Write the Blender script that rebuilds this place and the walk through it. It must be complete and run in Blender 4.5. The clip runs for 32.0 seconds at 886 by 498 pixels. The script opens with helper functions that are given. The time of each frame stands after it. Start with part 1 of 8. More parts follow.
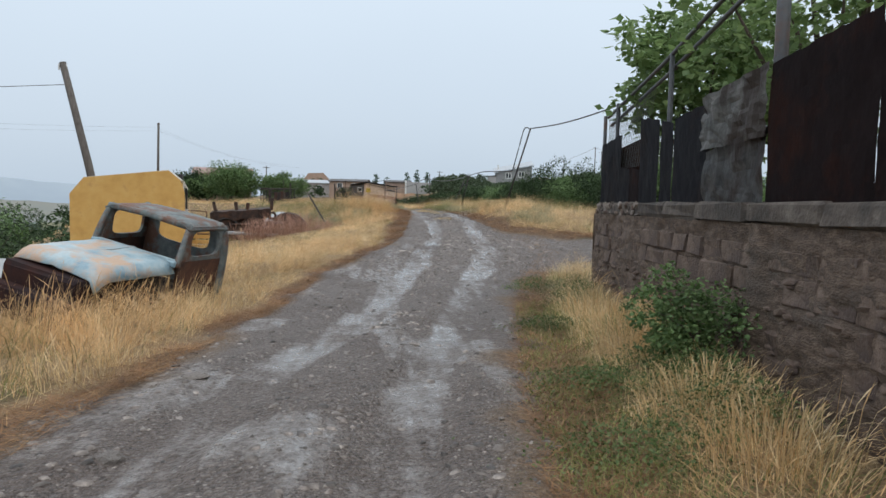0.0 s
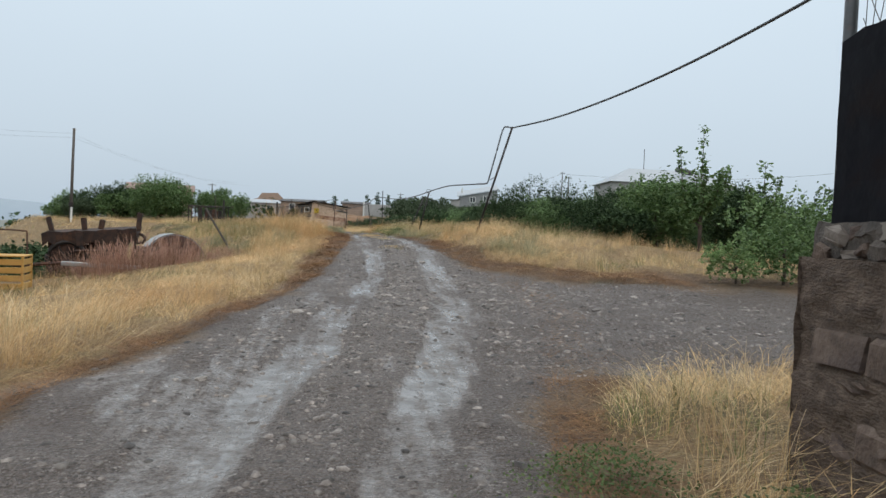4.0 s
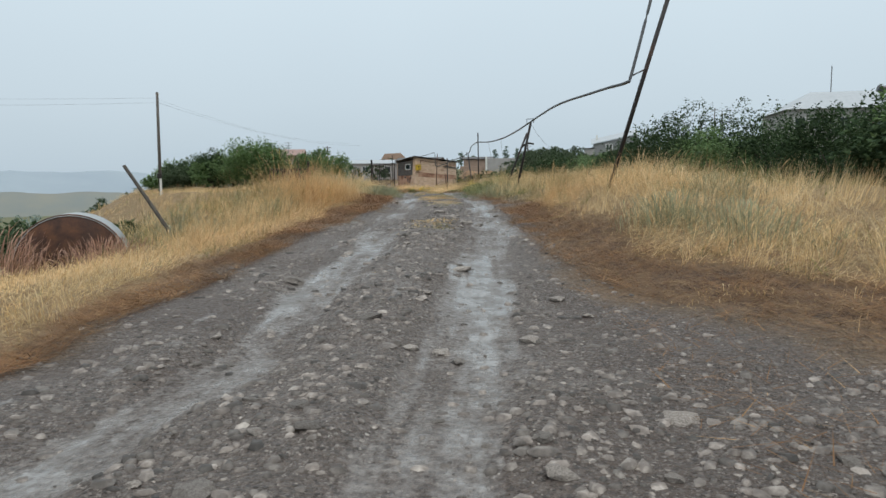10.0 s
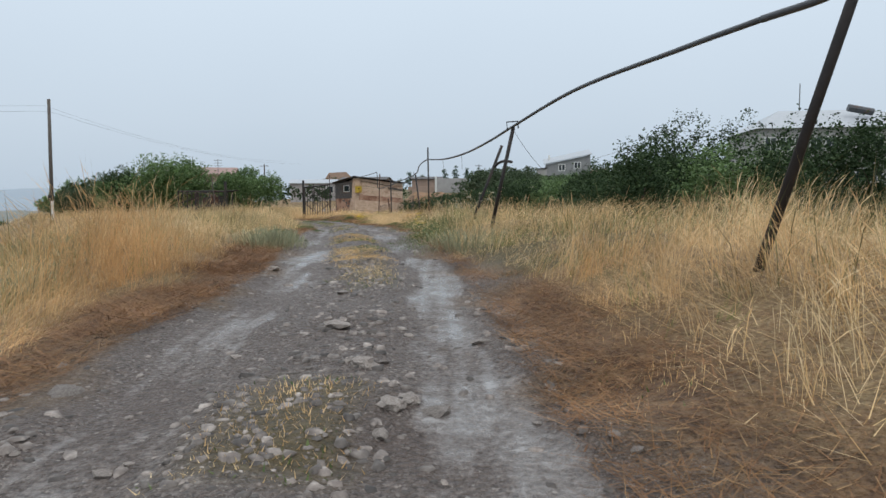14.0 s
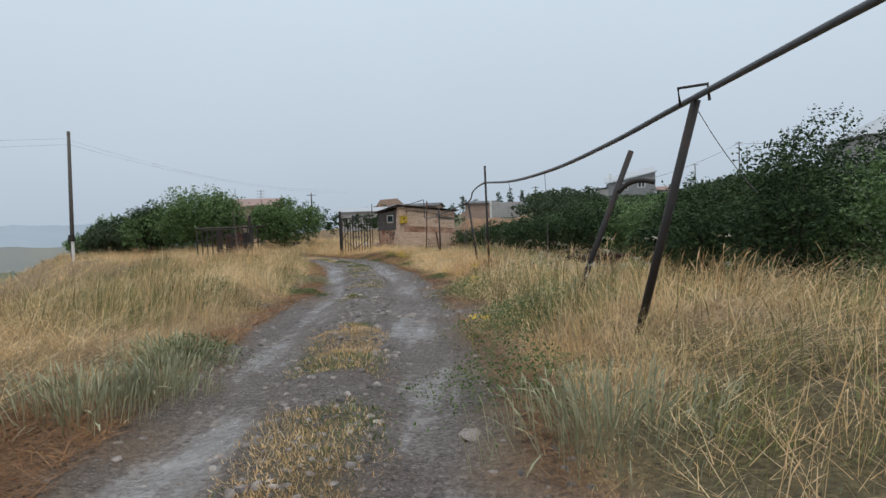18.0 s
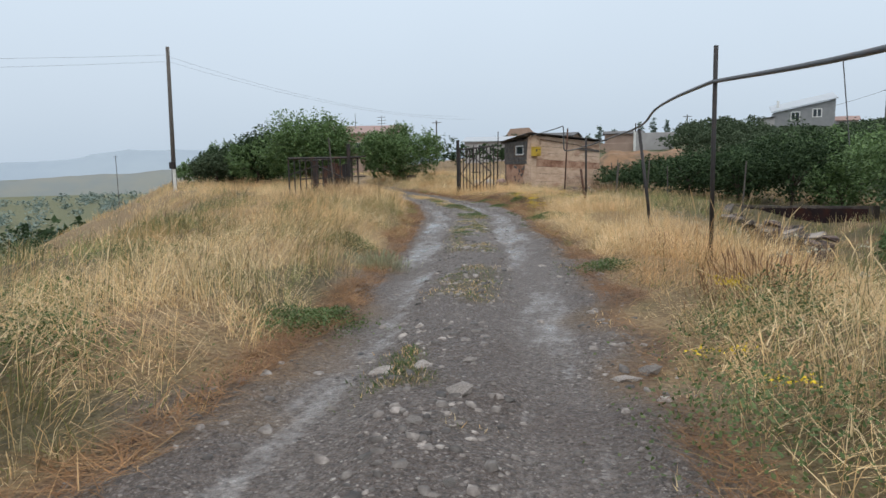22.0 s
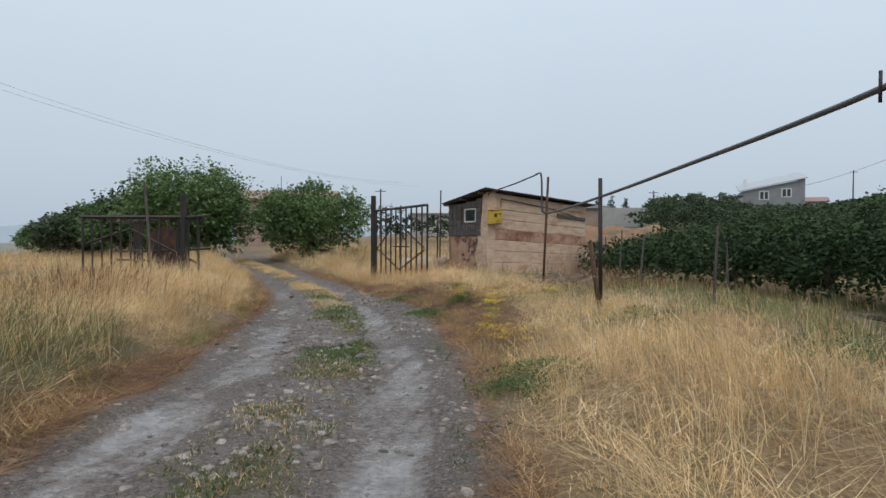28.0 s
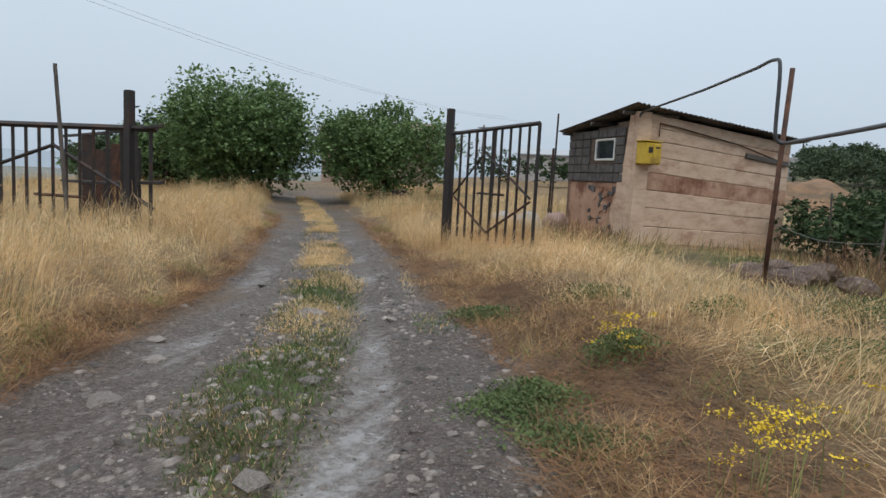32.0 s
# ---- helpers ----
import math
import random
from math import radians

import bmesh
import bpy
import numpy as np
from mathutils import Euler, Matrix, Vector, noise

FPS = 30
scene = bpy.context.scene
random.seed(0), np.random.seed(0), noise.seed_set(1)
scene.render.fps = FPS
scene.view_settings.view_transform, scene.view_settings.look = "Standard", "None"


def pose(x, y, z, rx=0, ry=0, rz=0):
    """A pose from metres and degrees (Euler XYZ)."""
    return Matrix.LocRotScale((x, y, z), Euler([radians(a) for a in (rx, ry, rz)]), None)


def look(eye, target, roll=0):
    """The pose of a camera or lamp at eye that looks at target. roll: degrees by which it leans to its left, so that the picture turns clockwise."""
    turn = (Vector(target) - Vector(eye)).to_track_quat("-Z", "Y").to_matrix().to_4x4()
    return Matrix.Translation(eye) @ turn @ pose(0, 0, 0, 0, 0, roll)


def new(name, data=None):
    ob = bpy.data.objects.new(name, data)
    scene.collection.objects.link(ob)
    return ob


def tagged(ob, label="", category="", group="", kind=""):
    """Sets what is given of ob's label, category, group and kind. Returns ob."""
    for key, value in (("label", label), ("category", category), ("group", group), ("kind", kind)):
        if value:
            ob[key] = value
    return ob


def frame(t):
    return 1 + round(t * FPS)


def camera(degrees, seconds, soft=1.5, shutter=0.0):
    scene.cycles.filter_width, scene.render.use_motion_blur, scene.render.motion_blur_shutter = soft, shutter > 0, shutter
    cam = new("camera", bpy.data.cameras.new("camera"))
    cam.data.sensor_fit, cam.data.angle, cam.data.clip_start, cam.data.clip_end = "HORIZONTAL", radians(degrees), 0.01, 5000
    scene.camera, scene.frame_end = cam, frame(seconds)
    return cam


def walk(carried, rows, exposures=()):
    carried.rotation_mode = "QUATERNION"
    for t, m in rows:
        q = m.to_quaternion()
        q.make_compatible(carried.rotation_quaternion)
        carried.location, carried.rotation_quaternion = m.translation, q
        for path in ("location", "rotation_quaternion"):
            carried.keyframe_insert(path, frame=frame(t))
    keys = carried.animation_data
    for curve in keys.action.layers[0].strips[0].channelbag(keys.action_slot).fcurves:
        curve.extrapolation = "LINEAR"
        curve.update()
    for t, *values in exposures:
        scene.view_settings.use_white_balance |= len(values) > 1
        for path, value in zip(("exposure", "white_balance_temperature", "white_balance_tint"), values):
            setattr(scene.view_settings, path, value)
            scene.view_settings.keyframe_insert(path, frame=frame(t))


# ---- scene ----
cam = camera(67.9, 32.0)
ROWS = [
    (0.0, -0.000, 0.000, 1.725, -4.46, -3.87, 1.35),
    (0.5, 0.109, 1.009, 1.705, -4.57, -4.07, 0.20),
    (1.0, 0.169, 2.061, 1.644, -5.19, -3.40, 1.15),
    (1.5, 0.274, 3.145, 1.608, -8.52, -1.87, 2.20),
    (2.0, 0.373, 4.153, 1.581, -5.12, -2.83, 2.28),
    (2.5, 0.503, 5.185, 1.590, -6.63, -2.51, 2.31),
    (3.0, 0.656, 6.121, 1.630, -6.11, -3.00, 1.71),
    (3.5, 0.809, 7.145, 1.672, -8.78, -1.83, 2.12),
    (4.0, 1.080, 8.197, 1.695, -7.69, -1.63, 2.38),
    (4.5, 1.280, 9.126, 1.698, -8.55, -0.10, 2.44),
    (6.5, 2.073, 12.658, 1.580, -7.14, -2.61, 1.79),
    (7.0, 2.235, 13.591, 1.610, -6.93, -2.73, 1.28),
    (7.5, 2.474, 14.505, 1.632, -4.94, -3.86, 0.53),
    (8.0, 2.676, 15.428, 1.634, -3.21, -4.05, 0.23),
    (8.5, 2.944, 16.358, 1.650, -1.39, -4.79, -0.06),
    (9.0, 3.119, 17.242, 1.638, 0.69, -5.30, -0.44),
    (9.5, 3.218, 18.132, 1.656, 0.56, -5.35, -0.99),
    (10.0, 3.194, 19.020, 1.697, 4.10, -5.62, -0.58),
    (10.5, 3.082, 19.959, 1.739, 5.36, -4.42, -0.98),
    (11.0, 2.972, 20.863, 1.766, 7.64, -5.10, -1.57),
    (11.5, 2.841, 21.774, 1.741, 6.71, -4.65, -1.75),
    (12.0, 2.808, 22.667, 1.764, 4.26, -4.11, -1.78),
    (12.5, 2.759, 23.505, 1.832, 5.22, -4.34, 0.40),
    (13.0, 2.802, 24.435, 1.918, 0.60, -3.76, 0.21),
    (13.5, 2.929, 25.321, 2.027, 0.03, -3.90, -0.66),
    (14.0, 3.029, 26.245, 2.088, -0.35, -4.01, -0.42),
    (14.5, 3.190, 27.214, 2.161, 0.87, -4.99, 0.97),
    (15.0, 3.275, 28.156, 2.215, 4.39, -5.84, 1.33),
    (15.5, 3.277, 29.032, 2.288, 6.19, -4.14, -0.27),
    (17.5, 2.897, 32.052, 2.507, 8.79, -3.84, -0.66),
    (18.0, 2.823, 32.878, 2.521, 4.39, -1.87, -2.03),
    (18.5, 2.765, 33.716, 2.561, 10.43, -3.87, 0.86),
    (19.0, 2.648, 34.605, 2.575, 8.25, -4.92, 0.52),
    (19.5, 2.450, 35.531, 2.584, 13.56, -7.76, -0.91),
    (20.0, 2.189, 36.496, 2.586, 12.49, -6.66, 0.82),
    (20.5, 2.032, 37.437, 2.597, 11.50, -6.22, 1.25),
    (21.0, 1.877, 38.354, 2.591, 13.07, -6.55, 0.67),
    (21.5, 1.769, 39.288, 2.599, 12.40, -7.35, -0.48),
    (22.0, 1.736, 40.174, 2.683, 15.67, -7.59, -0.93),
    (22.5, 1.610, 41.186, 2.722, 12.44, -5.31, -1.91),
    (23.0, 1.526, 42.200, 2.728, 12.59, -4.12, -3.28),
    (23.5, 1.451, 43.200, 2.677, 14.03, -4.22, -2.56),
    (24.0, 1.430, 44.242, 2.663, 11.60, -4.35, -1.46),
    (24.5, 1.331, 45.222, 2.643, 13.56, -5.01, 0.21),
    (26.5, 0.663, 49.044, 2.531, 12.24, -2.49, -0.20),
    (27.0, 0.436, 50.024, 2.493, 11.55, -1.76, -0.69),
    (27.5, 0.242, 50.987, 2.453, 8.77, -1.18, -0.85),
    (28.0, 0.050, 51.952, 2.436, 11.74, -1.07, 0.32),
    (28.5, -0.186, 52.944, 2.438, 9.60, 0.39, 0.52),
    (29.0, -0.451, 53.924, 2.428, 14.57, -1.74, -1.08),
    (29.5, -0.753, 54.887, 2.401, 14.80, -1.46, -0.53),
    (30.0, -1.026, 55.819, 2.380, 11.01, -1.27, -1.13),
    (30.5, -1.251, 56.742, 2.351, 16.82, -3.72, -0.73),
    (31.0, -1.453, 57.722, 2.351, 16.27, -4.09, 0.11),
    (31.5, -1.589, 58.678, 2.381, 17.28, -5.08, 1.56),
    (32.0, -1.789, 59.598, 2.410, 20.52, -6.30, 2.95),
]
def place_eye(x, y, z, yaw, pitch, roll):
    """Pose of a level camera turned by yaw (left), pitch (up) and roll."""
    return pose(x, y, z, 0, 0, yaw) @ pose(0, 0, 0, 90 + pitch) @ pose(0, 0, 0, 0, 0, roll)


walk(cam, [(t, place_eye(*r)) for t, *r in ROWS],
     [(0.0, 0.14, 6500, 10), (2.0, 0.1, 6520, 10), (4.0, 0.06, 6545, 8), (9.0, 0.08, 6640, 5), (11.0, 0.0, 6600, 7), (13.0, -0.05, 6530, 9), (15.0, 0.15, 6500, 10), (17.0, -0.06, 6500, 10), (19.0, -0.1, 6500, 10), (20.5, -0.05, 6500, 10), (21.2, 0.0, 6500, 10), (22.0, 0.15, 6500, 10), (23.0, 0.0, 6500, 10), (24.0, 0.02, 6500, 10), (27.0, -0.06, 6500, 10), (30.0, -0.06, 6500, 10), (31.0, -0.04, 6500, 10), (32.0, 0.02, 6500, 10)])

# ---------------------------------------------------------------- light
world = bpy.data.worlds.new("overcast")
scene.world = world
world.use_nodes = True
wt = world.node_tree
wt.nodes.clear()
w_out = wt.nodes.new("ShaderNodeOutputWorld")
w_bg = wt.nodes.new("ShaderNodeBackground")
w_sky = wt.nodes.new("ShaderNodeTexSky")
w_sky.sky_type, w_sky.sun_disc = "NISHITA", False
w_sky.sun_elevation, w_sky.sun_rotation = radians(55), radians(200)
w_sky.dust_density, w_sky.air_density = 4.0, 1.2
w_gain = wt.nodes.new("ShaderNodeVectorMath")
w_gain.operation = "SCALE"
w_gain.inputs["Scale"].default_value = 0.07
w_co = wt.nodes.new("ShaderNodeTexCoord")
w_sep = wt.nodes.new("ShaderNodeSeparateXYZ")
w_noise = wt.nodes.new("ShaderNodeTexNoise")
w_noise.inputs["Scale"].default_value = 2.2
w_noise.inputs["Detail"].default_value = 3.0
w_add = wt.nodes.new("ShaderNodeMath")
w_add.operation = "MULTIPLY_ADD"
w_add.inputs[1].default_value = 0.10
w_ramp = wt.nodes.new("ShaderNodeValToRGB")
w_ramp.color_ramp.elements[0].position, w_ramp.color_ramp.elements[0].color = 0.05, (0.515, 0.615, 0.725, 1)
w_ramp.color_ramp.elements[1].position, w_ramp.color_ramp.elements[1].color = 1.0, (1.25, 1.33, 1.42, 1)
for at_, col in ((0.16, (0.60, 0.70, 0.81, 1)), (0.42, (0.735, 0.85, 0.965, 1))):
    e = w_ramp.color_ramp.elements.new(at_)
    e.color = col
w_mix = wt.nodes.new("ShaderNodeMix")
w_mix.data_type = "RGBA"
w_mix.inputs["Factor"].default_value = 0.9
wt.links.new(w_co.outputs["Generated"], w_sep.inputs[0])
wt.links.new(w_co.outputs["Generated"], w_noise.inputs["Vector"])
wt.links.new(w_noise.outputs["Fac"], w_add.inputs[0])
wt.links.new(w_sep.outputs["Z"], w_add.inputs[2])
wt.links.new(w_add.outputs[0], w_ramp.inputs["Fac"])
wt.links.new(w_sky.outputs[0], w_gain.inputs[0])
wt.links.new(w_gain.outputs[0], w_mix.inputs[6])
wt.links.new(w_ramp.outputs["Color"], w_mix.inputs[7])
wt.links.new(w_mix.outputs[2], w_bg.inputs["Color"])
wt.links.new(w_bg.outputs[0], w_out.inputs["Surface"])
w_bg.inputs["Strength"].default_value = 1.0

sun = new("sun", bpy.data.lights.new("sun", "SUN"))
sun.data.energy, sun.data.angle, sun.data.color = 0.9, radians(40), (1.0, 0.97, 0.93)
sun.matrix_world = look((0, 0, 50), (-12, 22, 0))


# ---------------------------------------------------------------- materials
def shader(name, stops, scale=6.0, detail=6.0, rough=(0.7, 0.95), metal=0.0, bump=0.3, bump_scale=40.0, stain=None,
           stain_scale=1.2, stain_cut=0.55, stretch=(1, 1, 1), island=0.0, spec=0.4, each=0.0):
    """A noise-coloured surface: colour stops, a second scale of stains, fine relief."""
    m = bpy.data.materials.new(name)
    m.use_nodes = True
    n, l = m.node_tree.nodes, m.node_tree.links
    b = n["Principled BSDF"]
    b.inputs["Metallic"].default_value = metal
    b.inputs["Specular IOR Level"].default_value = spec
    co = n.new("ShaderNodeTexCoord")
    mp = n.new("ShaderNodeMapping")
    mp.inputs["Scale"].default_value = stretch
    l.new(co.outputs["Object"], mp.inputs["Vector"])
    no = n.new("ShaderNodeTexNoise")
    no.inputs["Scale"].default_value, no.inputs["Detail"].default_value = scale, detail
    no.inputs["Roughness"].default_value = 0.62
    l.new(mp.outputs[0], no.inputs["Vector"])
    ramp = n.new("ShaderNodeValToRGB")
    els = ramp.color_ramp.elements
    for i, c in enumerate(stops):
        p = 0.3 + 0.4 * i / max(1, len(stops) - 1)
        if i < 2:
            els[i].position, els[i].color = p, (*c, 1)
        else:
            els.new(p).color = (*c, 1)
    l.new(no.outputs["Fac"], ramp.inputs["Fac"])
    colour = ramp.outputs["Color"]
    if stain:
        n2 = n.new("ShaderNodeTexNoise")
        n2.inputs["Scale"].default_value, n2.inputs["Detail"].default_value = stain_scale, 8.0
        n2.inputs["Roughness"].default_value = 0.68
        l.new(mp.outputs[0], n2.inputs["Vector"])
        cut = n.new("ShaderNodeMapRange")
        cut.inputs["From Min"].default_value, cut.inputs["From Max"].default_value = stain_cut - 0.06, stain_cut + 0.06
        l.new(n2.outputs["Fac"], cut.inputs["Value"])
        mx = n.new("ShaderNodeMix")
        mx.data_type = "RGBA"
        l.new(cut.outputs[0], mx.inputs["Factor"])
        l.new(colour, mx.inputs[6])
        mx.inputs[7].default_value = (*stain, 1)
        colour = mx.outputs[2]
    if island:
        ge = n.new("ShaderNodeNewGeometry")
        hv = n.new("ShaderNodeHueSaturation")
        ma = n.new("ShaderNodeMapRange")
        ma.inputs["To Min"].default_value, ma.inputs["To Max"].default_value = 1 - island, 1 + island
        l.new(ge.outputs["Random Per Island"], ma.inputs["Value"])
        l.new(ma.outputs[0], hv.inputs["Value"])
        l.new(colour, hv.inputs["Color"])
        colour = hv.outputs["Color"]
    if each:
        oi = n.new("ShaderNodeObjectInfo")
        hv = n.new("ShaderNodeHueSaturation")
        ma = n.new("ShaderNodeMapRange")
        ma.inputs["To Min"].default_value, ma.inputs["To Max"].default_value = 1 - each, 1 + each
        l.new(oi.outputs["Random"], ma.inputs["Value"])
        l.new(ma.outputs[0], hv.inputs["Value"])
        l.new(colour, hv.inputs["Color"])
        colour = hv.outputs["Color"]
    l.new(colour, b.inputs["Base Color"])
    rr = n.new("ShaderNodeMapRange")
    rr.inputs["To Min"].default_value, rr.inputs["To Max"].default_value = rough
    l.new(no.outputs["Fac"], rr.inputs["Value"])
    l.new(rr.outputs[0], b.inputs["Roughness"])
    if bump:
        n3 = n.new("ShaderNodeTexNoise")
        n3.inputs["Scale"].default_value, n3.inputs["Detail"].default_value = bump_scale, 5.0
        l.new(mp.outputs[0], n3.inputs["Vector"])
        bp = n.new("ShaderNodeBump")
        bp.inputs["Strength"].default_value, bp.inputs["Distance"].default_value = bump, 0.02
        l.new(n3.outputs["Fac"], bp.inputs["Height"])
        l.new(bp.outputs[0], b.inputs["Normal"])
    return m


def blades_shader(name, stops, patch=None, rough=0.6, through_light=0.0):
    """Blades and leaves: a colour per island, drifting in patches over the field."""
    m = bpy.data.materials.new(name)
    m.use_nodes = True
    n, l = m.node_tree.nodes, m.node_tree.links
    b = n["Principled BSDF"]
    b.inputs["Roughness"].default_value = rough
    b.inputs["Specular IOR Level"].default_value = 0.3 if rough < 0.7 else 0.15
    ge = n.new("ShaderNodeNewGeometry")
    ramp = n.new("ShaderNodeValToRGB")
    els = ramp.color_ramp.elements
    for i, c in enumerate(stops):
        p = i / max(1, len(stops) - 1)
        if i < 2:
            els[i].position, els[i].color = p, (*c, 1)
        else:
            els.new(p).color = (*c, 1)
    l.new(ge.outputs["Random Per Island"], ramp.inputs["Fac"])
    colour = ramp.outputs["Color"]
    if patch:
        no = n.new("ShaderNodeTexNoise")
        no.inputs["Scale"].default_value, no.inputs["Detail"].default_value = 0.35, 4.0
        l.new(ge.outputs["Position"], no.inputs["Vector"])
        cut = n.new("ShaderNodeMapRange")
        cut.inputs["From Min"].default_value, cut.inputs["From Max"].default_value = 0.46, 0.66
        cut.inputs["To Max"].default_value = 0.75
        l.new(no.outputs["Fac"], cut.inputs["Value"])
        mx = n.new("ShaderNodeMix")
        mx.data_type = "RGBA"
        l.new(cut.outputs[0], mx.inputs["Factor"])
        l.new(colour, mx.inputs[6])
        mx.inputs[7].default_value = (*patch, 1)
        colour = mx.outputs[2]
    tuft = n.new("ShaderNodeTexNoise")
    tuft.inputs["Scale"].default_value, tuft.inputs["Detail"].default_value = 1.9, 3.0
    l.new(ge.outputs["Position"], tuft.inputs["Vector"])
    tv = n.new("ShaderNodeMapRange")
    tv.inputs["From Min"].default_value, tv.inputs["From Max"].default_value = 0.3, 0.7
    tv.inputs["To Min"].default_value, tv.inputs["To Max"].default_value = 0.78, 1.42
    l.new(tuft.outputs["Fac"], tv.inputs["Value"])
    hv = n.new("ShaderNodeHueSaturation")
    l.new(tv.outputs[0], hv.inputs["Value"])
    l.new(colour, hv.inputs["Color"])
    colour = hv.outputs["Color"]
    l.new(colour, b.inputs["Base Color"])
    if through_light:
        tr = n.new("ShaderNodeBsdfTranslucent")
        l.new(colour, tr.inputs["Color"])
        ms = n.new("ShaderNodeMixShader")
        ms.inputs[0].default_value = through_light
        l.new(b.outputs[0], ms.inputs[1])
        l.new(tr.outputs[0], ms.inputs[2])
        l.new(ms.outputs[0], n["Material Output"].inputs["Surface"])
    return m


M_STRAW = blades_shader("dry_straw", [(0.47, 0.30, 0.135), (0.66, 0.48, 0.245), (0.77, 0.62, 0.385), (0.54, 0.34, 0.15)], (0.55, 0.32, 0.14), through_light=0.3)
M_OLIVE = blades_shader("olive_weed_stem", [(0.085, 0.088, 0.034), (0.155, 0.145, 0.058), (0.23, 0.19, 0.085), (0.13, 0.085, 0.045)], through_light=0.2)
M_PINKWEED = blades_shader("pinkish_seed_weed", [(0.30, 0.165, 0.115), (0.42, 0.26, 0.19), (0.36, 0.20, 0.15)])
M_CUTSTRAW = blades_shader("cut_straw", [(0.24, 0.14, 0.06), (0.42, 0.275, 0.13), (0.56, 0.40, 0.21), (0.31, 0.18, 0.08)], (0.26, 0.14, 0.06))
M_LITTER = blades_shader("straw_litter", [(0.125, 0.058, 0.025), (0.26, 0.138, 0.058), (0.18, 0.085, 0.036), (0.39, 0.245, 0.115)], (0.18, 0.085, 0.036))
M_GREENGRASS = blades_shader("green_grass", [(0.10, 0.13, 0.035), (0.22, 0.24, 0.08), (0.30, 0.30, 0.12), (0.13, 0.16, 0.06)], through_light=0.25)
M_WEED = blades_shader("weed_leaf", [(0.06, 0.095, 0.03), (0.105, 0.15, 0.05), (0.15, 0.18, 0.075)], through_light=0.25)
M_SAGE = blades_shader("grey_green_weed", [(0.19, 0.205, 0.12), (0.28, 0.285, 0.18), (0.38, 0.355, 0.22)])
M_BROWNWEED = blades_shader("seeded_brown_weed", [(0.13, 0.07, 0.035), (0.22, 0.12, 0.06), (0.30, 0.17, 0.10)])
M_LEAF = blades_shader("tree_leaf", [(0.060, 0.106, 0.038), (0.110, 0.176, 0.062), (0.165, 0.242, 0.094), (0.084, 0.142, 0.052)], rough=0.6, through_light=0.28)
M_LEAF_LIGHT = blades_shader("light_leaf", [(0.095, 0.155, 0.055), (0.165, 0.245, 0.092), (0.25, 0.34, 0.145)], rough=0.5, through_light=0.45)
M_LEAF_DARK = blades_shader("dark_leaf", [(0.022, 0.040, 0.019), (0.040, 0.066, 0.029), (0.064, 0.096, 0.042)], rough=0.85, through_light=0.18)
# paler, greyer leaf for farther growth: distance haze put into the colour
M_LEAF_HAZED = blades_shader("hazed_leaf", [(0.045, 0.066, 0.036), (0.068, 0.094, 0.052), (0.098, 0.126, 0.074)], rough=0.85, through_light=0.2)
M_YELLOWFLOWER = blades_shader("yellow_petals", [(0.56, 0.38, 0.02), (0.70, 0.50, 0.04)])
M_WHITEFLOWER = blades_shader("white_umbel", [(0.34, 0.31, 0.22), (0.50, 0.46, 0.35)])
M_BARK = shader("bark", [(0.05, 0.037, 0.028), (0.12, 0.09, 0.07)], 9, bump=0.6, bump_scale=30, stretch=(1, 1, 0.25))
M_OLDWOOD = shader("weathered_wood", [(0.047, 0.041, 0.037), (0.109, 0.094, 0.082), (0.156, 0.140, 0.125)], 7, stretch=(4, 4, 0.4), bump=0.5)
M_RUST = shader("dark_rust", [(0.035, 0.018, 0.013), (0.09, 0.04, 0.025), (0.16, 0.07, 0.035)], 5, rough=(0.55, 0.9), bump=0.4, stain=(0.05, 0.03, 0.025))
M_SCRAP = shader("black_rust_scrap", [(0.016, 0.011, 0.010), (0.042, 0.024, 0.018), (0.085, 0.042, 0.027)], 6, rough=(0.6, 0.9), bump=0.5, stain=(0.10, 0.045, 0.025), stain_scale=2.4, stain_cut=0.6)
M_PIPE = shader("grey_pipe_paint", [(0.05, 0.052, 0.056), (0.085, 0.09, 0.098)], 8, rough=(0.35, 0.6), bump=0.15, stain=(0.10, 0.055, 0.04), stain_cut=0.62)
M_BLACKMETAL = shader("black_iron", [(0.016, 0.014, 0.014), (0.035, 0.028, 0.026)], 9, rough=(0.45, 0.75), bump=0.3, stain=(0.065, 0.03, 0.018), stain_cut=0.58)
M_SHEET = shader("dark_sheet_iron", [(0.018, 0.011, 0.012), (0.032, 0.021, 0.021)], 3, rough=(0.6, 0.85), bump=0.3, bump_scale=14, stain=(0.050, 0.020, 0.015), stain_scale=1.0, stain_cut=0.54, spec=0.1)
M_SHEETGREY = shader("patched_grey_sheet", [(0.030, 0.030, 0.031), (0.096, 0.093, 0.090), (0.156, 0.150, 0.144)], 5, rough=(0.35, 0.6), metal=0.3, bump=0.7, bump_scale=9, stain=(0.048, 0.030, 0.024))
M_SHEETBLUE = shader("blue_black_sheet_iron", [(0.014, 0.014, 0.018), (0.026, 0.026, 0.033)], 3, rough=(0.5, 0.8), bump=0.3, bump_scale=14, stain=(0.030, 0.020, 0.019), stain_scale=1.0, stain_cut=0.58, spec=0.15)
M_SHEETPALE = shader("pale_crumpled_sheet", [(0.09, 0.088, 0.085), (0.20, 0.195, 0.185), (0.29, 0.28, 0.27)], 5, rough=(0.45, 0.7), metal=0.2, bump=0.8, bump_scale=9, stain=(0.08, 0.06, 0.05))
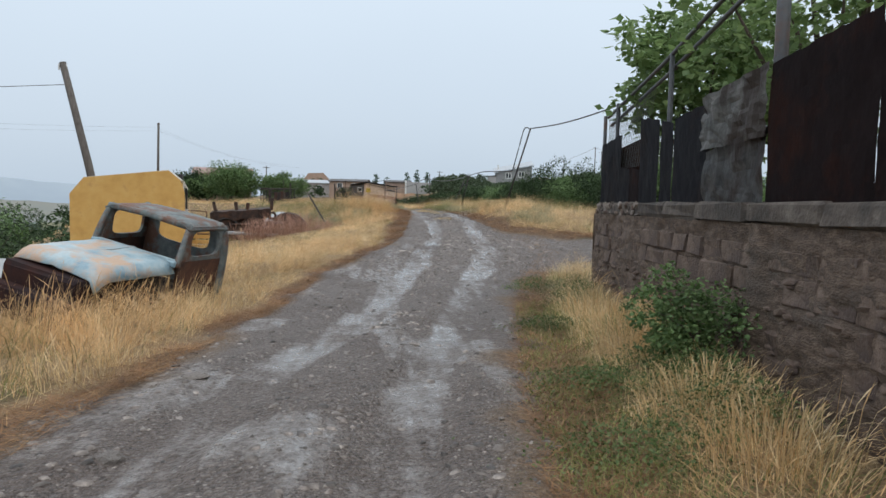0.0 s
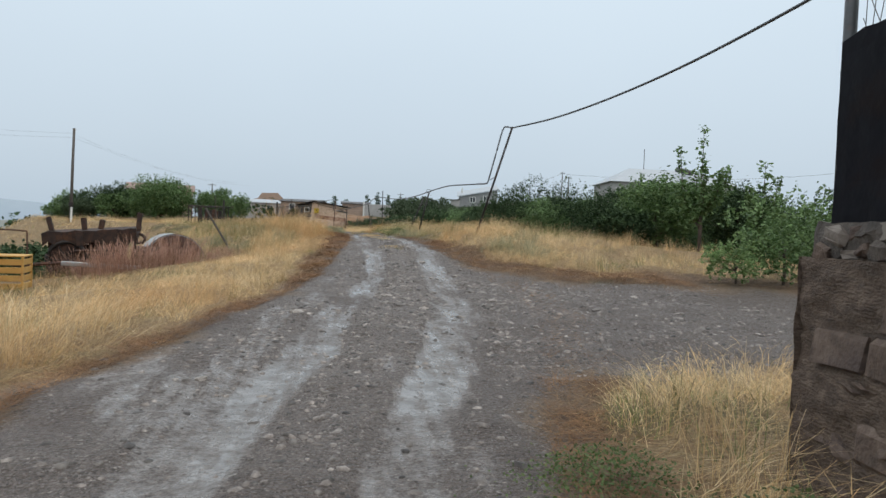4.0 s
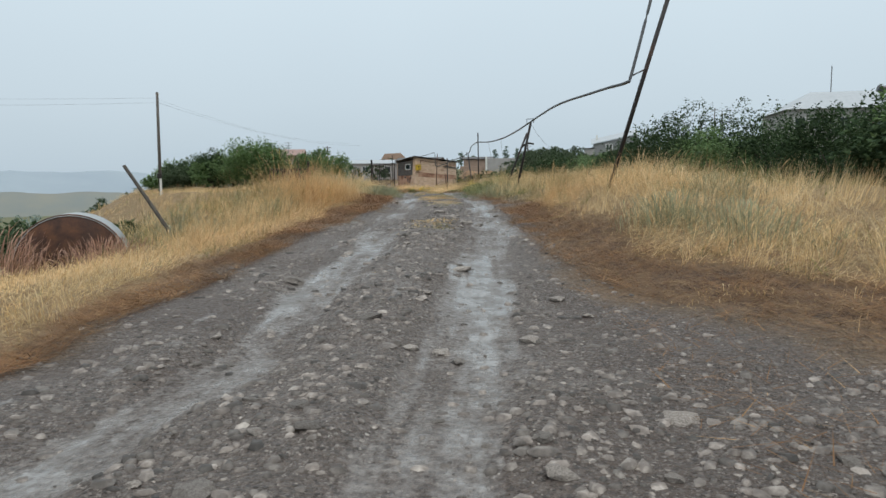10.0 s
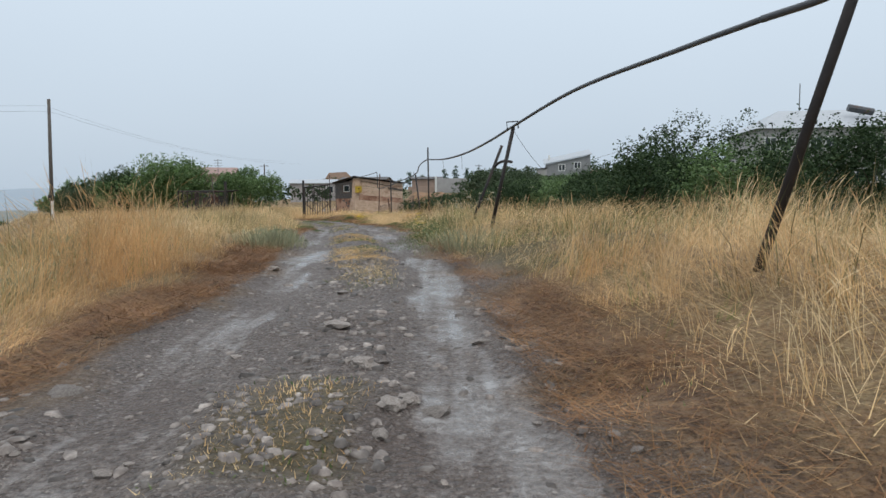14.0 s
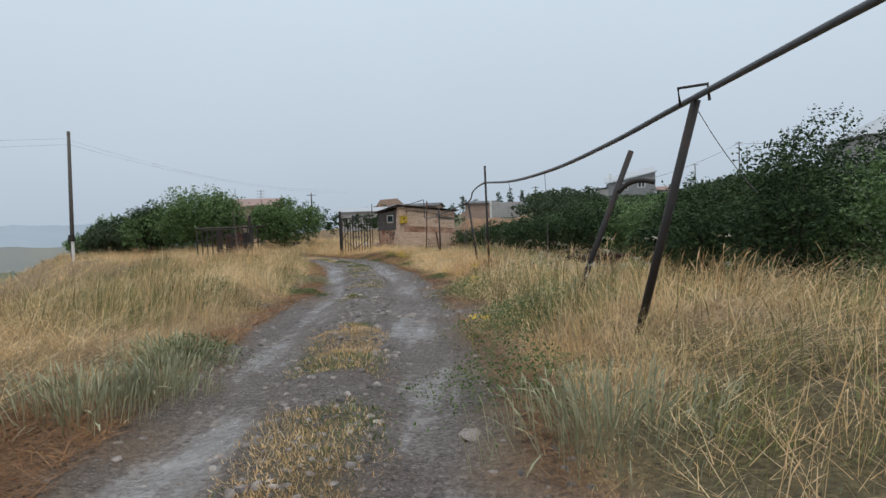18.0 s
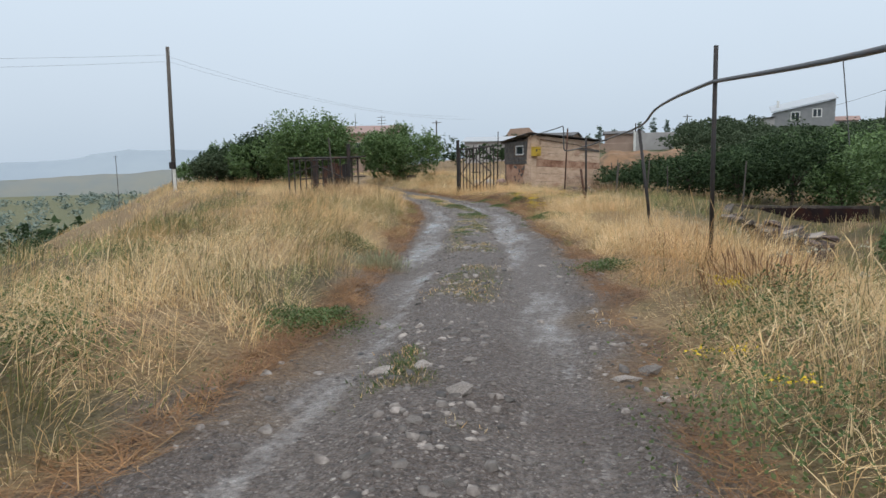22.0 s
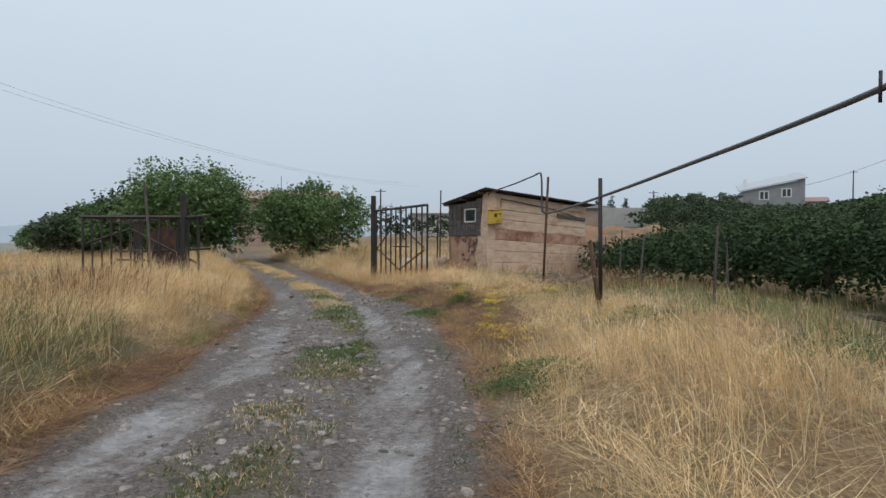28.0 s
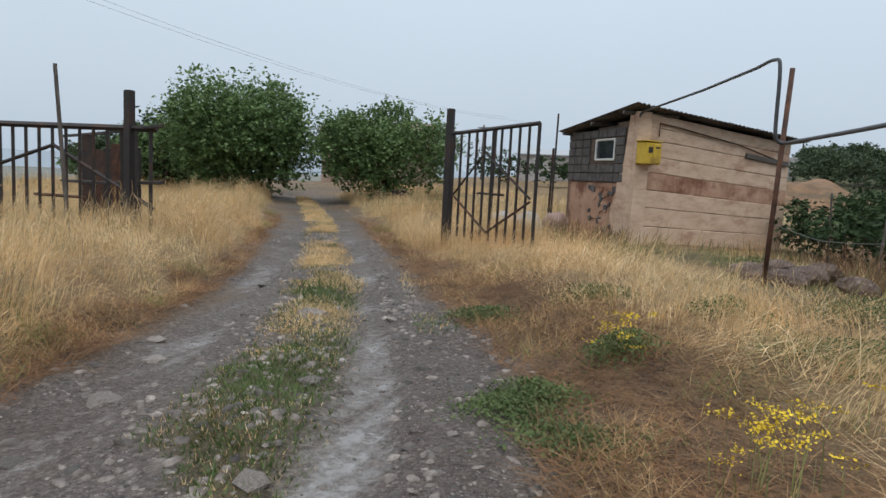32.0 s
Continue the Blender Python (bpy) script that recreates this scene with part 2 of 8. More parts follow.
M_CONCRETE = shader("grey_concrete", [(0.050, 0.039, 0.032), (0.10, 0.080, 0.066), (0.17, 0.142, 0.12)], 5, bump=0.8, bump_scale=26, stain=(0.05, 0.042, 0.037), stain_scale=1.4, stain_cut=0.56)
M_BLOCK = shader("brown_stone_block", [(0.069, 0.048, 0.037), (0.144, 0.100, 0.077), (0.237, 0.175, 0.138)], 7, bump=1.0, bump_scale=22, stain=(0.088, 0.062, 0.053), stain_scale=1.6)
M_RUBBLE = shader("rubble_stone", [(0.10, 0.075, 0.06), (0.24, 0.20, 0.17), (0.40, 0.36, 0.32)], 2.2, bump=0.6, bump_scale=20)
M_PINK = shader("pink_tuff_render", [(0.46, 0.31, 0.215), (0.60, 0.43, 0.31), (0.68, 0.51, 0.385)], 2.5, bump=0.5, bump_scale=26, stain=(0.42, 0.255, 0.17), stain_scale=0.9, stain_cut=0.58, stretch=(1, 1, 2.5))
M_PINKDARK = shader("red_tuff_render", [(0.33, 0.18, 0.115), (0.44, 0.26, 0.175), (0.52, 0.34, 0.24)], 2.5, bump=0.45, bump_scale=26, stain=(0.20, 0.09, 0.055), stain_scale=1.1, stain_cut=0.56)
M_DARKBLOCK = shader("dark_cinder_block", [(0.055, 0.05, 0.048), (0.10, 0.09, 0.085), (0.15, 0.135, 0.125)], 6, bump=0.8, bump_scale=40)
M_MORTAR = shader("brown_mud_mortar", [(0.062, 0.042, 0.031), (0.120, 0.083, 0.061), (0.205, 0.148, 0.112)], 9, bump=1.0, bump_scale=34, stretch=(1, 1, 2.2), stain=(0.095, 0.072, 0.058), stain_scale=1.3, stain_cut=0.6)
M_ROOFSHEET = shader("old_slate_sheet", [(0.075, 0.072, 0.072), (0.14, 0.13, 0.125)], 5, bump=0.3, rough=(0.5, 0.8), stain=(0.05, 0.045, 0.045))
M_TINROOF = shader("pale_tin_roof", [(0.36, 0.38, 0.40), (0.46, 0.48, 0.50)], 3, rough=(0.4, 0.6), metal=0.2, bump=0.1)
M_REDROOF = shader("faded_red_roof", [(0.27, 0.18, 0.155), (0.35, 0.245, 0.215)], 3, bump=0.2)
M_WHITEPAINT = shader("white_frame_paint", [(0.62, 0.61, 0.58), (0.76, 0.75, 0.72)], 6, bump=0.1)
M_GLASS = shader("dim_window_glass", [(0.02, 0.025, 0.03), (0.05, 0.06, 0.07)], 2, rough=(0.05, 0.12), bump=0, spec=0.6)
M_YELLOWBOX = shader("yellow_meter_paint", [(0.50, 0.32, 0.03), (0.62, 0.42, 0.05)], 6, rough=(0.4, 0.6), bump=0.15, stain=(0.28, 0.17, 0.04), stain_cut=0.6)
M_ORANGE = shader("faded_orange_paint", [(0.50, 0.275, 0.070), (0.59, 0.345, 0.100), (0.63, 0.395, 0.135)], 1.6, rough=(0.5, 0.7), bump=0.12, stain=(0.46, 0.25, 0.085), stain_scale=1.5, stain_cut=0.62)
M_CREAM = shader("cream_paint", [(0.55, 0.50, 0.42), (0.66, 0.62, 0.54)], 3, rough=(0.4, 0.6), bump=0.1, stain=(0.42, 0.30, 0.2), stain_cut=0.64)
M_REDSTRIPE = shader("faded_red_paint", [(0.36, 0.07, 0.055), (0.46, 0.11, 0.08)], 3, rough=(0.4, 0.6), bump=0.1)
M_TRUCKBLUE = shader("peeling_blue_paint", [(0.17, 0.27, 0.33), (0.31, 0.41, 0.45), (0.46, 0.52, 0.53)], 3.2, rough=(0.4, 0.65), bump=0.2, stain=(0.47, 0.33, 0.235), stain_scale=1.7, stain_cut=0.54)
M_TRUCKDARK = shader("rusted_cab_shell", [(0.07, 0.085, 0.085), (0.14, 0.165, 0.165), (0.22, 0.235, 0.225)], 6, rough=(0.5, 0.8), bump=0.3, stain=(0.14, 0.07, 0.045), stain_scale=2.5, stain_cut=0.52)
M_GALV = shader("galvanised_sheet", [(0.32, 0.33, 0.33), (0.46, 0.47, 0.47)], 4, rough=(0.35, 0.55), metal=0.5, bump=0.1)
M_STONE = shader("field_stone", [(0.13, 0.106, 0.090), (0.25, 0.216, 0.190), (0.37, 0.332, 0.298)], 9, rough=(0.45, 0.7), bump=0.6, bump_scale=45, each=0.5)
M_PEBBLE = shader("road_pebbles", [(0.07, 0.057, 0.049), (0.15, 0.126, 0.110), (0.30, 0.265, 0.235)], 14, rough=(0.4, 0.65), bump=0.2, bump_scale=60, island=0.7)
M_SOILBANK = shader("bare_orange_soil", [(0.12, 0.07, 0.037), (0.22, 0.125, 0.066), (0.29, 0.175, 0.10)], 0.6, bump=0.6, stain=(0.12, 0.085, 0.05), stain_scale=0.5, stain_cut=0.55)
M_PLASTER = shader("grey_house_plaster", [(0.22, 0.22, 0.225), (0.29, 0.29, 0.29)], 1.5, bump=0.2)
M_FARWALL = shader("far_pale_wall", [(0.33, 0.31, 0.30), (0.43, 0.41, 0.40)], 1.0, bump=0.1)
M_FARBROWN = shader("far_brown_wall", [(0.30, 0.21, 0.16), (0.40, 0.29, 0.23)], 1.0, bump=0.1)
M_WIRE = shader("thin_wire", [(0.10, 0.10, 0.105), (0.16, 0.16, 0.165)], 8, bump=0, rough=(0.4, 0.6))
# distance haze is painted into both hill colours; no mist is rendered
M_HILL = shader("haze_painted_hill", [(0.27, 0.32, 0.37), (0.32, 0.37, 0.41)], 0.004, bump=0)
M_HILLNEAR = shader("haze_painted_near_hill", [(0.167, 0.186, 0.180), (0.223, 0.217, 0.180)], 0.02, bump=0)
# far foliage: blue-grey haze mixed into the leaf colour itself
M_FARWOOD = blades_shader("haze_painted_wood", [(0.13, 0.18, 0.16), (0.17, 0.22, 0.19), (0.20, 0.24, 0.21)])
M_CLOTH = shader("faded_bags", [(0.35, 0.36, 0.38), (0.50, 0.51, 0.52)], 5, bump=0.3)


# ---------------------------------------------------------------- mesh helpers
def link(name, me, material, parent=None, label=""):
    if material and not me.materials:
        me.materials.append(material)
    ob = new(name, me)
    if parent:
        ob.parent = parent
    if label:
        ob["label"] = label
    return ob


def part(name, bm, material, parent=None, label="", smooth=False):
    me = bpy.data.meshes.new(name)
    bm.normal_update()
    bm.to_mesh(me)
    bm.free()
    if smooth:
        me.polygons.foreach_set("use_smooth", [True] * len(me.polygons))
    return link(name, me, material, parent, label)


def empty(name, x, y, z, rz=0.0, label="", category="", group="", kind=""):
    ob = new(name)
    ob.matrix_basis = pose(x, y, z, 0, 0, rz)
    return tagged(ob, label, category, group, kind)


def box_bm(sx, sy, sz, at=(0, 0, 0), bevel=0.0, turn=None, jitter=0.0, seed=0):
    """A box centred on at, with bevelled edges and a little unevenness."""
    bm = bmesh.new()
    bmesh.ops.create_cube(bm, size=1.0)
    bmesh.ops.scale(bm, vec=(sx, sy, sz), verts=bm.verts)
    if bevel:
        bmesh.ops.bevel(bm, geom=bm.edges[:], offset=bevel, segments=1, affect="EDGES")
    if jitter:
        rr = random.Random(seed)
        for v in bm.verts:
            v.co += Vector([rr.uniform(-jitter, jitter) for _ in range(3)])
    if turn is not None:
        bmesh.ops.transform(bm, matrix=turn, verts=bm.verts)
    bmesh.ops.translate(bm, vec=at, verts=bm.verts)
    return bm


def join_bm(*bms):
    out = bmesh.new()
    for b in bms:
        me = bpy.data.meshes.new("tmp")
        b.to_mesh(me)
        b.free()
        out.from_mesh(me)
        bpy.data.meshes.remove(me)
    return out


def poly_bm(pts, thick, axis=(0, 1, 0)):
    """A flat outline given thickness along axis."""
    bm = bmesh.new()
    a = Vector(axis) * thick
    f = [bm.verts.new(p) for p in pts]
    g = [bm.verts.new(Vector(p) + a) for p in pts]
    bm.faces.new(f[::-1])
    bm.faces.new(g)
    for i in range(len(pts)):
        j = (i + 1) % len(pts)
        bm.faces.new((f[i], f[j], g[j], g[i]))
    bmesh.ops.recalc_face_normals(bm, faces=bm.faces)
    return bm


def tube_bm(pts, r0, r1=None, sides=8, wobble=0.0, seed=0, caps=True):
    """A round bar swept along points, tapering from r0 to r1."""
    r1 = r0 if r1 is None else r1
    rr = random.Random(seed)
    bm = bmesh.new()
    pts = [Vector(p) for p in pts]
    rings = []
    for i, p in enumerate(pts):
        d = (pts[min(i + 1, len(pts) - 1)] - pts[max(i - 1, 0)]).normalized()
        a = d.cross(Vector((0, 0, 1)) if abs(d.z) < 0.9 else Vector((1, 0, 0))).normalized()
        b = d.cross(a)
        r = r0 + (r1 - r0) * i / max(1, len(pts) - 1)
        rings.append([bm.verts.new(p + (a * math.cos(k * 2 * math.pi / sides) + b * math.sin(k * 2 * math.pi / sides)) * r * (1 + rr.uniform(-wobble, wobble)))
                      for k in range(sides)])
    for u, v in zip(rings, rings[1:]):
        for k in range(sides):
            bm.faces.new((u[k], u[(k + 1) % sides], v[(k + 1) % sides], v[k]))
    if caps:
        bm.faces.new(rings[0])
        bm.faces.new(rings[-1][::-1])
    bmesh.ops.recalc_face_normals(bm, faces=bm.faces)
    return bm


def sag(a, b, drop, n=10):
    a, b = Vector(a), Vector(b)
    return [a.lerp(b, i / n) - Vector((0, 0, drop * 4 * (i / n) * (1 - i / n))) for i in range(n + 1)]


def smooth_line(pts, n=6):
    """Catmull-Rom through points."""
    p = [Vector(q) for q in pts]
    p = [p[0] * 2 - p[1]] + p + [p[-1] * 2 - p[-2]]
    out = []
    for i in range(1, len(p) - 2):
        for k in range(n):
            t = k / n
            out.append(0.5 * (2 * p[i] + (p[i + 1] - p[i - 1]) * t + (2 * p[i - 1] - 5 * p[i] + 4 * p[i + 1] - p[i + 2]) * t * t + (3 * p[i] - p[i - 1] - 3 * p[i + 1] + p[i + 2]) * t ** 3))
    return out + [p[-2]]


def fast_mesh(name, verts, faces_n, loops, smooth=False):
    """A mesh from arrays: faces_n corners per face, loops the corner indices."""
    me = bpy.data.meshes.new(name)
    me.vertices.add(len(verts))
    me.vertices.foreach_set("co", np.ascontiguousarray(verts, np.float32).ravel())
    me.loops.add(len(loops))
    me.loops.foreach_set("vertex_index", np.ascontiguousarray(loops, np.int32))
    start = np.concatenate([[0], np.cumsum(faces_n)[:-1]]).astype(np.int32)
    me.polygons.add(len(faces_n))
    me.polygons.foreach_set("loop_start", start)
    me.polygons.foreach_set("loop_total", np.asarray(faces_n, np.int32))
    if smooth:
        me.polygons.foreach_set("use_smooth", np.ones(len(faces_n), bool))
    me.update(calc_edges=True)
    return me


# ---------------------------------------------------------------- the lie of the land
def soft_noise(x, y, size, seed=0):
    """Smooth noise in -1..1 on a lattice of that size."""
    x, y = np.asarray(x, float) / size, np.asarray(y, float) / size
    i, j = np.floor(x), np.floor(y)
    u, v = x - i, y - j
    u, v = u * u * (3 - 2 * u), v * v * (3 - 2 * v)

    def h(a, b):
        s = np.sin(a * 127.1 + b * 311.7 + seed * 74.7) * 43758.5453
        return (s - np.floor(s)) * 2 - 1

    return (h(i, j) * (1 - u) + h(i + 1, j) * u) * (1 - v) + (h(i, j + 1) * (1 - u) + h(i + 1, j + 1) * u) * v


# stations along the lane: y, middle x, height, half width on its left and right
LANE = np.array([
    (-8, -2.0, 0.30, 1.7, 1.5), (0, -1.0, 0.28, 1.8, 1.6), (6, -0.3, 0.22, 1.8, 1.6), (10, 0.25, 0.16, 2.0, 1.8), (14, 0.8, 0.20, 2.4, 2.2),
    (17.5, 1.5, 0.43, 2.2, 2.4), (20, 2.1, 0.49, 2.25, 2.2), (23, 2.4, 0.60, 2.2, 1.9), (28.5, 2.35, 1.03, 1.75, 1.45), (34, 2.15, 1.27, 1.35, 1.25),
    (37, 1.7, 1.36, 1.4, 1.35), (41, 1.0, 1.39, 1.3, 1.5), (45.5, 0.4, 1.33, 1.15, 1.42), (51, -0.8, 1.21, 1.3, 1.7), (55.5, -1.95, 1.13, 1.35, 1.65),
    (58, -2.5, 1.10, 1.5, 1.7), (63.8, -4.7, 1.05, 1.3, 2.1), (67, -6.3, 1.03, 1.3, 1.6), (74, -10.5, 1.02, 1.4, 1.4), (80, -14.6, 1.04, 1.4, 1.4),
    (87, -19.5, 1.06, 1.5, 1.5), (110, -34.0, 1.3, 1.5, 1.5)])
# banks and falls beside it: y, left bank, left start of fall, left slope, right bank, right start of fall, right slope
SIDES = np.array([
    (-8, 0.0, 1.6, 0.06, 0.15, 30, 0), (4, 0.0, 1.6, 0.07, 0.15, 30, 0), (12, 0.0, 1.8, 0.08, 0.12, 30, 0), (20, 0.0, 2.0, 0.08, 0.10, 14, 0.05), (26.5, 0.0, 2.2, 0.13, 0.10, 10, 0.08),
    (29, 0.0, 2.0, 0.19, 0.36, 9, 0.10), (33, 0.06, 2.2, 0.21, 0.42, 7, 0.10), (36, 0.16, 3.0, 0.18, 0.36, 5, 0.12), (41, 0.18, 4.0, 0.18, 0.26, 3.6, 0.2), (45, 0.18, 4.6, 0.17, 0.26, 2.7, 0.30),
    (50, 0.22, 5.6, 0.15, 0.28, 2.3, 0.38), (55, 0.26, 6.5, 0.13, 0.22, 2.5, 0.36), (58.5, 0.27, 7.5, 0.11, 0.22, 5.2, 0.16), (65, 0.30, 10, 0.08, 0.22, 7.5, 0.10), (80, 0.2, 15, 0.05, 0.25, 9, 0.06), (110, 0.1, 24, 0.05, 0.2, 12, 0.03)])


def lane(y, k):
    return np.interp(y, LANE[:, 0], LANE[:, k])


def flank(y, k):
    return np.interp(y, SIDES[:, 0], SIDES[:, k])


def ease(a, b, v):
    t = np.clip((v - a) / (b - a), 0, 1)
    return t * t * (3 - 2 * t)


def far_edge(x):
    """Where that gravel ends and the field begins again."""
    return 22.6 - 0.25 * (np.minimum(x, 14) - 6) + 5.5 * np.exp(-np.maximum(x - 3.4, 0) / 0.9)


def side_road(x, y):
    """How much a place belongs to the gravel that opens to the right past the wall."""
    far = far_edge(x)
    near = 14.6 + 0.02 * (x - 4)
    return ease(1.5, 3.0, x) * ease(near - 0.8, near + 0.8, y) * (1 - ease(far - 0.7, far + 0.7, y)) * (1 - ease(22, 26, x))


def aside(y):
    """How far the wheel tracks lie to the right of the lane's middle."""
    return np.interp(y, [54, 60, 66, 76], [0.0, 0.3, 0.2, 0.0])


def lush(x, y):
    """How far a place is overgrown with green and brown weeds among the straw."""
    d = x - lane(y, 1)
    e = np.maximum(-d - lane(y, 3), d - lane(y, 4))
    n = soft_noise(x, y, 1.7, 26) + 0.5 * soft_noise(x, y, 0.6, 27)
    right = np.interp(y, [9, 10, 14, 22, 31, 33, 36, 43, 45.5, 48, 53, 56, 70], [.3, .4, .2, .1, .2, .5, .8, .8, .3, .12, .15, .15, .15])
    left = np.interp(y, [-5, 20, 27, 31, 38, 44, 48, 60, 64, 75], [.1, .12, .4, .58, .52, .35, .45, .5, .15, .1])
    g = np.where(d > 0, right, left) + 0.55 * n
    g = g + 0.75 * np.where(d > 0, 1, 0) * ease(3.0, 4.5, e) * ease(42, 47, y) * (1 - ease(70, 76, y))
    for px, py, r in ((-6.1, 57.4, 1.7), (-3.3, 53.8, 1.0), (-7.1, 51.6, 1.3), (-3.8, 44.4, 1.2), (-2.2, 46.6, .8)):
        g = g + 0.7 * np.exp(-((x - px) ** 2 + (y - py) ** 2) / (r * r))
    return ease(0.3, 0.85, g) * ease(-0.1, 0.5, e)


def strip_cover(x, y):
    """How far the strip between the wheel tracks is overgrown."""
    d = x - lane(y, 1) - aside(y) - np.interp(y, [60, 61, 65, 67], [0, -.04, -.04, 0])
    grown = np.interp(y, [24, 30, 34, 36.2, 40.4, 41.3, 42.9, 43.2, 44.0, 44.7, 48, 52, 53.3, 58, 60, 61.2, 70, 86], [.15, .3, .45, .95, .85, .3, .3, .9, .9, .3, .35, .5, .95, .85, .65, 1, 1, .9])
    n = soft_noise(x, y * 0.6, 0.8, 17) + 0.5 * soft_noise(x, y, 0.3, 52)
    return np.exp(-(d / np.interp(y, [24, 50, 60, 86], [.34, .38, .40, .42])) ** 4) * ease(-0.15, 0.35, n + 1.3 * (grown - 0.55))


# the two wheel tracks: y, distance of each from the lane's middle and half its width
TRACK_LEFT = np.array([(-8, -0.8, .32), (5, -0.8, .32), (8, -0.55, .38), (12, -0.45, .40), (16, -0.6, .36), (19, -0.92, .32), (21, -1.0, .30), (24, -0.78, .32), (28, -0.8, .34), (31, -0.78, .36),
                       (37, -0.76, .36), (41, -0.5, .34), (45, -0.75, .33), (52, -0.75, .33), (57, -0.72, .32), (62, -0.66, .30), (66, -0.8, .28), (76, -0.6, .26)])
TRACK_RIGHT = np.array([(-8, 0.7, .30), (5, 0.65, .30), (9, 0.85, .34), (12, 0.95, .38), (16, 1.05, .40), (18, 0.98, .42), (20, 0.68, .40), (23, 0.55, .42), (27, 0.72, .40), (29, 0.92, .36), (33, 0.86, .34),
                        (37, 0.77, .34), (39, 0.85, .34), (45, 0.65, .33), (48, 0.9, .36), (53, 0.97, .40), (57, 0.92, .34), (61, 1.0, .32), (63, 0.97, .30), (66.4, 0.65, .28), (75, 0.8, .26)])


def in_track(d, y):
    """How deep in a wheel track a place lies, 1 in its middle."""
    d = d + 0.10 * soft_noise(y, y * 0, 3.1, 7) + 0.05 * soft_noise(d, y, 0.6, 8)
    best = 0.0
    for t in (TRACK_LEFT, TRACK_RIGHT):
        c, w = np.interp(y, t[:, 0], t[:, 1]), np.interp(y, t[:, 0], t[:, 2])
        best = np.maximum(best, 1 - ease(0.55, 1.25, np.abs(d - c) / w))
    return best


def mown(x, y):
    """How far the grass is cut or trodden down to a brown mat beside the lane and the gravel."""
    d = x - lane(y, 1)
    out = np.maximum(-d - lane(y, 3), d - lane(y, 4)) + 0.25 * soft_noise(x, y, 0.9, 24)
    past = y - far_edge(x) + 0.5 * soft_noise(x, y, 1.3, 25)
    m = ease(-1.2, -0.4, past) * (1 - ease(1.9, 3.1, past)) * (1 - ease(29, 31, y)) * np.where(d > 1.3, 1, 0)
    right = np.interp(y, [20, 24, 27, 30, 33, 36, 56, 59, 62, 67, 70], [.5, .8, 1.1, .9, .45, .12, .12, .5, 1.3, 1.5, .4])
    left = np.interp(y, [-8, 10, 14, 22, 26, 33, 36, 40, 48, 52, 57, 61, 66, 72], [.2, .2, .2, .3, .6, .75, .5, .2, .15, .3, .5, .3, .3, .2])
    side = np.where(d > 0, right, left)
    return np.maximum(m, 1 - ease(0.55, 1.4, out / side))


def land(x, y, fine=True):
    """Height of the ground."""
    x, y = np.asarray(x, float), np.asarray(y, float)
    d = x - lane(y, 1)
    z = lane(y, 2).copy()
    wl, wr = lane(y, 3), lane(y, 4)
    left, right = np.maximum(-d - wl, 0), np.maximum(d - wr, 0)
    z += flank(y, 1) * ease(0, 1.2, left)
    fall = flank(y, 3) * np.maximum(-d - flank(y, 2), 0)
    fall = fall + 0.3 * np.maximum(-d - np.interp(y, [0, 26, 30, 34, 42, 56, 62, 75, 110], [11.5, 13, 8.6, 7.6, 7.6, 7.6, 10.5, 14.5, 15.5]), 0) + 0.3 * np.maximum(-36 - x, 0)
    z -= np.where(d < 0, 30 * (1 - np.exp(-fall / 30)), 0)
    sr = side_road(x, y)
    z += flank(y, 4) * ease(0, 1.9, right) * (1 - sr)
    gully = flank(y, 6) * np.maximum(d - flank(y, 5), 0)
    z -= np.where(d > 0, 1.6 * (1 - np.exp(-gully / 1.6)), 0)
    z -= 0.5 * np.exp(-((x - 6.6) / 1.7) ** 4 - ((y - 61.2) / 4.4) ** 4)
    # the hill with the houses
    z += 4.6 * ease(85, 165, y) * ease(-30, 25, x) + 2.0 * ease(60, 110, y) * ease(25, 50, x)
    z += 2.5 * ease(100, 200, y) * ease(-60, -20, x)
    rough = ease(0.2, 1.5, left + right)
    z += rough * (0.10 * soft_noise(x, y, 3.1, 1) + 0.05 * soft_noise(x, y, 1.1, 2))
    if fine:
        on = 1 - ease(0.0, 0.8, left + right)
        rut = in_track(d, y)
        mid = np.exp(-((d - aside(y)) / 0.38) ** 2)
        z += on * (-0.045 * rut + 0.03 * mid)
        z += np.maximum(on, sr) * ((1 - 0.55 * in_track(d, y)) * (0.030 * soft_noise(x, y, 0.55, 3) + 0.022 * soft_noise(x, y, 0.28, 4)) + 0.025 * soft_noise(x * 1.5, y, 1.3, 5))
        z += (1 - on) * 0.025 * soft_noise(x, y, 0.35, 6)
    return z


def gz(x, y):
    return float(land(np.array([x]), np.array([y]))[0])


def spread(lo, hi, step, far_lo, far_hi, grow=1.17):
    mid = np.arange(lo, hi + step / 2, step)
    up, s, v = [], step, hi
    while v < far_hi:
        s *= grow
        v += s
        up.append(v)
    down, s, v = [], step, lo
    while v > far_lo:
        s *= grow
        v -= s
        down.append(v)
    return np.array(down[::-1] + list(mid) + up)


gx, gy = spread(-7.5, 5.5, 0.095, -2600, 2600), spread(-2.0, 72.0, 0.13, -400, 3200)
XX, YY = np.meshgrid(gx, gy)
ZZ = land(XX, YY)
nx, ny = len(gx), len(gy)
idx = np.arange(nx * ny).reshape(ny, nx)
quads = np.stack([idx[:-1, :-1], idx[:-1, 1:], idx[1:, 1:], idx[1:, :-1]], -1).reshape(-1, 4)
ground_mesh = fast_mesh("ground", np.stack([XX, YY, ZZ], -1).reshape(-1, 3), np.full(len(quads), 4), quads.ravel(), True)
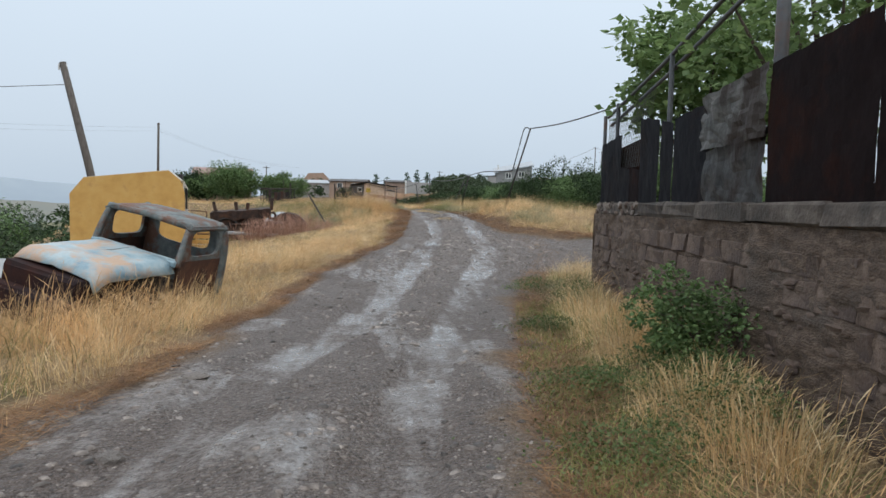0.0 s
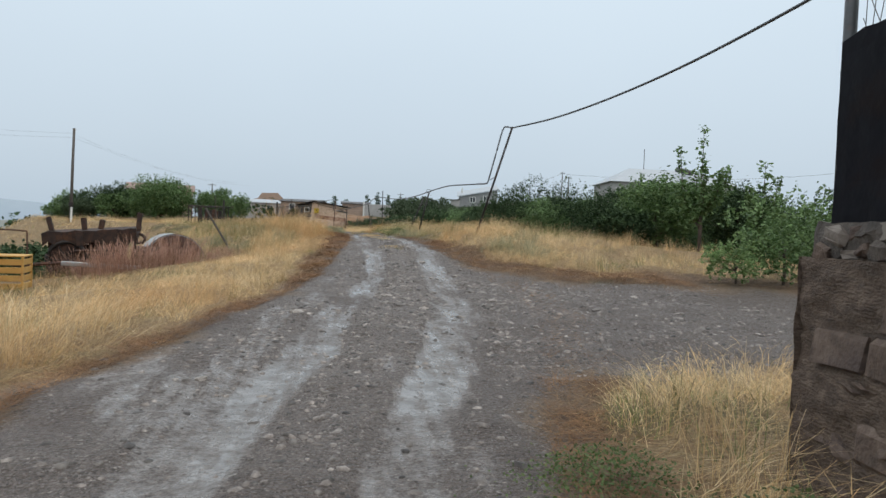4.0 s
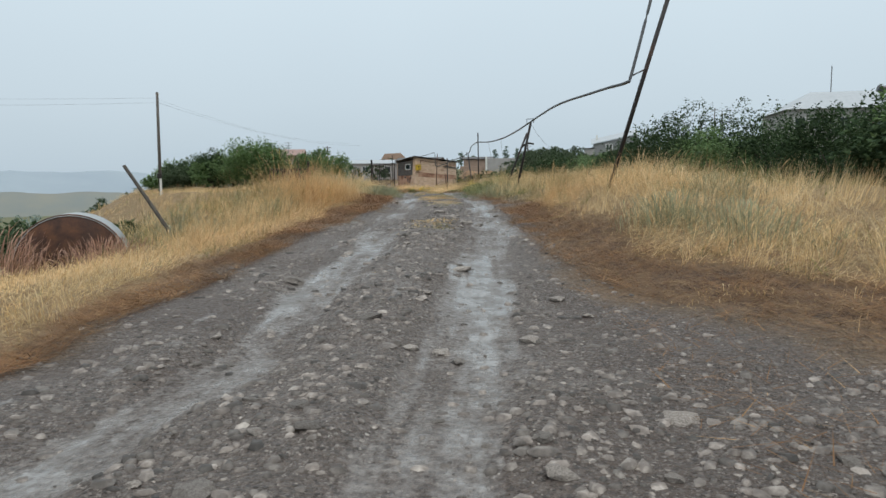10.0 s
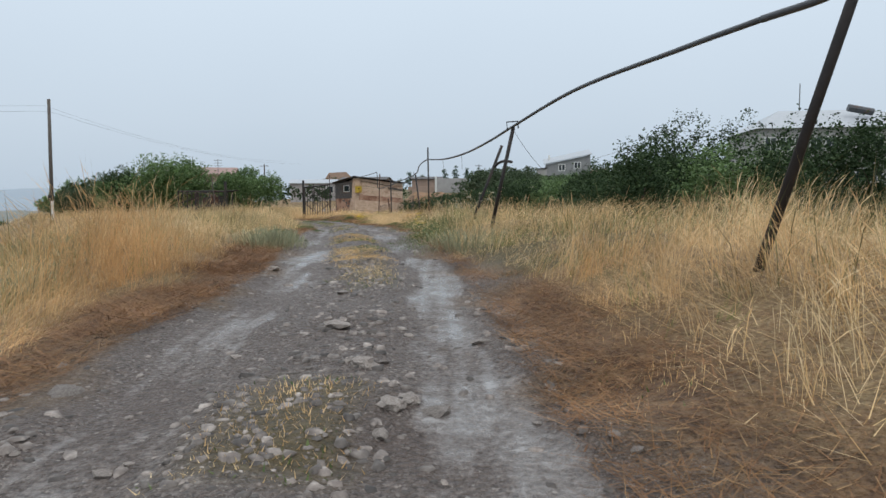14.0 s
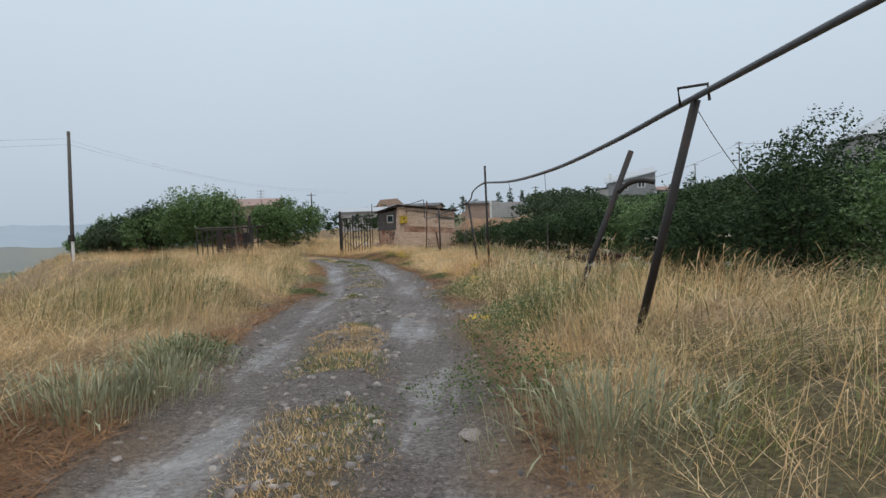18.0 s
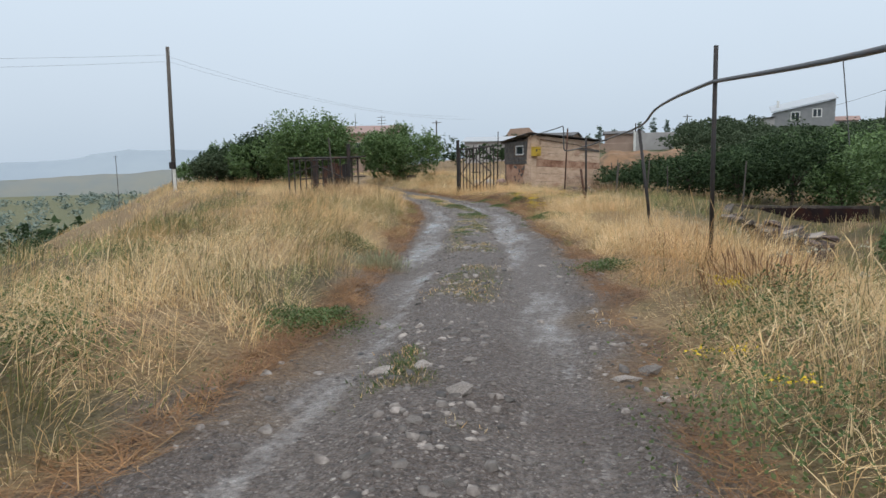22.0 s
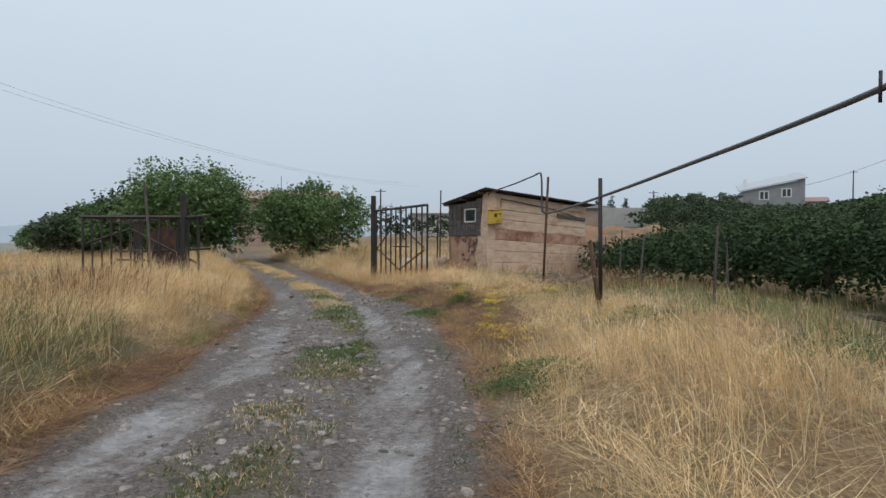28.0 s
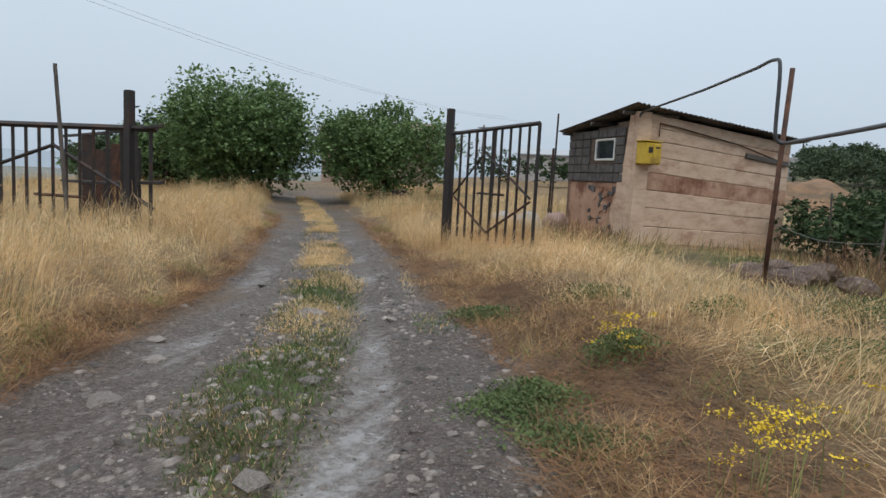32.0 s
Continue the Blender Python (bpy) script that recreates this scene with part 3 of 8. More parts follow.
# which soil lies where: lane, wheel tracks, green
dd = XX - lane(YY, 1)
edge = np.maximum(-dd - lane(YY, 3), dd - lane(YY, 4))
edge = edge + 0.32 * soft_noise(XX, YY, 0.9, 11) + 0.18 * soft_noise(XX, YY, 0.35, 12)
gravel = np.maximum(1 - ease(-0.35, 0.35, edge), side_road(XX + 0.4 * soft_noise(XX, YY, 0.8, 13), YY + 0.4 * soft_noise(XX, YY, 0.7, 14)))
tracks = in_track(dd, YY) * (0.72 + 0.42 * soft_noise(XX * 2.5, YY, 1.3, 16)) * gravel * np.interp(YY, [-8, 10, 26, 31, 38, 46, 54, 60, 75], [.95, .9, .95, .85, .62, .62, .8, .72, .6])
tracks = np.clip(tracks * (1.0 + 0.30 * soft_noise(XX, YY * 0.12, 0.13, 19)), 0, 1)
puddle = gravel * ease(0.15, 0.6, soft_noise(XX * 2.2, YY * 0.8, 1.1, 18)) * np.interp(YY, [-8, 25, 33], [0.8, 0.45, 0.15]) * (1 - ease(1.3, 1.9, dd))
tracks = np.maximum(tracks, puddle)
strip = strip_cover(XX, YY) * ease(24, 27, YY)
trodden = mown(XX, YY) * (1 - gravel * 0.8)
coarse = gravel * ease(1.15, 1.5, dd + 0.12 * soft_noise(XX, YY, 0.5, 20)) * ease(10, 14, YY) * (1 - ease(31, 36, YY))
coarse = np.maximum(coarse, gravel * ease(1.1, 1.4, dd + 0.1 * soft_noise(XX, YY, 0.5, 20)) * ease(54, 58, YY))
coarse = np.maximum(coarse, gravel * (1 - in_track(dd, YY)) * (0.75 * ease(27, 32, YY) * (1 - ease(46, 52, YY)) + 0.9 * ease(0.85, 1.15, dd) * ease(46, 51, YY)))
scrub = ease(20, 34, edge)
for nm, val in (("lane", gravel), ("tracks", tracks), ("strip", strip), ("trodden", trodden), ("scrub", scrub), ("coarse", coarse), ("lush", lush(XX, YY))):
    ground_mesh.attributes.new(nm, "FLOAT", "POINT").data.foreach_set("value", np.ascontiguousarray(val.ravel(), np.float32))


def ground_material():
    m = bpy.data.materials.new("lane_and_field_soil")
    m.use_nodes = True
    n, l = m.node_tree.nodes, m.node_tree.links
    b = n["Principled BSDF"]

    def attr(name):
        a = n.new("ShaderNodeAttribute")
        a.attribute_name = name
        return a.outputs["Fac"]

    ge = n.new("ShaderNodeNewGeometry")

    def nse(scale, detail=5.0, rough=0.6):
        t = n.new("ShaderNodeTexNoise")
        t.inputs["Scale"].default_value, t.inputs["Detail"].default_value, t.inputs["Roughness"].default_value = scale, detail, rough
        l.new(ge.outputs["Position"], t.inputs["Vector"])
        return t.outputs["Fac"]

    def ramp(fac, stops):
        r = n.new("ShaderNodeValToRGB")
        for i, (p, c) in enumerate(stops):
            if i < 2:
                r.color_ramp.elements[i].position, r.color_ramp.elements[i].color = p, (*c, 1)
            else:
                r.color_ramp.elements.new(p).color = (*c, 1)
        l.new(fac, r.inputs["Fac"])
        return r.outputs["Color"]

    def mix(fac, a, c):
        x = n.new("ShaderNodeMix")
        x.data_type = "RGBA"
        l.new(fac, x.inputs["Factor"])
        l.new(a, x.inputs[6])
        l.new(c, x.inputs[7])
        return x.outputs[2]

    def mrange(v, a, c, lo=0.0, hi=1.0):
        x = n.new("ShaderNodeMapRange")
        x.inputs["From Min"].default_value, x.inputs["From Max"].default_value = a, c
        x.inputs["To Min"].default_value, x.inputs["To Max"].default_value = lo, hi
        l.new(v, x.inputs["Value"])
        return x.outputs[0]

    big, midn, small, tiny = nse(0.7), nse(4.5), nse(22), nse(90, 3)

    def cells(scale):
        v = n.new("ShaderNodeTexVoronoi")
        v.inputs["Scale"].default_value = scale
        l.new(ge.outputs["Position"], v.inputs["Vector"])
        return v

    def blend(*terms):
        """Sum of values, each times its weight."""
        total = None
        for v, k in terms:
            x = n.new("ShaderNodeMath")
            x.operation = "MULTIPLY_ADD"
            l.new(v, x.inputs[0])
            x.inputs[1].default_value = k
            if total is None:
                x.inputs[2].default_value = 0.0
            else:
                l.new(total, x.inputs[2])
            total = x.outputs[0]
        return total

    vor, vor2 = cells(30), cells(64)
    shade = [(0.1, (0.055, 0.043, 0.036)), (0.45, (0.130, 0.105, 0.090)), (0.78, (0.225, 0.190, 0.168)), (0.92, (0.36, 0.318, 0.282)), (0.99, (0.52, 0.472, 0.425))]
    stones, grit = ramp(vor.outputs["Color"], shade), ramp(vor2.outputs["Color"], shade)
    soil = ramp(small, [(0.3, (0.052, 0.037, 0.030)), (0.5, (0.132, 0.102, 0.086)), (0.7, (0.215, 0.172, 0.146))])
    mud = ramp(blend((midn, 0.6), (small, 0.4)), [(0.34, (0.108, 0.095, 0.086)), (0.5, (0.180, 0.166, 0.156)), (0.64, (0.265, 0.25, 0.237))])
    lane_col = mix(mrange(tiny, 0.46, 0.54), soil, grit)
    lane_col = mix(mrange(blend((vor.outputs["Distance"], -1.0), (midn, 0.9)), 0.08, 0.14), lane_col, stones)
    lane_col = mix(mrange(big, 0.5, 0.68, 0, 0.45), lane_col, ramp(small, [(0.3, (0.035, 0.02, 0.014)), (0.7, (0.10, 0.06, 0.043))]))
    along = n.new("ShaderNodeMapping")
    along.inputs["Scale"].default_value = (9.0, 0.9, 1.0)
    along.inputs["Rotation"].default_value = (0, 0, radians(-4))
    l.new(ge.outputs["Position"], along.inputs["Vector"])
    streak = n.new("ShaderNodeTexNoise")
    streak.inputs["Scale"].default_value, streak.inputs["Detail"].default_value = 1.0, 5.0
    l.new(along.outputs[0], streak.inputs["Vector"])
    wet = mrange(blend((attr("tracks"), 1.25), (midn, 0.7), (small, 0.8), (streak.outputs["Fac"], 1.1)), 1.80, 2.40)
    lane_col = mix(wet, lane_col, mud)
    dark = mix(mrange(tiny, 0.5, 0.56), ramp(small, [(0.3, (0.042, 0.027, 0.020)), (0.5, (0.085, 0.058, 0.045)), (0.72, (0.15, 0.112, 0.090))]), grit)
    dark = mix(mrange(blend((vor.outputs["Distance"], -1.0), (midn, 0.9)), 0.10, 0.15), dark, stones)
    lane_col = mix(mrange(attr("coarse"), 0.0, 1.0, 0, 0.85), lane_col, dark)
    lane_col = mix(attr("strip"), lane_col, ramp(small, [(0.3, (0.05, 0.043, 0.02)), (0.6, (0.13, 0.095, 0.045)), (0.75, (0.10, 0.10, 0.04))]))
    straw = ramp(small, [(0.25, (0.13, 0.083, 0.042)), (0.5, (0.29, 0.195, 0.098)), (0.75, (0.44, 0.325, 0.175))])
    straw = mix(mrange(midn, 0.5, 0.7, 0, 0.6), straw, ramp(small, [(0.3, (0.15, 0.065, 0.03)), (0.7, (0.24, 0.11, 0.05))]))
    straw = mix(mrange(big, 0.55, 0.75, 0, 0.7), straw, ramp(small, [(0.3, (0.09, 0.09, 0.035)), (0.7, (0.19, 0.18, 0.07))]))
    straw = mix(attr("trodden"), straw, ramp(blend((midn, 0.6), (small, 0.4)), [(0.33, (0.065, 0.040, 0.025)), (0.46, (0.135, 0.078, 0.044)), (0.57, (0.22, 0.135, 0.072)), (0.68, (0.34, 0.225, 0.12))]))
    straw = mix(mrange(attr("lush"), 0.2, 1.0, 0.0, 0.8), straw, ramp(small, [(0.3, (0.045, 0.042, 0.020)), (0.5, (0.090, 0.082, 0.036)), (0.72, (0.16, 0.13, 0.06))]))
    straw = mix(attr("scrub"), straw, ramp(big, [(0.35, (0.07, 0.085, 0.04)), (0.5, (0.12, 0.125, 0.06)), (0.65, (0.19, 0.165, 0.085))]))
    l.new(mix(attr("lane"), straw, lane_col), b.inputs["Base Color"])
    wetn = n.new("ShaderNodeMath")
    wetn.operation = "MULTIPLY"
    l.new(wet, wetn.inputs[0])
    l.new(mrange(midn, 0.38, 0.58, 0.35, 1.0), wetn.inputs[1])
    ro = n.new("ShaderNodeMapRange")
    ro.inputs["To Min"].default_value, ro.inputs["To Max"].default_value = 0.60, 0.09
    l.new(wetn.outputs[0], ro.inputs["Value"])
    rmix = n.new("ShaderNodeMix")
    l.new(attr("lane"), rmix.inputs["Factor"])
    rmix.inputs[2].default_value = 0.9
    l.new(ro.outputs[0], rmix.inputs[3])
    l.new(rmix.outputs[0], b.inputs["Roughness"])
    b.inputs["Specular IOR Level"].default_value = 0.5
    relief = blend((vor.outputs["Distance"], -0.55), (vor2.outputs["Distance"], -0.2), (small, 0.9), (midn, 1.3))
    bp = n.new("ShaderNodeBump")
    bp.inputs["Distance"].default_value = 0.10
    l.new(mrange(wet, 0, 1, 0.85, 0.13), bp.inputs["Strength"])
    l.new(relief, bp.inputs["Height"])
    l.new(bp.outputs[0], b.inputs["Normal"])
    return m


ground = tagged(link("ground", ground_mesh, ground_material()), "wet stony dirt lane with wheel tracks through dry grass field", "ground", kind="structure")


# ---------------------------------------------------------------- grass
def off_lane(x, y):
    """Distance out from the nearer edge of the lane or gravel."""
    d = x - lane(y, 1)
    return np.maximum(-d - lane(y, 3), d - lane(y, 4))


def blade_mesh(name, rng, x, y, h, w, lean, spike=True, z=None, way=None):
    """Bent stems, each with a seed head or a plain tip."""
    n = len(x)
    z = land(x, y) if z is None else z
    a, b = rng.uniform(0, 2 * np.pi, n), rng.uniform(0, 2 * np.pi, n)
    if way is not None:
        b = way + rng.normal(0, 0.55, n)
    across = np.stack([np.cos(a), np.sin(a), np.zeros(n)], -1)
    bend = np.stack([np.cos(b), np.sin(b), np.zeros(n)], -1)
    base = np.stack([x, y, z - 0.02], -1)
    up = np.array([0, 0, 1.0])

    def at(f, out):
        c = np.cos(lean * f)[:, None]
        s = np.sin(lean * f)[:, None]
        return base + (h * f)[:, None] * (up * c + bend * s) if out is None else base + (h * f)[:, None] * (up * c + bend * s) + across * (w * out)[:, None]

    if spike == "thin":
        ring = [at(0, -.5), at(0, .5), at(1.0, None)]
        cells = [(0, 1, 2)]
    elif spike:
        ring = [at(0, -.5), at(0, .5), at(.72, .4), at(.72, -.4), at(.86, 1.0), at(.86, -1.0), at(1.0, None)]
        cells = [(0, 1, 2, 3), (3, 2, 4, 5), (5, 4, 6)]
    else:
        ring = [at(0, -.5), at(0, .5), at(.55, .45), at(.55, -.45), at(1.0, None)]
        cells = [(0, 1, 2, 3), (3, 2, 4)]
    k = len(ring)
    v = np.stack(ring, 1).reshape(-1, 3)
    first = np.arange(n)[:, None] * k
    loops = np.concatenate([first + np.array(c) for c in cells], 1).ravel()
    return fast_mesh(name, v, np.tile([len(c) for c in cells], n), loops)


def wall_line(y):
    return 2.75 + 0.11 * (y - 3.5)


def blocked(x, y):
    """Places where no grass grows: wall, shed, gravel."""
    return (side_road(x, y) > 0.45) | ((x > wall_line(y) - 0.12) & (y < 11.9))


def grass_height(x, y):
    """Height of the stand: low where it was trodden or mown beside the lane."""
    e = off_lane(x, y)
    d = x - lane(y, 1)
    tall = 0.46 * (1 + 0.42 * soft_noise(x, y, 2.4, 21) + 0.30 * soft_noise(x, y, 0.9, 22))
    tall = tall * np.where((d > 0) & (y > 34) & (y < 70), 1.1 + 0.2 * ease(46, 50, y) * (1 - ease(54, 57, y)) - 0.3 * ease(55, 58, y), 1.0)
    tall = tall * np.where((d < 0) & (y > 12) & (y < 33), 0.85, 1.0) * np.where((d < 0) & (y > 60), 1.15, 1.0)
    lowside = np.where(d < 0, .8, np.interp(y, [9, 11, 24], [1.5, .9, .8]))
    tall = tall * (1 - 0.55 * np.exp(-((x - 5.2) / 1.5) ** 2 - ((y - 57.0) / 4.5) ** 2)) * (1 + 0.75 * np.where(d < 0, 1, 0) * ease(27, 30, y) * (1 - ease(38, 42, y)) * ease(0.9, 2.2, e) * (1 - np.exp(-((x + 4.3) / 1.6) ** 2 - ((y - 28.8) / 2.6) ** 2)))
    tall = tall * (1 + 0.45 * np.exp(-((x + 10.5) / 2.6) ** 2 - ((y - 63.5) / 3.2) ** 2))
    tall = tall * (1 + 0.8 * np.exp(-((x + 6.9) / 1.2) ** 2 - ((y - 72.5) / 2.5) ** 2))
    tall = tall * (1 - 0.86 * np.exp(-((x + 3.3) / 2.5) ** 2 - ((y - 27.0) / 3.4) ** 2))
    tall = tall * (1 - 0.7 * np.exp(-((x + 0.4) / 1.1) ** 2 - ((y - 68.6) / 1.2) ** 2))
    tall = tall * (1 - 0.82 * mown(x, y))
    return tall * (0.16 + 0.84 * ease(0.12, 1.0, (e + 0.3 * soft_noise(x, y, 0.7, 23)) / lowside))


def make_grass():
    rng = np.random.RandomState(5)
    # out from the lane edge: from, to, tufts per square metre, blades per tuft, blade width
    zones = ((0.0, 1.2, 34, 17, 0.0036), (1.2, 3.5, 25, 20, 0.0042), (3.5, 7.0, 13, 16, 0.0066), (7.0, 14.0, 5.5, 11, 0.014), (14.0, 34.0, 1.2, 8, 0.03))
    X, Y, W, S, C, D = [], [], [], [], [], []
    for a, b, dens, per, wide in zones:
        y1 = 107 if a > 3 else 89
        n = int((y1 + 3) * (b - a) * 2 * dens)
        y = rng.uniform(-3, y1, n)
        e = rng.uniform(a, b, n)
        x = np.where(rng.random(n) < 0.5, lane(y, 1) - lane(y, 3) - e, lane(y, 1) + lane(y, 4) + e)
        clump = soft_noise(x, y, 0.8, 31) + 0.7 * soft_noise(x, y, 2.1, 32)
        k = (rng.random(n) < 0.72 + 0.5 * clump) & (rng.random(n) > 0.8 * mown(x, y)) & ~blocked(x, y)
        x, y = x[k], y[k]
        size = rng.uniform(0.6, 1.35, len(x))
        r = np.repeat(np.arange(len(x)), per)
        X.append(x[r] + rng.normal(0, 0.075, len(r)) * size[r] * (1 + a * .12)); Y.append(y[r] + rng.normal(0, 0.075, len(r)) * size[r] * (1 + a * .12))
        W.append(np.full(len(r), wide)); S.append(size[r]); C.append(rng.random(len(x))[r]); D.append((rng.normal(0.6, 1.1, len(x)) + 2.5 * soft_noise(x, y, 3.0, 33))[r])
    X, Y, W, S, C, D = (np.concatenate(v) for v in (X, Y, W, S, C, D))
    k = ~blocked(X, Y)
    X, Y, W, S, C, D = X[k], Y[k], W[k], S[k], C[k], D[k]
    n = len(X)
    H = grass_height(X, Y) * S * rng.uniform(0.5, 1.15, n)
    lsh = lush(X, Y)
    g = C < np.clip(0.05 + 0.42 * lsh + np.where((X > lane(Y, 1)) & (Y < 13.5), 0.2, 0), 0.03, 0.7)
    o = ~g & (rng.random(n) < 0.45 * lsh)
    lean = rng.gamma(2.2, 0.22, n) + 0.55 * ease(-0.1, 0.8, soft_noise(X, Y, 1.4, 34))
    lean = np.where(rng.random(n) < 0.2, lean + 0.6, lean)
    d = ~g & ~o
    near = d & (W < 0.005) & (rng.random(n) < 0.42)
    mid = d & ~near & (W < 0.005) & (rng.random(n) < 0.6)
    for sel, spiky in ((near, True), (mid, False), (d & ~near & ~mid, "thin")):
        tagged(link("dry_grass", blade_mesh("dry_grass", rng, X[sel], Y[sel], H[sel], W[sel] * rng.uniform(.7, 1.3, sel.sum()), np.minimum(lean[sel], 1.45), spiky, None, D[sel]), M_STRAW),
               "tall dry straw-coloured grass with seed heads beside lane" if spiky is True else "thin dry straw-coloured grass stalks in the field", "grass", kind="stuff")
    tagged(link("weed_stems", blade_mesh("weed_stems", rng, X[o], Y[o], H[o] * 1.15, W[o] * 1.5, np.minimum(lean[o], 1.2), False, None, D[o]), M_OLIVE),
           "olive brown weed stems standing among the grass", "weeds", kind="stuff")
    tagged(link("green_grass", blade_mesh("green_grass", rng, X[g], Y[g], H[g] * .85, W[g] * 1.6, np.minimum(lean[g] + .15, 1.45), "thin", None, D[g]), M_GREENGRASS),
           "yellowing green grass growing among the dry stalks", "grass", kind="stuff")
    # trodden stalks lying along the edges and matted where the verge was cut
    n = 1500000
    y = rng.uniform(-3, 76, n)
    x = np.where(rng.random(n) < 0.45, lane(y, 1) - lane(y, 3) - rng.uniform(-.3, 2.0, n), lane(y, 1) + lane(y, 4) + rng.uniform(-.3, 4.5, n))
    k = rng.random(n) < mown(x, y) * (0.55 + 0.4 * soft_noise(x, y, 0.6, 35)) * np.where(side_road(x, y) > .5, .12, 1) * (off_lane(x, y) > -.15)
    k &= ~((x > wall_line(y) - 0.12) & (y < 11.9))
    x, y = x[k], y[k]
    n = len(x)
    tagged(link("straw_litter", blade_mesh("straw_litter", rng, x, y, rng.uniform(.08, .36, n), rng.uniform(.004, .008, n), rng.uniform(1.2, 1.54, n), "thin", land(x, y) + rng.uniform(0.018, 0.05, n)), M_LITTER),
           "trodden brown straw lying flat along the lane edges", "straw", kind="stuff")
    # lodged stalks, beaten down by the rain and caught among the standing ones
    n = 330000
    y = rng.uniform(-2, 72, n)
    e = rng.uniform(0.25, 4.2, n) ** 1.0
    x = np.where(rng.random(n) < 0.5, lane(y, 1) - lane(y, 3) - e, lane(y, 1) + lane(y, 4) + e)
    hgt = grass_height(x, y)
    k = ~blocked(x, y) & (rng.random(n) < 0.25 + 0.8 * ease(-0.3, 0.5, soft_noise(x, y, 1.2, 36))) & (hgt > 0.13) & (rng.random(n) < np.interp(e, [0, 2, 4.2], [1, .8, .45]))
    x, y, hgt = x[k], y[k], hgt[k]
    n = len(x)
    tagged(link("lodged_straw", blade_mesh("lodged_straw", rng, x, y, rng.uniform(.2, .5, n), rng.uniform(.0036, .006, n), rng.uniform(1.0, 1.6, n), "thin", land(x, y) + hgt * rng.uniform(0.05, 0.62, n), 0.8 + 2.6 * soft_noise(x, y, 1.5, 37) + rng.normal(0, .5, n)), M_STRAW),
           "rain-beaten pale straw lodged across the grass", "straw", kind="stuff")
    # paler cut straw and low green tufts strewn over the mown verge
    n = 260000
    y = rng.uniform(50, 76, n)
    x = np.where(rng.random(n) < 0.4, lane(y, 1) - lane(y, 3) - rng.uniform(-.1, 2.0, n), lane(y, 1) + lane(y, 4) + rng.uniform(-.1, 5.0, n))
    k = (rng.random(n) < mown(x, y) * ease(-0.25, 0.45, soft_noise(x, y, 1.1, 38) + 0.5 * soft_noise(x, y, 0.35, 39))) & ~blocked(x, y) & (off_lane(x, y) > 0)
    x, y = x[k], y[k]
    n = len(x)
    tuft = rng.random(n) < 0.85 * ease(0.05, 0.5, soft_noise(x, y, 0.55, 40))
    for nm, sel, mt, lb in (("cut_straw", ~tuft, M_CUTSTRAW, "pale cut straw strewn over the mown verge"), ("low_tufts", tuft, M_GREENGRASS, "low green tufts in the mown verge")):
        m = sel.sum()
        tagged(link(nm, blade_mesh(nm, rng, x[sel], y[sel], rng.uniform(.06, .26, m), rng.uniform(.0035, .006, m), rng.uniform(.5, 1.5, m), "thin", land(x[sel], y[sel]) + rng.uniform(0.02, 0.07, m)), mt), lb, "straw" if nm == "cut_straw" else "weeds", kind="stuff")
    # trodden green mat at the foot of the verge beside the wall
    n = 26000
    y = rng.uniform(-2, 10.5, n)
    e = rng.uniform(-0.12, 0.85, n)
    x = lane(y, 1) + lane(y, 4) + e
    k = (rng.random(n) < 0.75 + 0.6 * soft_noise(x, y, 0.5, 56)) & (rng.random(n) < np.interp(e, [-.12, .05, .55, .85], [.1, 1, 1, .2])) & ~blocked(x, y)
    x, y = x[k], y[k]
    n = len(x)
    tagged(link("verge_weeds", blade_mesh("verge_weeds", rng, x, y, rng.uniform(.04, .14, n), rng.uniform(.004, .009, n), rng.uniform(.4, 1.4, n), False), M_GREENGRASS),
           "low trodden green weeds beside the stone wall", "weeds", kind="stuff")
    # low green in the strip between the wheel tracks and along the edges
    n = 430000
    y = np.where(rng.random(n) < 0.55, rng.uniform(24, 86, n), np.where(rng.random(n) < 0.4, rng.uniform(35, 45, n), rng.uniform(53, 68, n)))
    edge_side = rng.random(n) < 0.12
    x = lane(y, 1) + np.where(edge_side, rng.choice([-1, 1], n) * (lane(y, 3) - 0.05 + np.abs(rng.normal(0, .22, n))), aside(y) + rng.uniform(-.55, .55, n))
    k = rng.random(n) < np.where(edge_side, ease(0, 0.6, soft_noise(x, y * 0.7, 0.8, 17)) * 0.8, 0.75 * strip_cover(x, y))
    x, y = x[k], y[k]
    n = len(x)
    dry = rng.random(n) < np.interp(y, [24, 32, 40, 44, 52, 62, 66, 67], [.6, .72, .7, .55, .2, .32, .4, .75]) + 0.55 * soft_noise(x, y, 0.7, 55)
    for nm, s, mt, lb in (("strip_grass", dry, M_STRAW, "short trodden brown grass between the wheel tracks"), ("strip_weeds", ~dry, M_WEED, "low green weeds between the wheel tracks")):
        tagged(link(nm, blade_mesh(nm, rng, x[s], y[s], rng.uniform(.022, .075, s.sum()) * np.where(dry[s], np.interp(y[s], [24, 56, 60, 64, 67, 86], [1, 1, .8, .9, 2.2, 2.4]), np.interp(y[s], [56, 60], [0.9, 1.15])), rng.uniform(.007, .014, s.sum()) * np.where(dry[s], 1, 1.7), rng.uniform(.3, 1.4, s.sum()), "thin"), mt), lb, "weeds", kind="stuff")


make_grass()


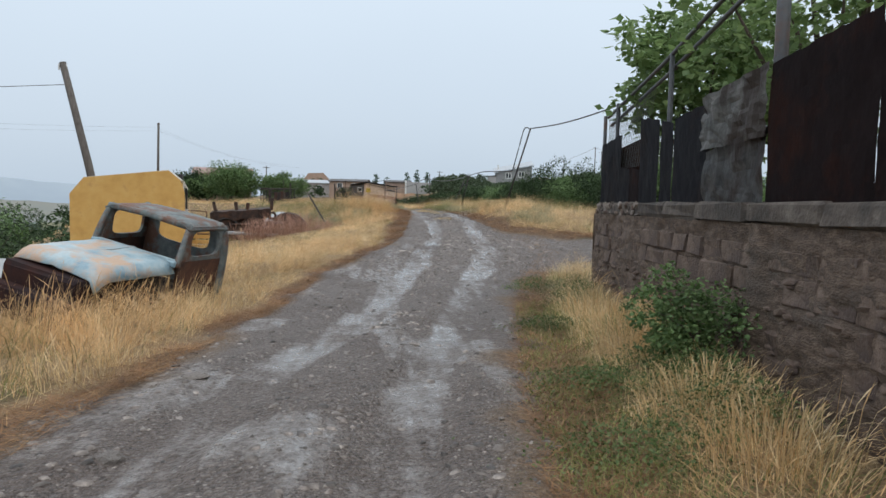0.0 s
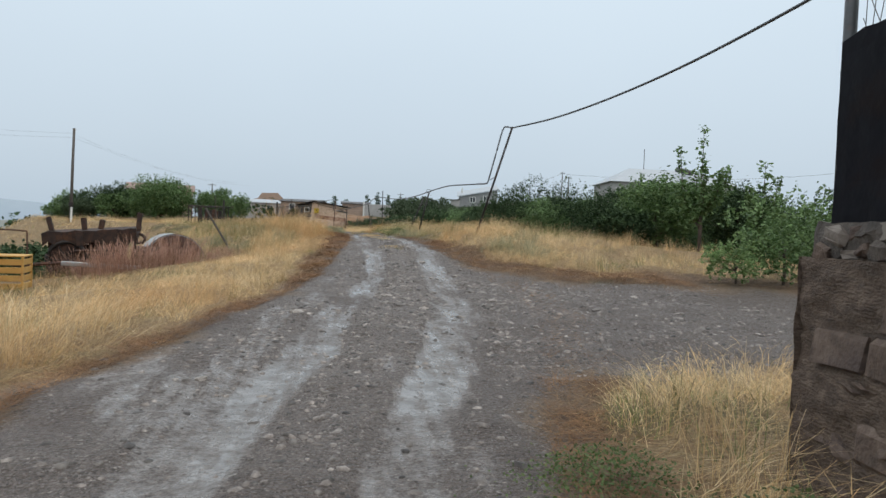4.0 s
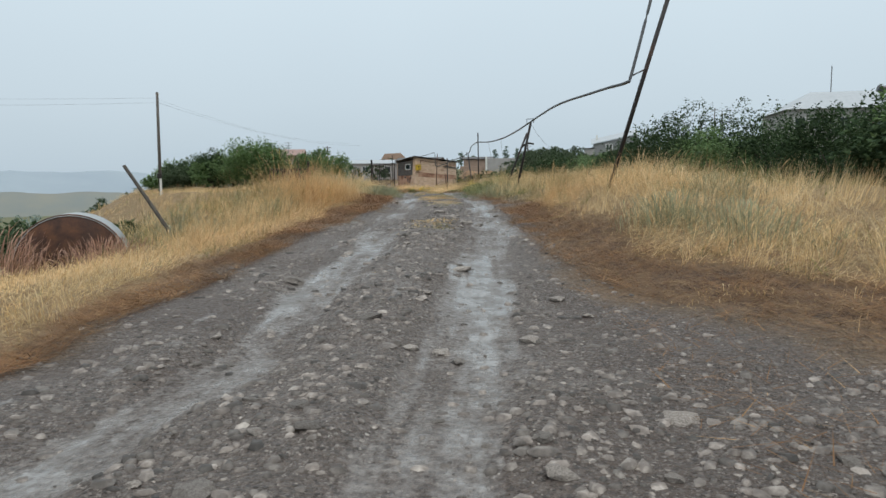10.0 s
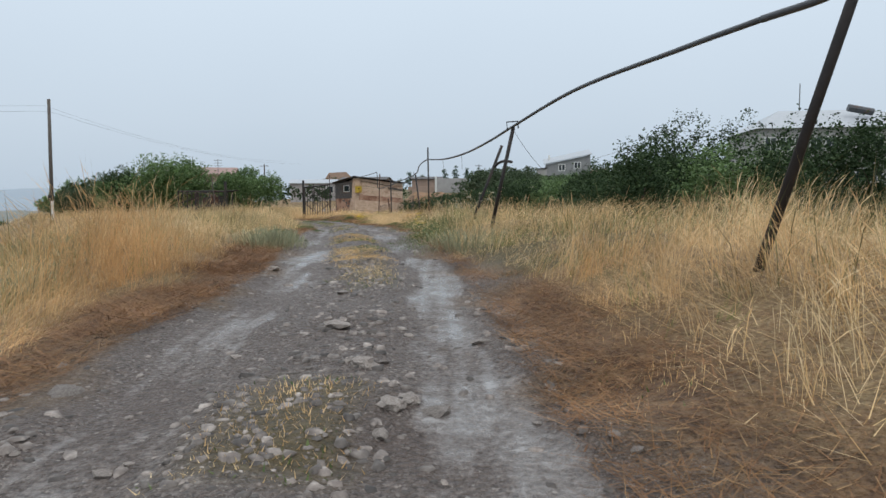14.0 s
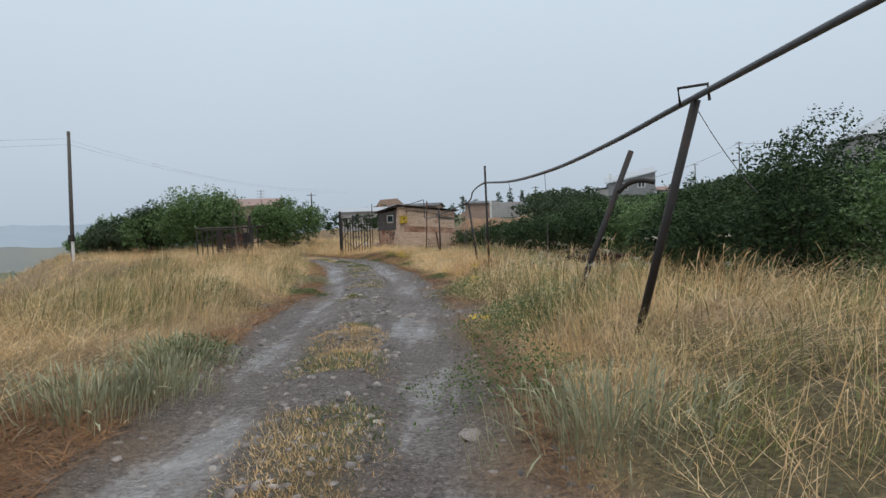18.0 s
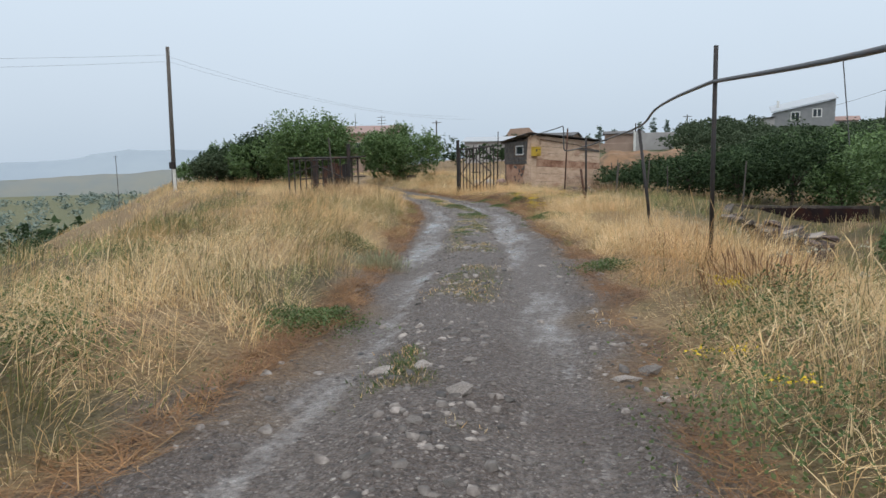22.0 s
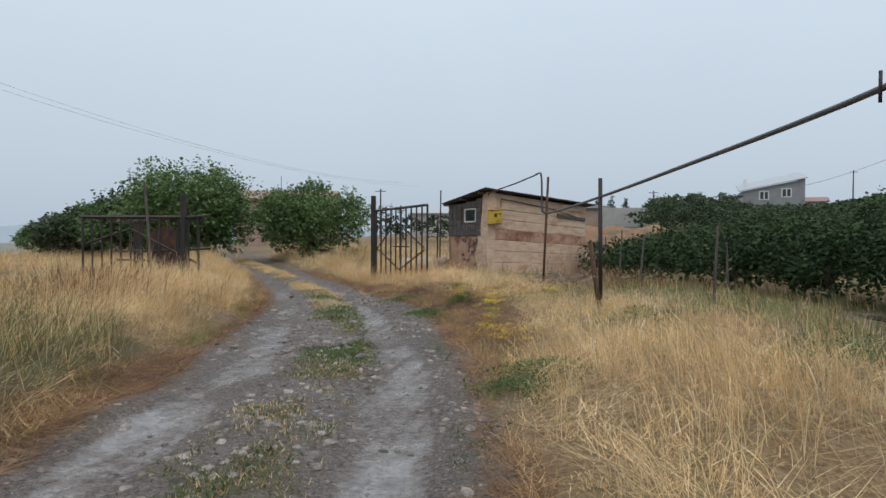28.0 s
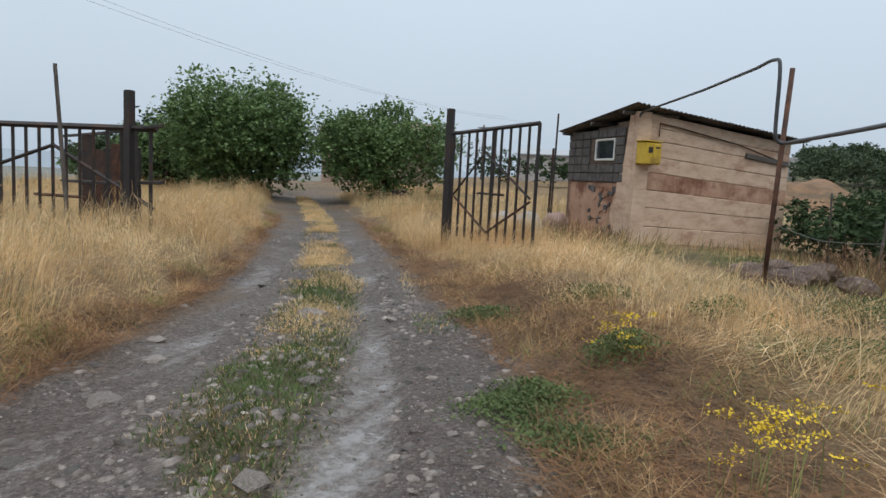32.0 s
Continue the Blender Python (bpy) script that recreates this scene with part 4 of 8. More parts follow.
# ---------------------------------------------------------------- leaves, bushes, trees
def leaf_mesh(name, rng, p, size, droop=0.3):
    """Pointed leaves folded along the midrib, at points p."""
    n = len(p)
    u = rng.normal(size=(n, 3))
    u[:, 2] = u[:, 2] * 0.5 - droop
    u /= np.linalg.norm(u, axis=1)[:, None]
    v = np.cross(u, rng.normal(size=(n, 3)) * 0.6 + np.array([0, 0, 1.0]))
    v /= np.linalg.norm(v, axis=1)[:, None]
    w = np.cross(u, v)
    s = (size * rng.uniform(0.6, 1.3, n))[:, None]
    ring = [p, p + s * (0.45 * u + 0.34 * v + 0.10 * w), p + s * u, p + s * (0.45 * u - 0.34 * v + 0.10 * w)]
    vv = np.stack(ring, 1).reshape(-1, 3)
    first = np.arange(n)[:, None] * 4
    loops = np.concatenate([first + np.array(c) for c in ((0, 1, 2), (0, 2, 3))], 1).ravel()
    return fast_mesh(name, vv, np.full(2 * n, 3), loops)


def crown_points(rng, n, r, h, base, lumps):
    """Leaf points on sprigs that stand out from rounded boughs, which fill an uneven crown: r wide, from base up to h."""
    out, cs = [], []
    half = (h - base) / 2
    mid = base + half
    small = min(r, half * 1.25)
    per = max(1, int(n * 0.86) // lumps // 7)
    for i in range(lumps):
        k = rng.normal(size=3)
        k /= np.linalg.norm(k)
        q = rng.uniform(0.55, 0.74) if i % 4 else rng.uniform(0.15, 0.5)
        lr = small * rng.uniform(0.24, 0.40)
        cs.append((k[0] * r * q, k[1] * r * q, mid + k[2] * half * q, lr))
    for cx, cy, cz, lr in cs:
        k = rng.normal(size=(per, 3)) + (0.5 * cx / r, 0.5 * cy / r, 0.35)
        k /= np.linalg.norm(k, axis=1)[:, None]
        t = np.linspace(0, 1, 7)[None, :, None]
        reach = rng.uniform(0.62, 1.0, (per, 1, 1)) + t * rng.uniform(0.10, 0.42, (per, 1, 1))
        p = k[:, None] * lr * reach + np.array((0, 0, 1.0)) * t * lr * rng.uniform(0, 0.22, (per, 1, 1)) + rng.normal(size=(per, 7, 3)) * lr * 0.055
        out.append(p.reshape(-1, 3) + (cx, cy, cz))
    k = rng.normal(size=(max(1, n - per * 7 * lumps), 3))
    k *= (rng.random_sample(len(k)) ** (1 / 3) * 0.86 / np.linalg.norm(k, axis=1))[:, None]
    out.append(k * (r, r, half) + (0, 0, mid))
    return np.concatenate(out), cs


def tree(name, x, y, h, r, leaves, size, material, seed, label, base=0.25, lumps=40, trunk=0.12, category="tree", limbs=9, squash=1.0, group=""):
    rng = np.random.RandomState(seed)
    z = gz(x, y)
    top = empty(name, x, y, z, 0, label, category, group)
    p, cs = crown_points(rng, leaves, r, h, h * base, lumps)
    p[:, 1] *= squash
    p = p[p[:, 2] > 0.05]
    link("crown", leaf_mesh("crown", rng, p, size), material, top)
    bms = [tube_bm([(0, 0, -0.3), (0.04 * r, 0.02 * r, h * 0.18), (0.02 * r, 0.05 * r, h * 0.4)], trunk, trunk * 0.6, 8, 0.12, seed)]
    part("trunk", bms[0], M_BARK, top, smooth=True)
    for i in range(min(limbs, len(cs))):
        cx, cy, cz, cr = cs[i * len(cs) // limbs]
        s0 = h * (0.12 + 0.25 * rng.random_sample())
        part("limb", tube_bm(smooth_line([(0, 0, s0), (cx * .4, cy * .4 * squash, s0 + (cz - s0) * .55), (cx, cy * squash, cz)], 3), trunk * 0.55, trunk * 0.12, 6, 0.1, seed + i), M_BARK, top, smooth=True)
    return top


# lines of the growth against the hill, as bearing and rise in degrees from three places on the lane
HEDGE_LINES = (((1.53, 42.2, 2.73), (3.4, 6.6, 8.8, 11.6, 14.2, 17.0, 19.6, 21.5, 30, 60), (-.2, .5, 1.0, 1.35, 1.95, 2.25, 2.4, 3.1, 4.6, 6)),
               ((-0.45, 53.9, 2.43), (4.5, 5.8, 8.1, 10.1, 12.2, 14.8, 17.5, 19.3, 28, 60), (-.1, .4, 1.3, 2.0, 2.45, 2.8, 2.95, 3.4, 5.0, 7)),
               ((-1.45, 57.7, 2.35), (4.5, 5.8, 8.1, 9.8, 12.0, 14.7, 17.4, 28, 60), (0, .3, .85, 1.65, 2.3, 3.0, 3.3, 5.0, 7)))
HILL_LINES = (((1.53, 42.2, 2.73), (3.2, 3.7, 5.0, 7.6, 10.3, 10.9, 15.8, 17.0, 18.8, 20.1, 21.5, 40), (1.4, 2.4, 2.9, 3.05, 2.9, 2.2, 2.0, 2.35, 2.4, 3.0, 3.7, 5)),
              ((-0.45, 53.9, 2.43), (3.9, 4.5, 7.5, 10.3, 11.4, 12.4, 18.5, 22, 40), (2.2, 3.4, 3.85, 4.15, 4.3, 3.3, 3.0, 3.6, 6)))


def under(lines, x, y):
    """The height that keeps a crown below the given lines."""
    tops = []
    for eye, bearing, rise in lines:
        az = math.degrees(math.atan2(x - eye[0], y - eye[1]))
        if y > eye[1] + 3 and az > -2:
            tops.append(eye[2] + math.hypot(x - eye[0], y - eye[1]) * math.tan(math.radians(np.interp(az, bearing, rise))))
    return (0.5 * (min(tops) + sum(tops) / len(tops)) if tops else 9.0) - gz(x, y)


# trees past the gate
tree("walnut_tree", -19.7, 82.3, 4.95, 3.8, 30000, 0.17, M_LEAF, 11, "broad leafy tree with low branches beside lane", 0.0, 84, 0.16, limbs=16)
tree("mulberry_bush", -13.7, 84.0, 3.75, 3.35, 26000, 0.15, M_LEAF, 12, "dense dark green bushy tree beside lane", 0.0, 76, 0.12)
tree("walnut_tree", -24.6, 85.5, 4.0, 2.9, 10000, 0.2, M_LEAF_DARK, 13, "low dark leafy tree behind the fence", 0.0, 50, 0.14)
tree("orchard_tree", -29.5, 87.5, 3.0, 2.8, 8000, 0.2, M_LEAF_DARK, 14, "low leafy orchard tree on the slope", 0.0, 40, 0.13)
for k, (x, y, top, r) in enumerate(((-24.6, 83.5, 4.4, 2.6), (-28.4, 84.0, 3.7, 2.2), (-31.0, 85.5, 3.0, 2.2), (-28.2, 90.0, 5.4, 3.0), (-31.5, 90.5, 4.7, 2.7), (-25.8, 86.8, 4.9, 2.6), (-30.5, 89.0, 3.6, 2.3), (-24.2, 88.0, 4.6, 2.7), (-24.0, 40.0, 2.5, 2.2), (-21.5, 36.5, 2.1, 2.0), (-26.0, 45.5, 2.4, 2.3), (-27.5, 50.5, 1.9, 2.4))):
    tree("orchard_tree", x, y, top - gz(x, y), r, 5000, 0.18, M_LEAF_HAZED if k % 2 else M_LEAF, 160 + k, "leafy dark green orchard tree on the slope", 0.0, 40, 0.1, group="orchard trees")
for k, (x, y, h) in enumerate(((1.4, 76.4, 2.2), (3.2, 80.0, 3.0), (5.4, 75.5, 2.8), (2.5, 73.6, 2.0), (4.4, 72.2, 2.2), (6.2, 70.2, 2.2), (3.9, 77.5, 3.0), (7.4, 75.0, 2.8), (9.6, 71.5, 2.8), (5.4, 80.5, 3.0), (4.2, 84.5, 3.0), (6.6, 87.0, 3.2))):
    tree("shed_bush", x, y, min(h, max(0.6, under(HEDGE_LINES, x, y))), 1.9, 2600, 0.14, M_LEAF_DARK, 180 + k, "low dark green bush beside the pink shed", 0.0, 30, 0.05, "bush", 4, group="bushes behind the shed")

# tree behind the wall
tree("fig_tree", 5.0, 7.2, 5.2, 1.9, 4200, 0.12, M_LEAF_LIGHT, 21, "large-leaved fig tree overhanging the iron fence", 0.36, 34, 0.10, limbs=12)
tree("fig_tree", 5.2, 4.2, 5.4, 2.2, 3200, 0.12, M_LEAF_LIGHT, 22, "large-leaved tree behind rusty sheet fence", 0.42, 34, 0.10, limbs=11)
tree("fig_tree", 4.75, 10.0, 5.0, 1.5, 6200, 0.15, M_LEAF_LIGHT, 23, "leafy fig tree behind wire mesh fence", 0.40, 30, 0.08, limbs=12)
tree("fig_tree", 5.5, 0.8, 5.4, 2.2, 2600, 0.12, M_LEAF_LIGHT, 24, "leafy fig tree above the dark sheet fence", 0.45, 30, 0.1, limbs=10)

# thicket on the side of the gully
# the tall growth east of the lane: place, height of its top above the start of the lane, spread
for i, (x, y, top, r) in enumerate((
        (10.6, 51.0, 4.2, 1.9), (12.0, 53.8, 5.3, 2.2), (13.9, 56.2, 6.2, 2.5), (15.9, 54.6, 5.8, 2.4), (15.8, 48.8, 5.1, 2.4), (17.8, 48.2, 5.1, 2.5), (13.3, 50.4, 4.3, 2.2), (20.0, 45.2, 5.0, 2.6), (18.5, 53.0, 5.6, 2.8),
        (16.6, 42.0, 4.5, 2.3), (14.3, 37.4, 4.4, 2.0), (13.2, 33.6, 4.4, 1.8), (15.8, 39.4, 4.2, 2.2), (17.2, 36.2, 4.4, 2.3), (11.5, 32.8, 2.8, 1.3), (15.0, 30.6, 3.5, 1.8), (16.8, 33.2, 4.0, 2.1), (18.6, 29.8, 3.8, 2.2), (22.0, 33.0, 4.4, 2.8), (20.4, 39.0, 4.8, 2.7))):
    tree("thicket_bush", x, y, top - gz(x, y), r, 8200 if i not in (7, 8, 17, 18, 19) else 4200, 0.125, M_LEAF if i in (6, 11, 13) else M_LEAF_DARK, 40 + i, "dense dark green bush in the thicket east of lane", 0.0, 46, 0.07, "bush", limbs=6, group="thicket bushes")
for i, (x, y, h, r) in enumerate((
        (11.6, 61.6, 3.0, 2.2), (11.5, 58.0, 3.0, 2.2), (10.9, 66.5, 3.0, 2.0), (12.5, 65.0, 3.6, 2.8), (8.0, 69.0, 2.9, 2.2), (6.2, 73.0, 2.4, 1.8), (14.8, 60.5, 4.2, 2.8),
        (11.0, 73.5, 4.0, 2.8), (15.5, 70.0, 4.6, 3.0), (8.4, 79.5, 3.0, 2.4), (14.0, 81.0, 4.6, 3.2), (19.0, 77.0, 5.0, 3.4), (20.5, 62.0, 4.4, 3.2), (25.0, 55.0, 4.8, 3.4), (26.0, 68.0, 5.2, 3.6),
        (9.2, 59.4, 1.5, 1.3), (10.2, 56.4, 2.2, 1.6), (8.0, 56.6, 0.6, 1.0), (9.6, 86.0, 3.0, 2.4), (12.0, 90.0, 4.4, 2.8), (17.0, 92.0, 5.2, 3.4), (23.0, 85.0, 5.4, 3.6))):
    tree("gully_bush", x, y, max(0.9, min(h + (1.2 if h > 2.3 else 0.3), under(HEDGE_LINES, x, y)) * (1.06 - 0.07 * (i * 7 % 4))), r * 1.1, 6800 if y < 74 else 4600, 0.13, M_LEAF if i % 5 == 2 else M_LEAF_DARK, 70 + i, "dense dark green bush in the gully below lane", 0.0, 30 + 7 * (i % 4), 0.07, "bush", limbs=5, group="gully bushes")
# bushes over the hillside in front of the grey house
rb = random.Random(77)
for i in range(46):
    y = (119, 131, 143, 154)[i % 4] + rb.uniform(-4, 4)
    x = 1.53 + (y - 42.2) * math.tan(radians((4.0 if y > 126 else 6.4) + 21 * ((i // 4) + rb.random()) / 12))
    h = min(rb.uniform(2.6, 5.2), under(HILL_LINES, x, y))
    if h > 0.7:
        tree("hill_bush", x, y, h, rb.uniform(2.2, 3.4), 1500, 0.3, M_LEAF_HAZED, 300 + i, "dark bush on the hillside below the houses", 0.0, 16, 0.08, "bush", limbs=3, group="hillside bushes")


def shoot_tree(x, y, h, r, shoots, seed, label):
    """A young tree of upright shoots, each set with close whorls of leaves."""
    rng = np.random.RandomState(seed)
    top = empty("young_tree", x, y, gz(x, y), 0, label, "tree")
    part("trunk", tube_bm([(0, 0, -0.3), (0.03, 0.02, h * .22), (0.0, 0.05, h * .42)], 0.07, 0.05, 8, 0.1, seed), M_BARK, top, smooth=True)
    pts = []
    for i in range(shoots):
        a, f = rng.uniform(0, 2 * np.pi), rng.random_sample()
        tip_r, tip_z = (r * rng.uniform(.35, 1), h * rng.uniform(.45, .88)) if i else (0.05, h)
        start = h * rng.uniform(.15, .4)
        line = smooth_line([(0, 0, start), (math.cos(a) * tip_r * .7, math.sin(a) * tip_r * .7, start + (tip_z - start) * .35), (math.cos(a) * tip_r, math.sin(a) * tip_r, tip_z)], 5)
        part("limb", tube_bm(line, 0.03, 0.008, 5, 0.1, seed + i), M_BARK, top, smooth=True)
        for q in np.linspace(0.25, 1.0, 9):
            c = line[min(len(line) - 1, int(q * (len(line) - 1)))]
            pts.append(np.array(c) + rng.normal(size=(24, 3)) * 0.085)
    link("crown", leaf_mesh("crown", rng, np.concatenate(pts), 0.15), M_LEAF, top)


shoot_tree(13.0, 29.8, 4.4, 1.1, 12, 91, "young tree with upright leafy shoots above bushes")
shoot_tree(14.9, 29.2, 3.3, 1.0, 9, 92, "slender young tree with upright leafy shoots")
tree("light_bush", 9.4, 67.6, 1.9, 1.5, 3200, 0.11, M_LEAF, 93, "bright light green bush before the thicket", 0.0, 22, 0.05, "bush", 6)
tree("wall_bush", 2.56, 5.25, 0.92, 0.62, 5600, 0.045, M_LEAF, 94, "low green bush growing against stone wall", 0.0, 16, 0.03, "bush", 5)
tree("verge_bush", 9.8, 22.3, 1.1, 0.9, 2600, 0.07, M_LEAF_LIGHT, 95, "scrubby green bush at the field corner", 0.0, 22, 0.03, "bush", 5)
tree("verge_bush", 11.2, 22.6, 2.3, 1.5, 3600, 0.10, M_LEAF, 96, "leafy green bush at the field corner", 0.0, 26, 0.04, "bush", 5)
tree("verge_bush", 13.6, 24.0, 2.6, 1.7, 3600, 0.12, M_LEAF, 97, "leafy green bush at the field corner", 0.0, 26, 0.04, "bush", 5)


# ---------------------------------------------------------------- wall with the iron fence
def block_wall():
    wall = empty("wall_roadside", 0, 0, 0, label="brown stone block retaining wall with concrete capping", category="wall", kind="structure")
    ang = math.atan(0.11)
    def pt(s, out, z):
        y = 3.5 + s * math.cos(ang)
        return Vector((wall_line(y) + 0 - out * math.cos(ang), y + out * math.sin(ang), z))
    rr = random.Random(3)
    a, b = -5.5, 8.2
    core = box_bm(0.36, b - a - 0.04, 2.1, bevel=0.01)
    bmesh.ops.transform(core, matrix=Matrix.Translation(pt((a + b) / 2, -0.22, 0.62)) @ Matrix.Rotation(-ang, 4, "Z"), verts=core.verts)
    part("core", core, M_MORTAR, wall)
    shapes = []
    for i in range(10):
        bm = box_bm(0.16, 0.46 if i < 7 else 0.74, 0.207, bevel=0.022, jitter=0.016, seed=i)
        me = bpy.data.meshes.new("stone_block")
        bm.to_mesh(me)
        bm.free()
        me.materials.append(M_BLOCK)
        shapes.append(me)
    for row in range(7):
        s = a + rr.uniform(0, 0.3)
        z = 0.08 + row * 0.215
        while s < b - 0.2:
            i = rr.randrange(10)
            w = 0.46 if i < 7 else 0.74
            if s + w > b:
                break
            ob = new("stone_block", shapes[i])
            ob.parent = wall
            ob.matrix_basis = Matrix.Translation(pt(s + w / 2, -0.070 + rr.uniform(-0.02, 0.014), z + rr.uniform(-0.008, 0.008))) @ Matrix.Rotation(-ang + rr.uniform(-.012, .012), 4, "Z")
            s += w + 0.006
    # smeared mud mortar that half hides the courses
    ns, nz = 300, 46
    ss, zs = np.meshgrid(np.linspace(a, b + 0.05, ns), np.linspace(-0.1, 1.63, nz))
    out = 0.017 * soft_noise(ss, zs, 0.42, 71) + 0.020 * soft_noise(ss * .6, zs * 1.8, 0.12, 72) + 0.014 * soft_noise(ss * .5, zs * 2.4, 0.5, 73) + 0.012 * soft_noise(ss, zs * 1.6, 0.06, 77) + 0.010 * np.where(zs < 1.05, 1, -0.6)
    out = out + 0.05 * np.exp(-((ss - 1.55) / 0.16) ** 4)
    ys = 3.5 + ss * math.cos(ang) + out * math.sin(ang)
    xs = wall_line(3.5 + ss * math.cos(ang)) - out * math.cos(ang)
    ids = np.arange(ns * nz).reshape(nz, ns)
    qd = np.stack([ids[:-1, :-1], ids[1:, :-1], ids[1:, 1:], ids[:-1, 1:]], -1).reshape(-1, 4)
    link("mud_render", fast_mesh("mud_render", np.stack([xs, ys, zs], -1).reshape(-1, 3), np.full(len(qd), 4), qd.ravel(), False), M_MORTAR, wall, "crumbling brown mud render over stone courses")
    # loose flaking stones where the render has fallen off
    flakes = []
    for i in range(6):
        bm = bmesh.new()
        bmesh.ops.create_icosphere(bm, subdivisions=1, radius=0.07)
        for v in bm.verts:
            v.co *= 1 + 0.5 * noise.noise(v.co * 14 + Vector((i * 3, 1, 2)))
            v.co.z *= 0.45
        me = bpy.data.meshes.new("wall_stone")
        bm.to_mesh(me)
        bm.free()
        me.materials.append(M_BLOCK)
        flakes.append(me)
    for i in range(290):
        s, z = rr.uniform(-4.5, 1.35) if i < 190 else rr.uniform(1.6, 8.0), 0.05 + (1.2 if i < 190 else 1.0) * rr.random() ** 0.8
        ob = new("wall_stone", flakes[i % 6])
        ob.parent = wall
        k = rr.uniform(0.5, 1.35)
        ob.matrix_basis = Matrix.Translation(pt(s, 0.005, z)) @ Matrix.Rotation(-ang, 4, "Z") @ Matrix.Rotation(rr.uniform(-.3, .3), 4, "X") @ Matrix.Diagonal((k * .6, k * 1.3, k, 1))
    # end face of the wall
    ts, zs = np.meshgrid(np.linspace(-0.012, 0.46, 12), np.linspace(-0.1, 1.63, nz))
    o = b + 0.055 + 0.012 * soft_noise(ts, zs, 0.2, 75) + 0.012 * soft_noise(ts, zs, 0.09, 76)
    ys = 3.5 + o * math.cos(ang) - ts * math.sin(ang)
    xs = wall_line(3.5 + o * math.cos(ang)) + ts * math.cos(ang)
    ids = np.arange(12 * nz).reshape(nz, 12)
    qd = np.stack([ids[:-1, :-1], ids[:-1, 1:], ids[1:, 1:], ids[1:, :-1]], -1).reshape(-1, 4)
    link("end_render", fast_mesh("end_render", np.stack([xs, ys, zs], -1).reshape(-1, 3), np.full(len(qd), 4), qd.ravel(), False), M_MORTAR, wall)
    s = a
    k = 0
    while s < 4.6:
        w = rr.uniform(0.85, 1.25)
        cap = box_bm(0.46, w - 0.012, 0.17 + 0.03 * rr.random(), bevel=0.03, jitter=0.018, seed=k)
        bmesh.ops.transform(cap, matrix=Matrix.Translation(pt(s + w / 2, -0.20, 1.70 + 0.003 * k)) @ Matrix.Rotation(-ang, 4, "Z"), verts=cap.verts)
        part("capping_stone", cap, M_CONCRETE, wall)
        s += w
        k += 1
    # broken rubble core showing at the end of the capping, bedded in mortar
    s0 = s
    bed = box_bm(0.38, b - s0, 0.2, bevel=0.03, jitter=0.02)
    bmesh.ops.subdivide_edges(bed, edges=[e for e in bed.edges if e.calc_length() > 1], cuts=24)
    for v in bed.verts:
        v.co += noise.noise_vector(v.co * 7) * 0.022
    bmesh.ops.transform(bed, matrix=Matrix.Translation(pt((b + s0) / 2, -0.21, 1.71)) @ Matrix.Rotation(-ang, 4, "Z"), verts=bed.verts)
    part("mortar_bed", bed, M_CONCRETE, wall)
    n = 0
    while s < b + 0.02:
        for lay in range(2):
            q = rr.uniform(0.07, 0.15)
            bm = box_bm(q * .6, q, q * rr.uniform(.5, .8), (0, 0, 0), q * .16, Matrix.Rotation(rr.uniform(-.5, .5), 4, "X") @ Matrix.Rotation(rr.uniform(-.3, .3), 4, "Z"), q * .12, n)
            bmesh.ops.translate(bm, vec=pt(s + rr.uniform(-.03, .03), -0.045 + rr.uniform(-.02, .02), 1.66 + lay * 0.10 + rr.uniform(-.02, .02)), verts=bm.verts)
            part("rubble_stone", bm, (M_RUBBLE, M_BLOCK, M_CONCRETE)[n % 3], wall)
            n += 1
        s += 0.125

    # iron fence standing on it
    fence = empty("sheet_fence", 0, 0, 0, label="rusty dark sheet iron fence with wire mesh on posts", category="fence")
    def post(s, out, top_z, r=0.035):
        part("post", tube_bm([pt(s, out, 1.75), pt(s, out, top_z)], r, r, 8), M_PIPE, fence, smooth=True)
    for s, tz in ((-4.0, 4.0), (-1.2, 4.0), (1.65, 4.05), (4.5, 3.62), (7.3, 3.45), (8.08, 3.35)):
        post(s, -0.14 if s < 8 else -0.1, tz, 0.055 if s < 3 else 0.034)
    top_of = lambda s: np.interp(s, [-5, 2.15, 4.9, 8.05], [4.15, 3.9, 3.58, 3.32])
    for off, drop in ((-0.14, 0.0), (-0.20, 0.14)):
        part("rail", tube_bm([pt(s, off, top_of(s) - drop) for s in (-5, -2, 0, 2.15, 4.9, 7.3, 8.05)], 0.026, 0.026, 8), M_PIPE, fence, smooth=True)
    # sheets, of uneven heights
    def crumpled(s0, s1, z0, z1, deep, seed):
        bm = bmesh.new()
        nu, nv = max(3, int((s1 - s0) / 0.09)), 12
        grid = []
        for v in range(nv + 1):
            row = []
            for u in range(nu + 1):
                s, tz = s0 + (s1 - s0) * u / nu, z0 + (z1 - z0) * u / nu
                if v == nv:
                    tz += 0.03 * noise.noise(Vector((s * 5, seed, 0)))
                z = 1.78 + (tz - 1.78) * v / nv
                o = deep * (noise.noise(Vector((s * 3, z * 2.2, seed))) + 0.6 * noise.noise(Vector((s * 8, z * 7, seed + 9))))
                row.append(bm.verts.new(pt(s, -0.06 + o, z)))
            grid.append(row)
        for v in range(nv):
            for u in range(nu):
                bm.faces.new((grid[v][u], grid[v][u + 1], grid[v + 1][u + 1], grid[v + 1][u]))
        bmesh.ops.solidify(bm, geom=bm.faces[:], thickness=0.004)
        return bm

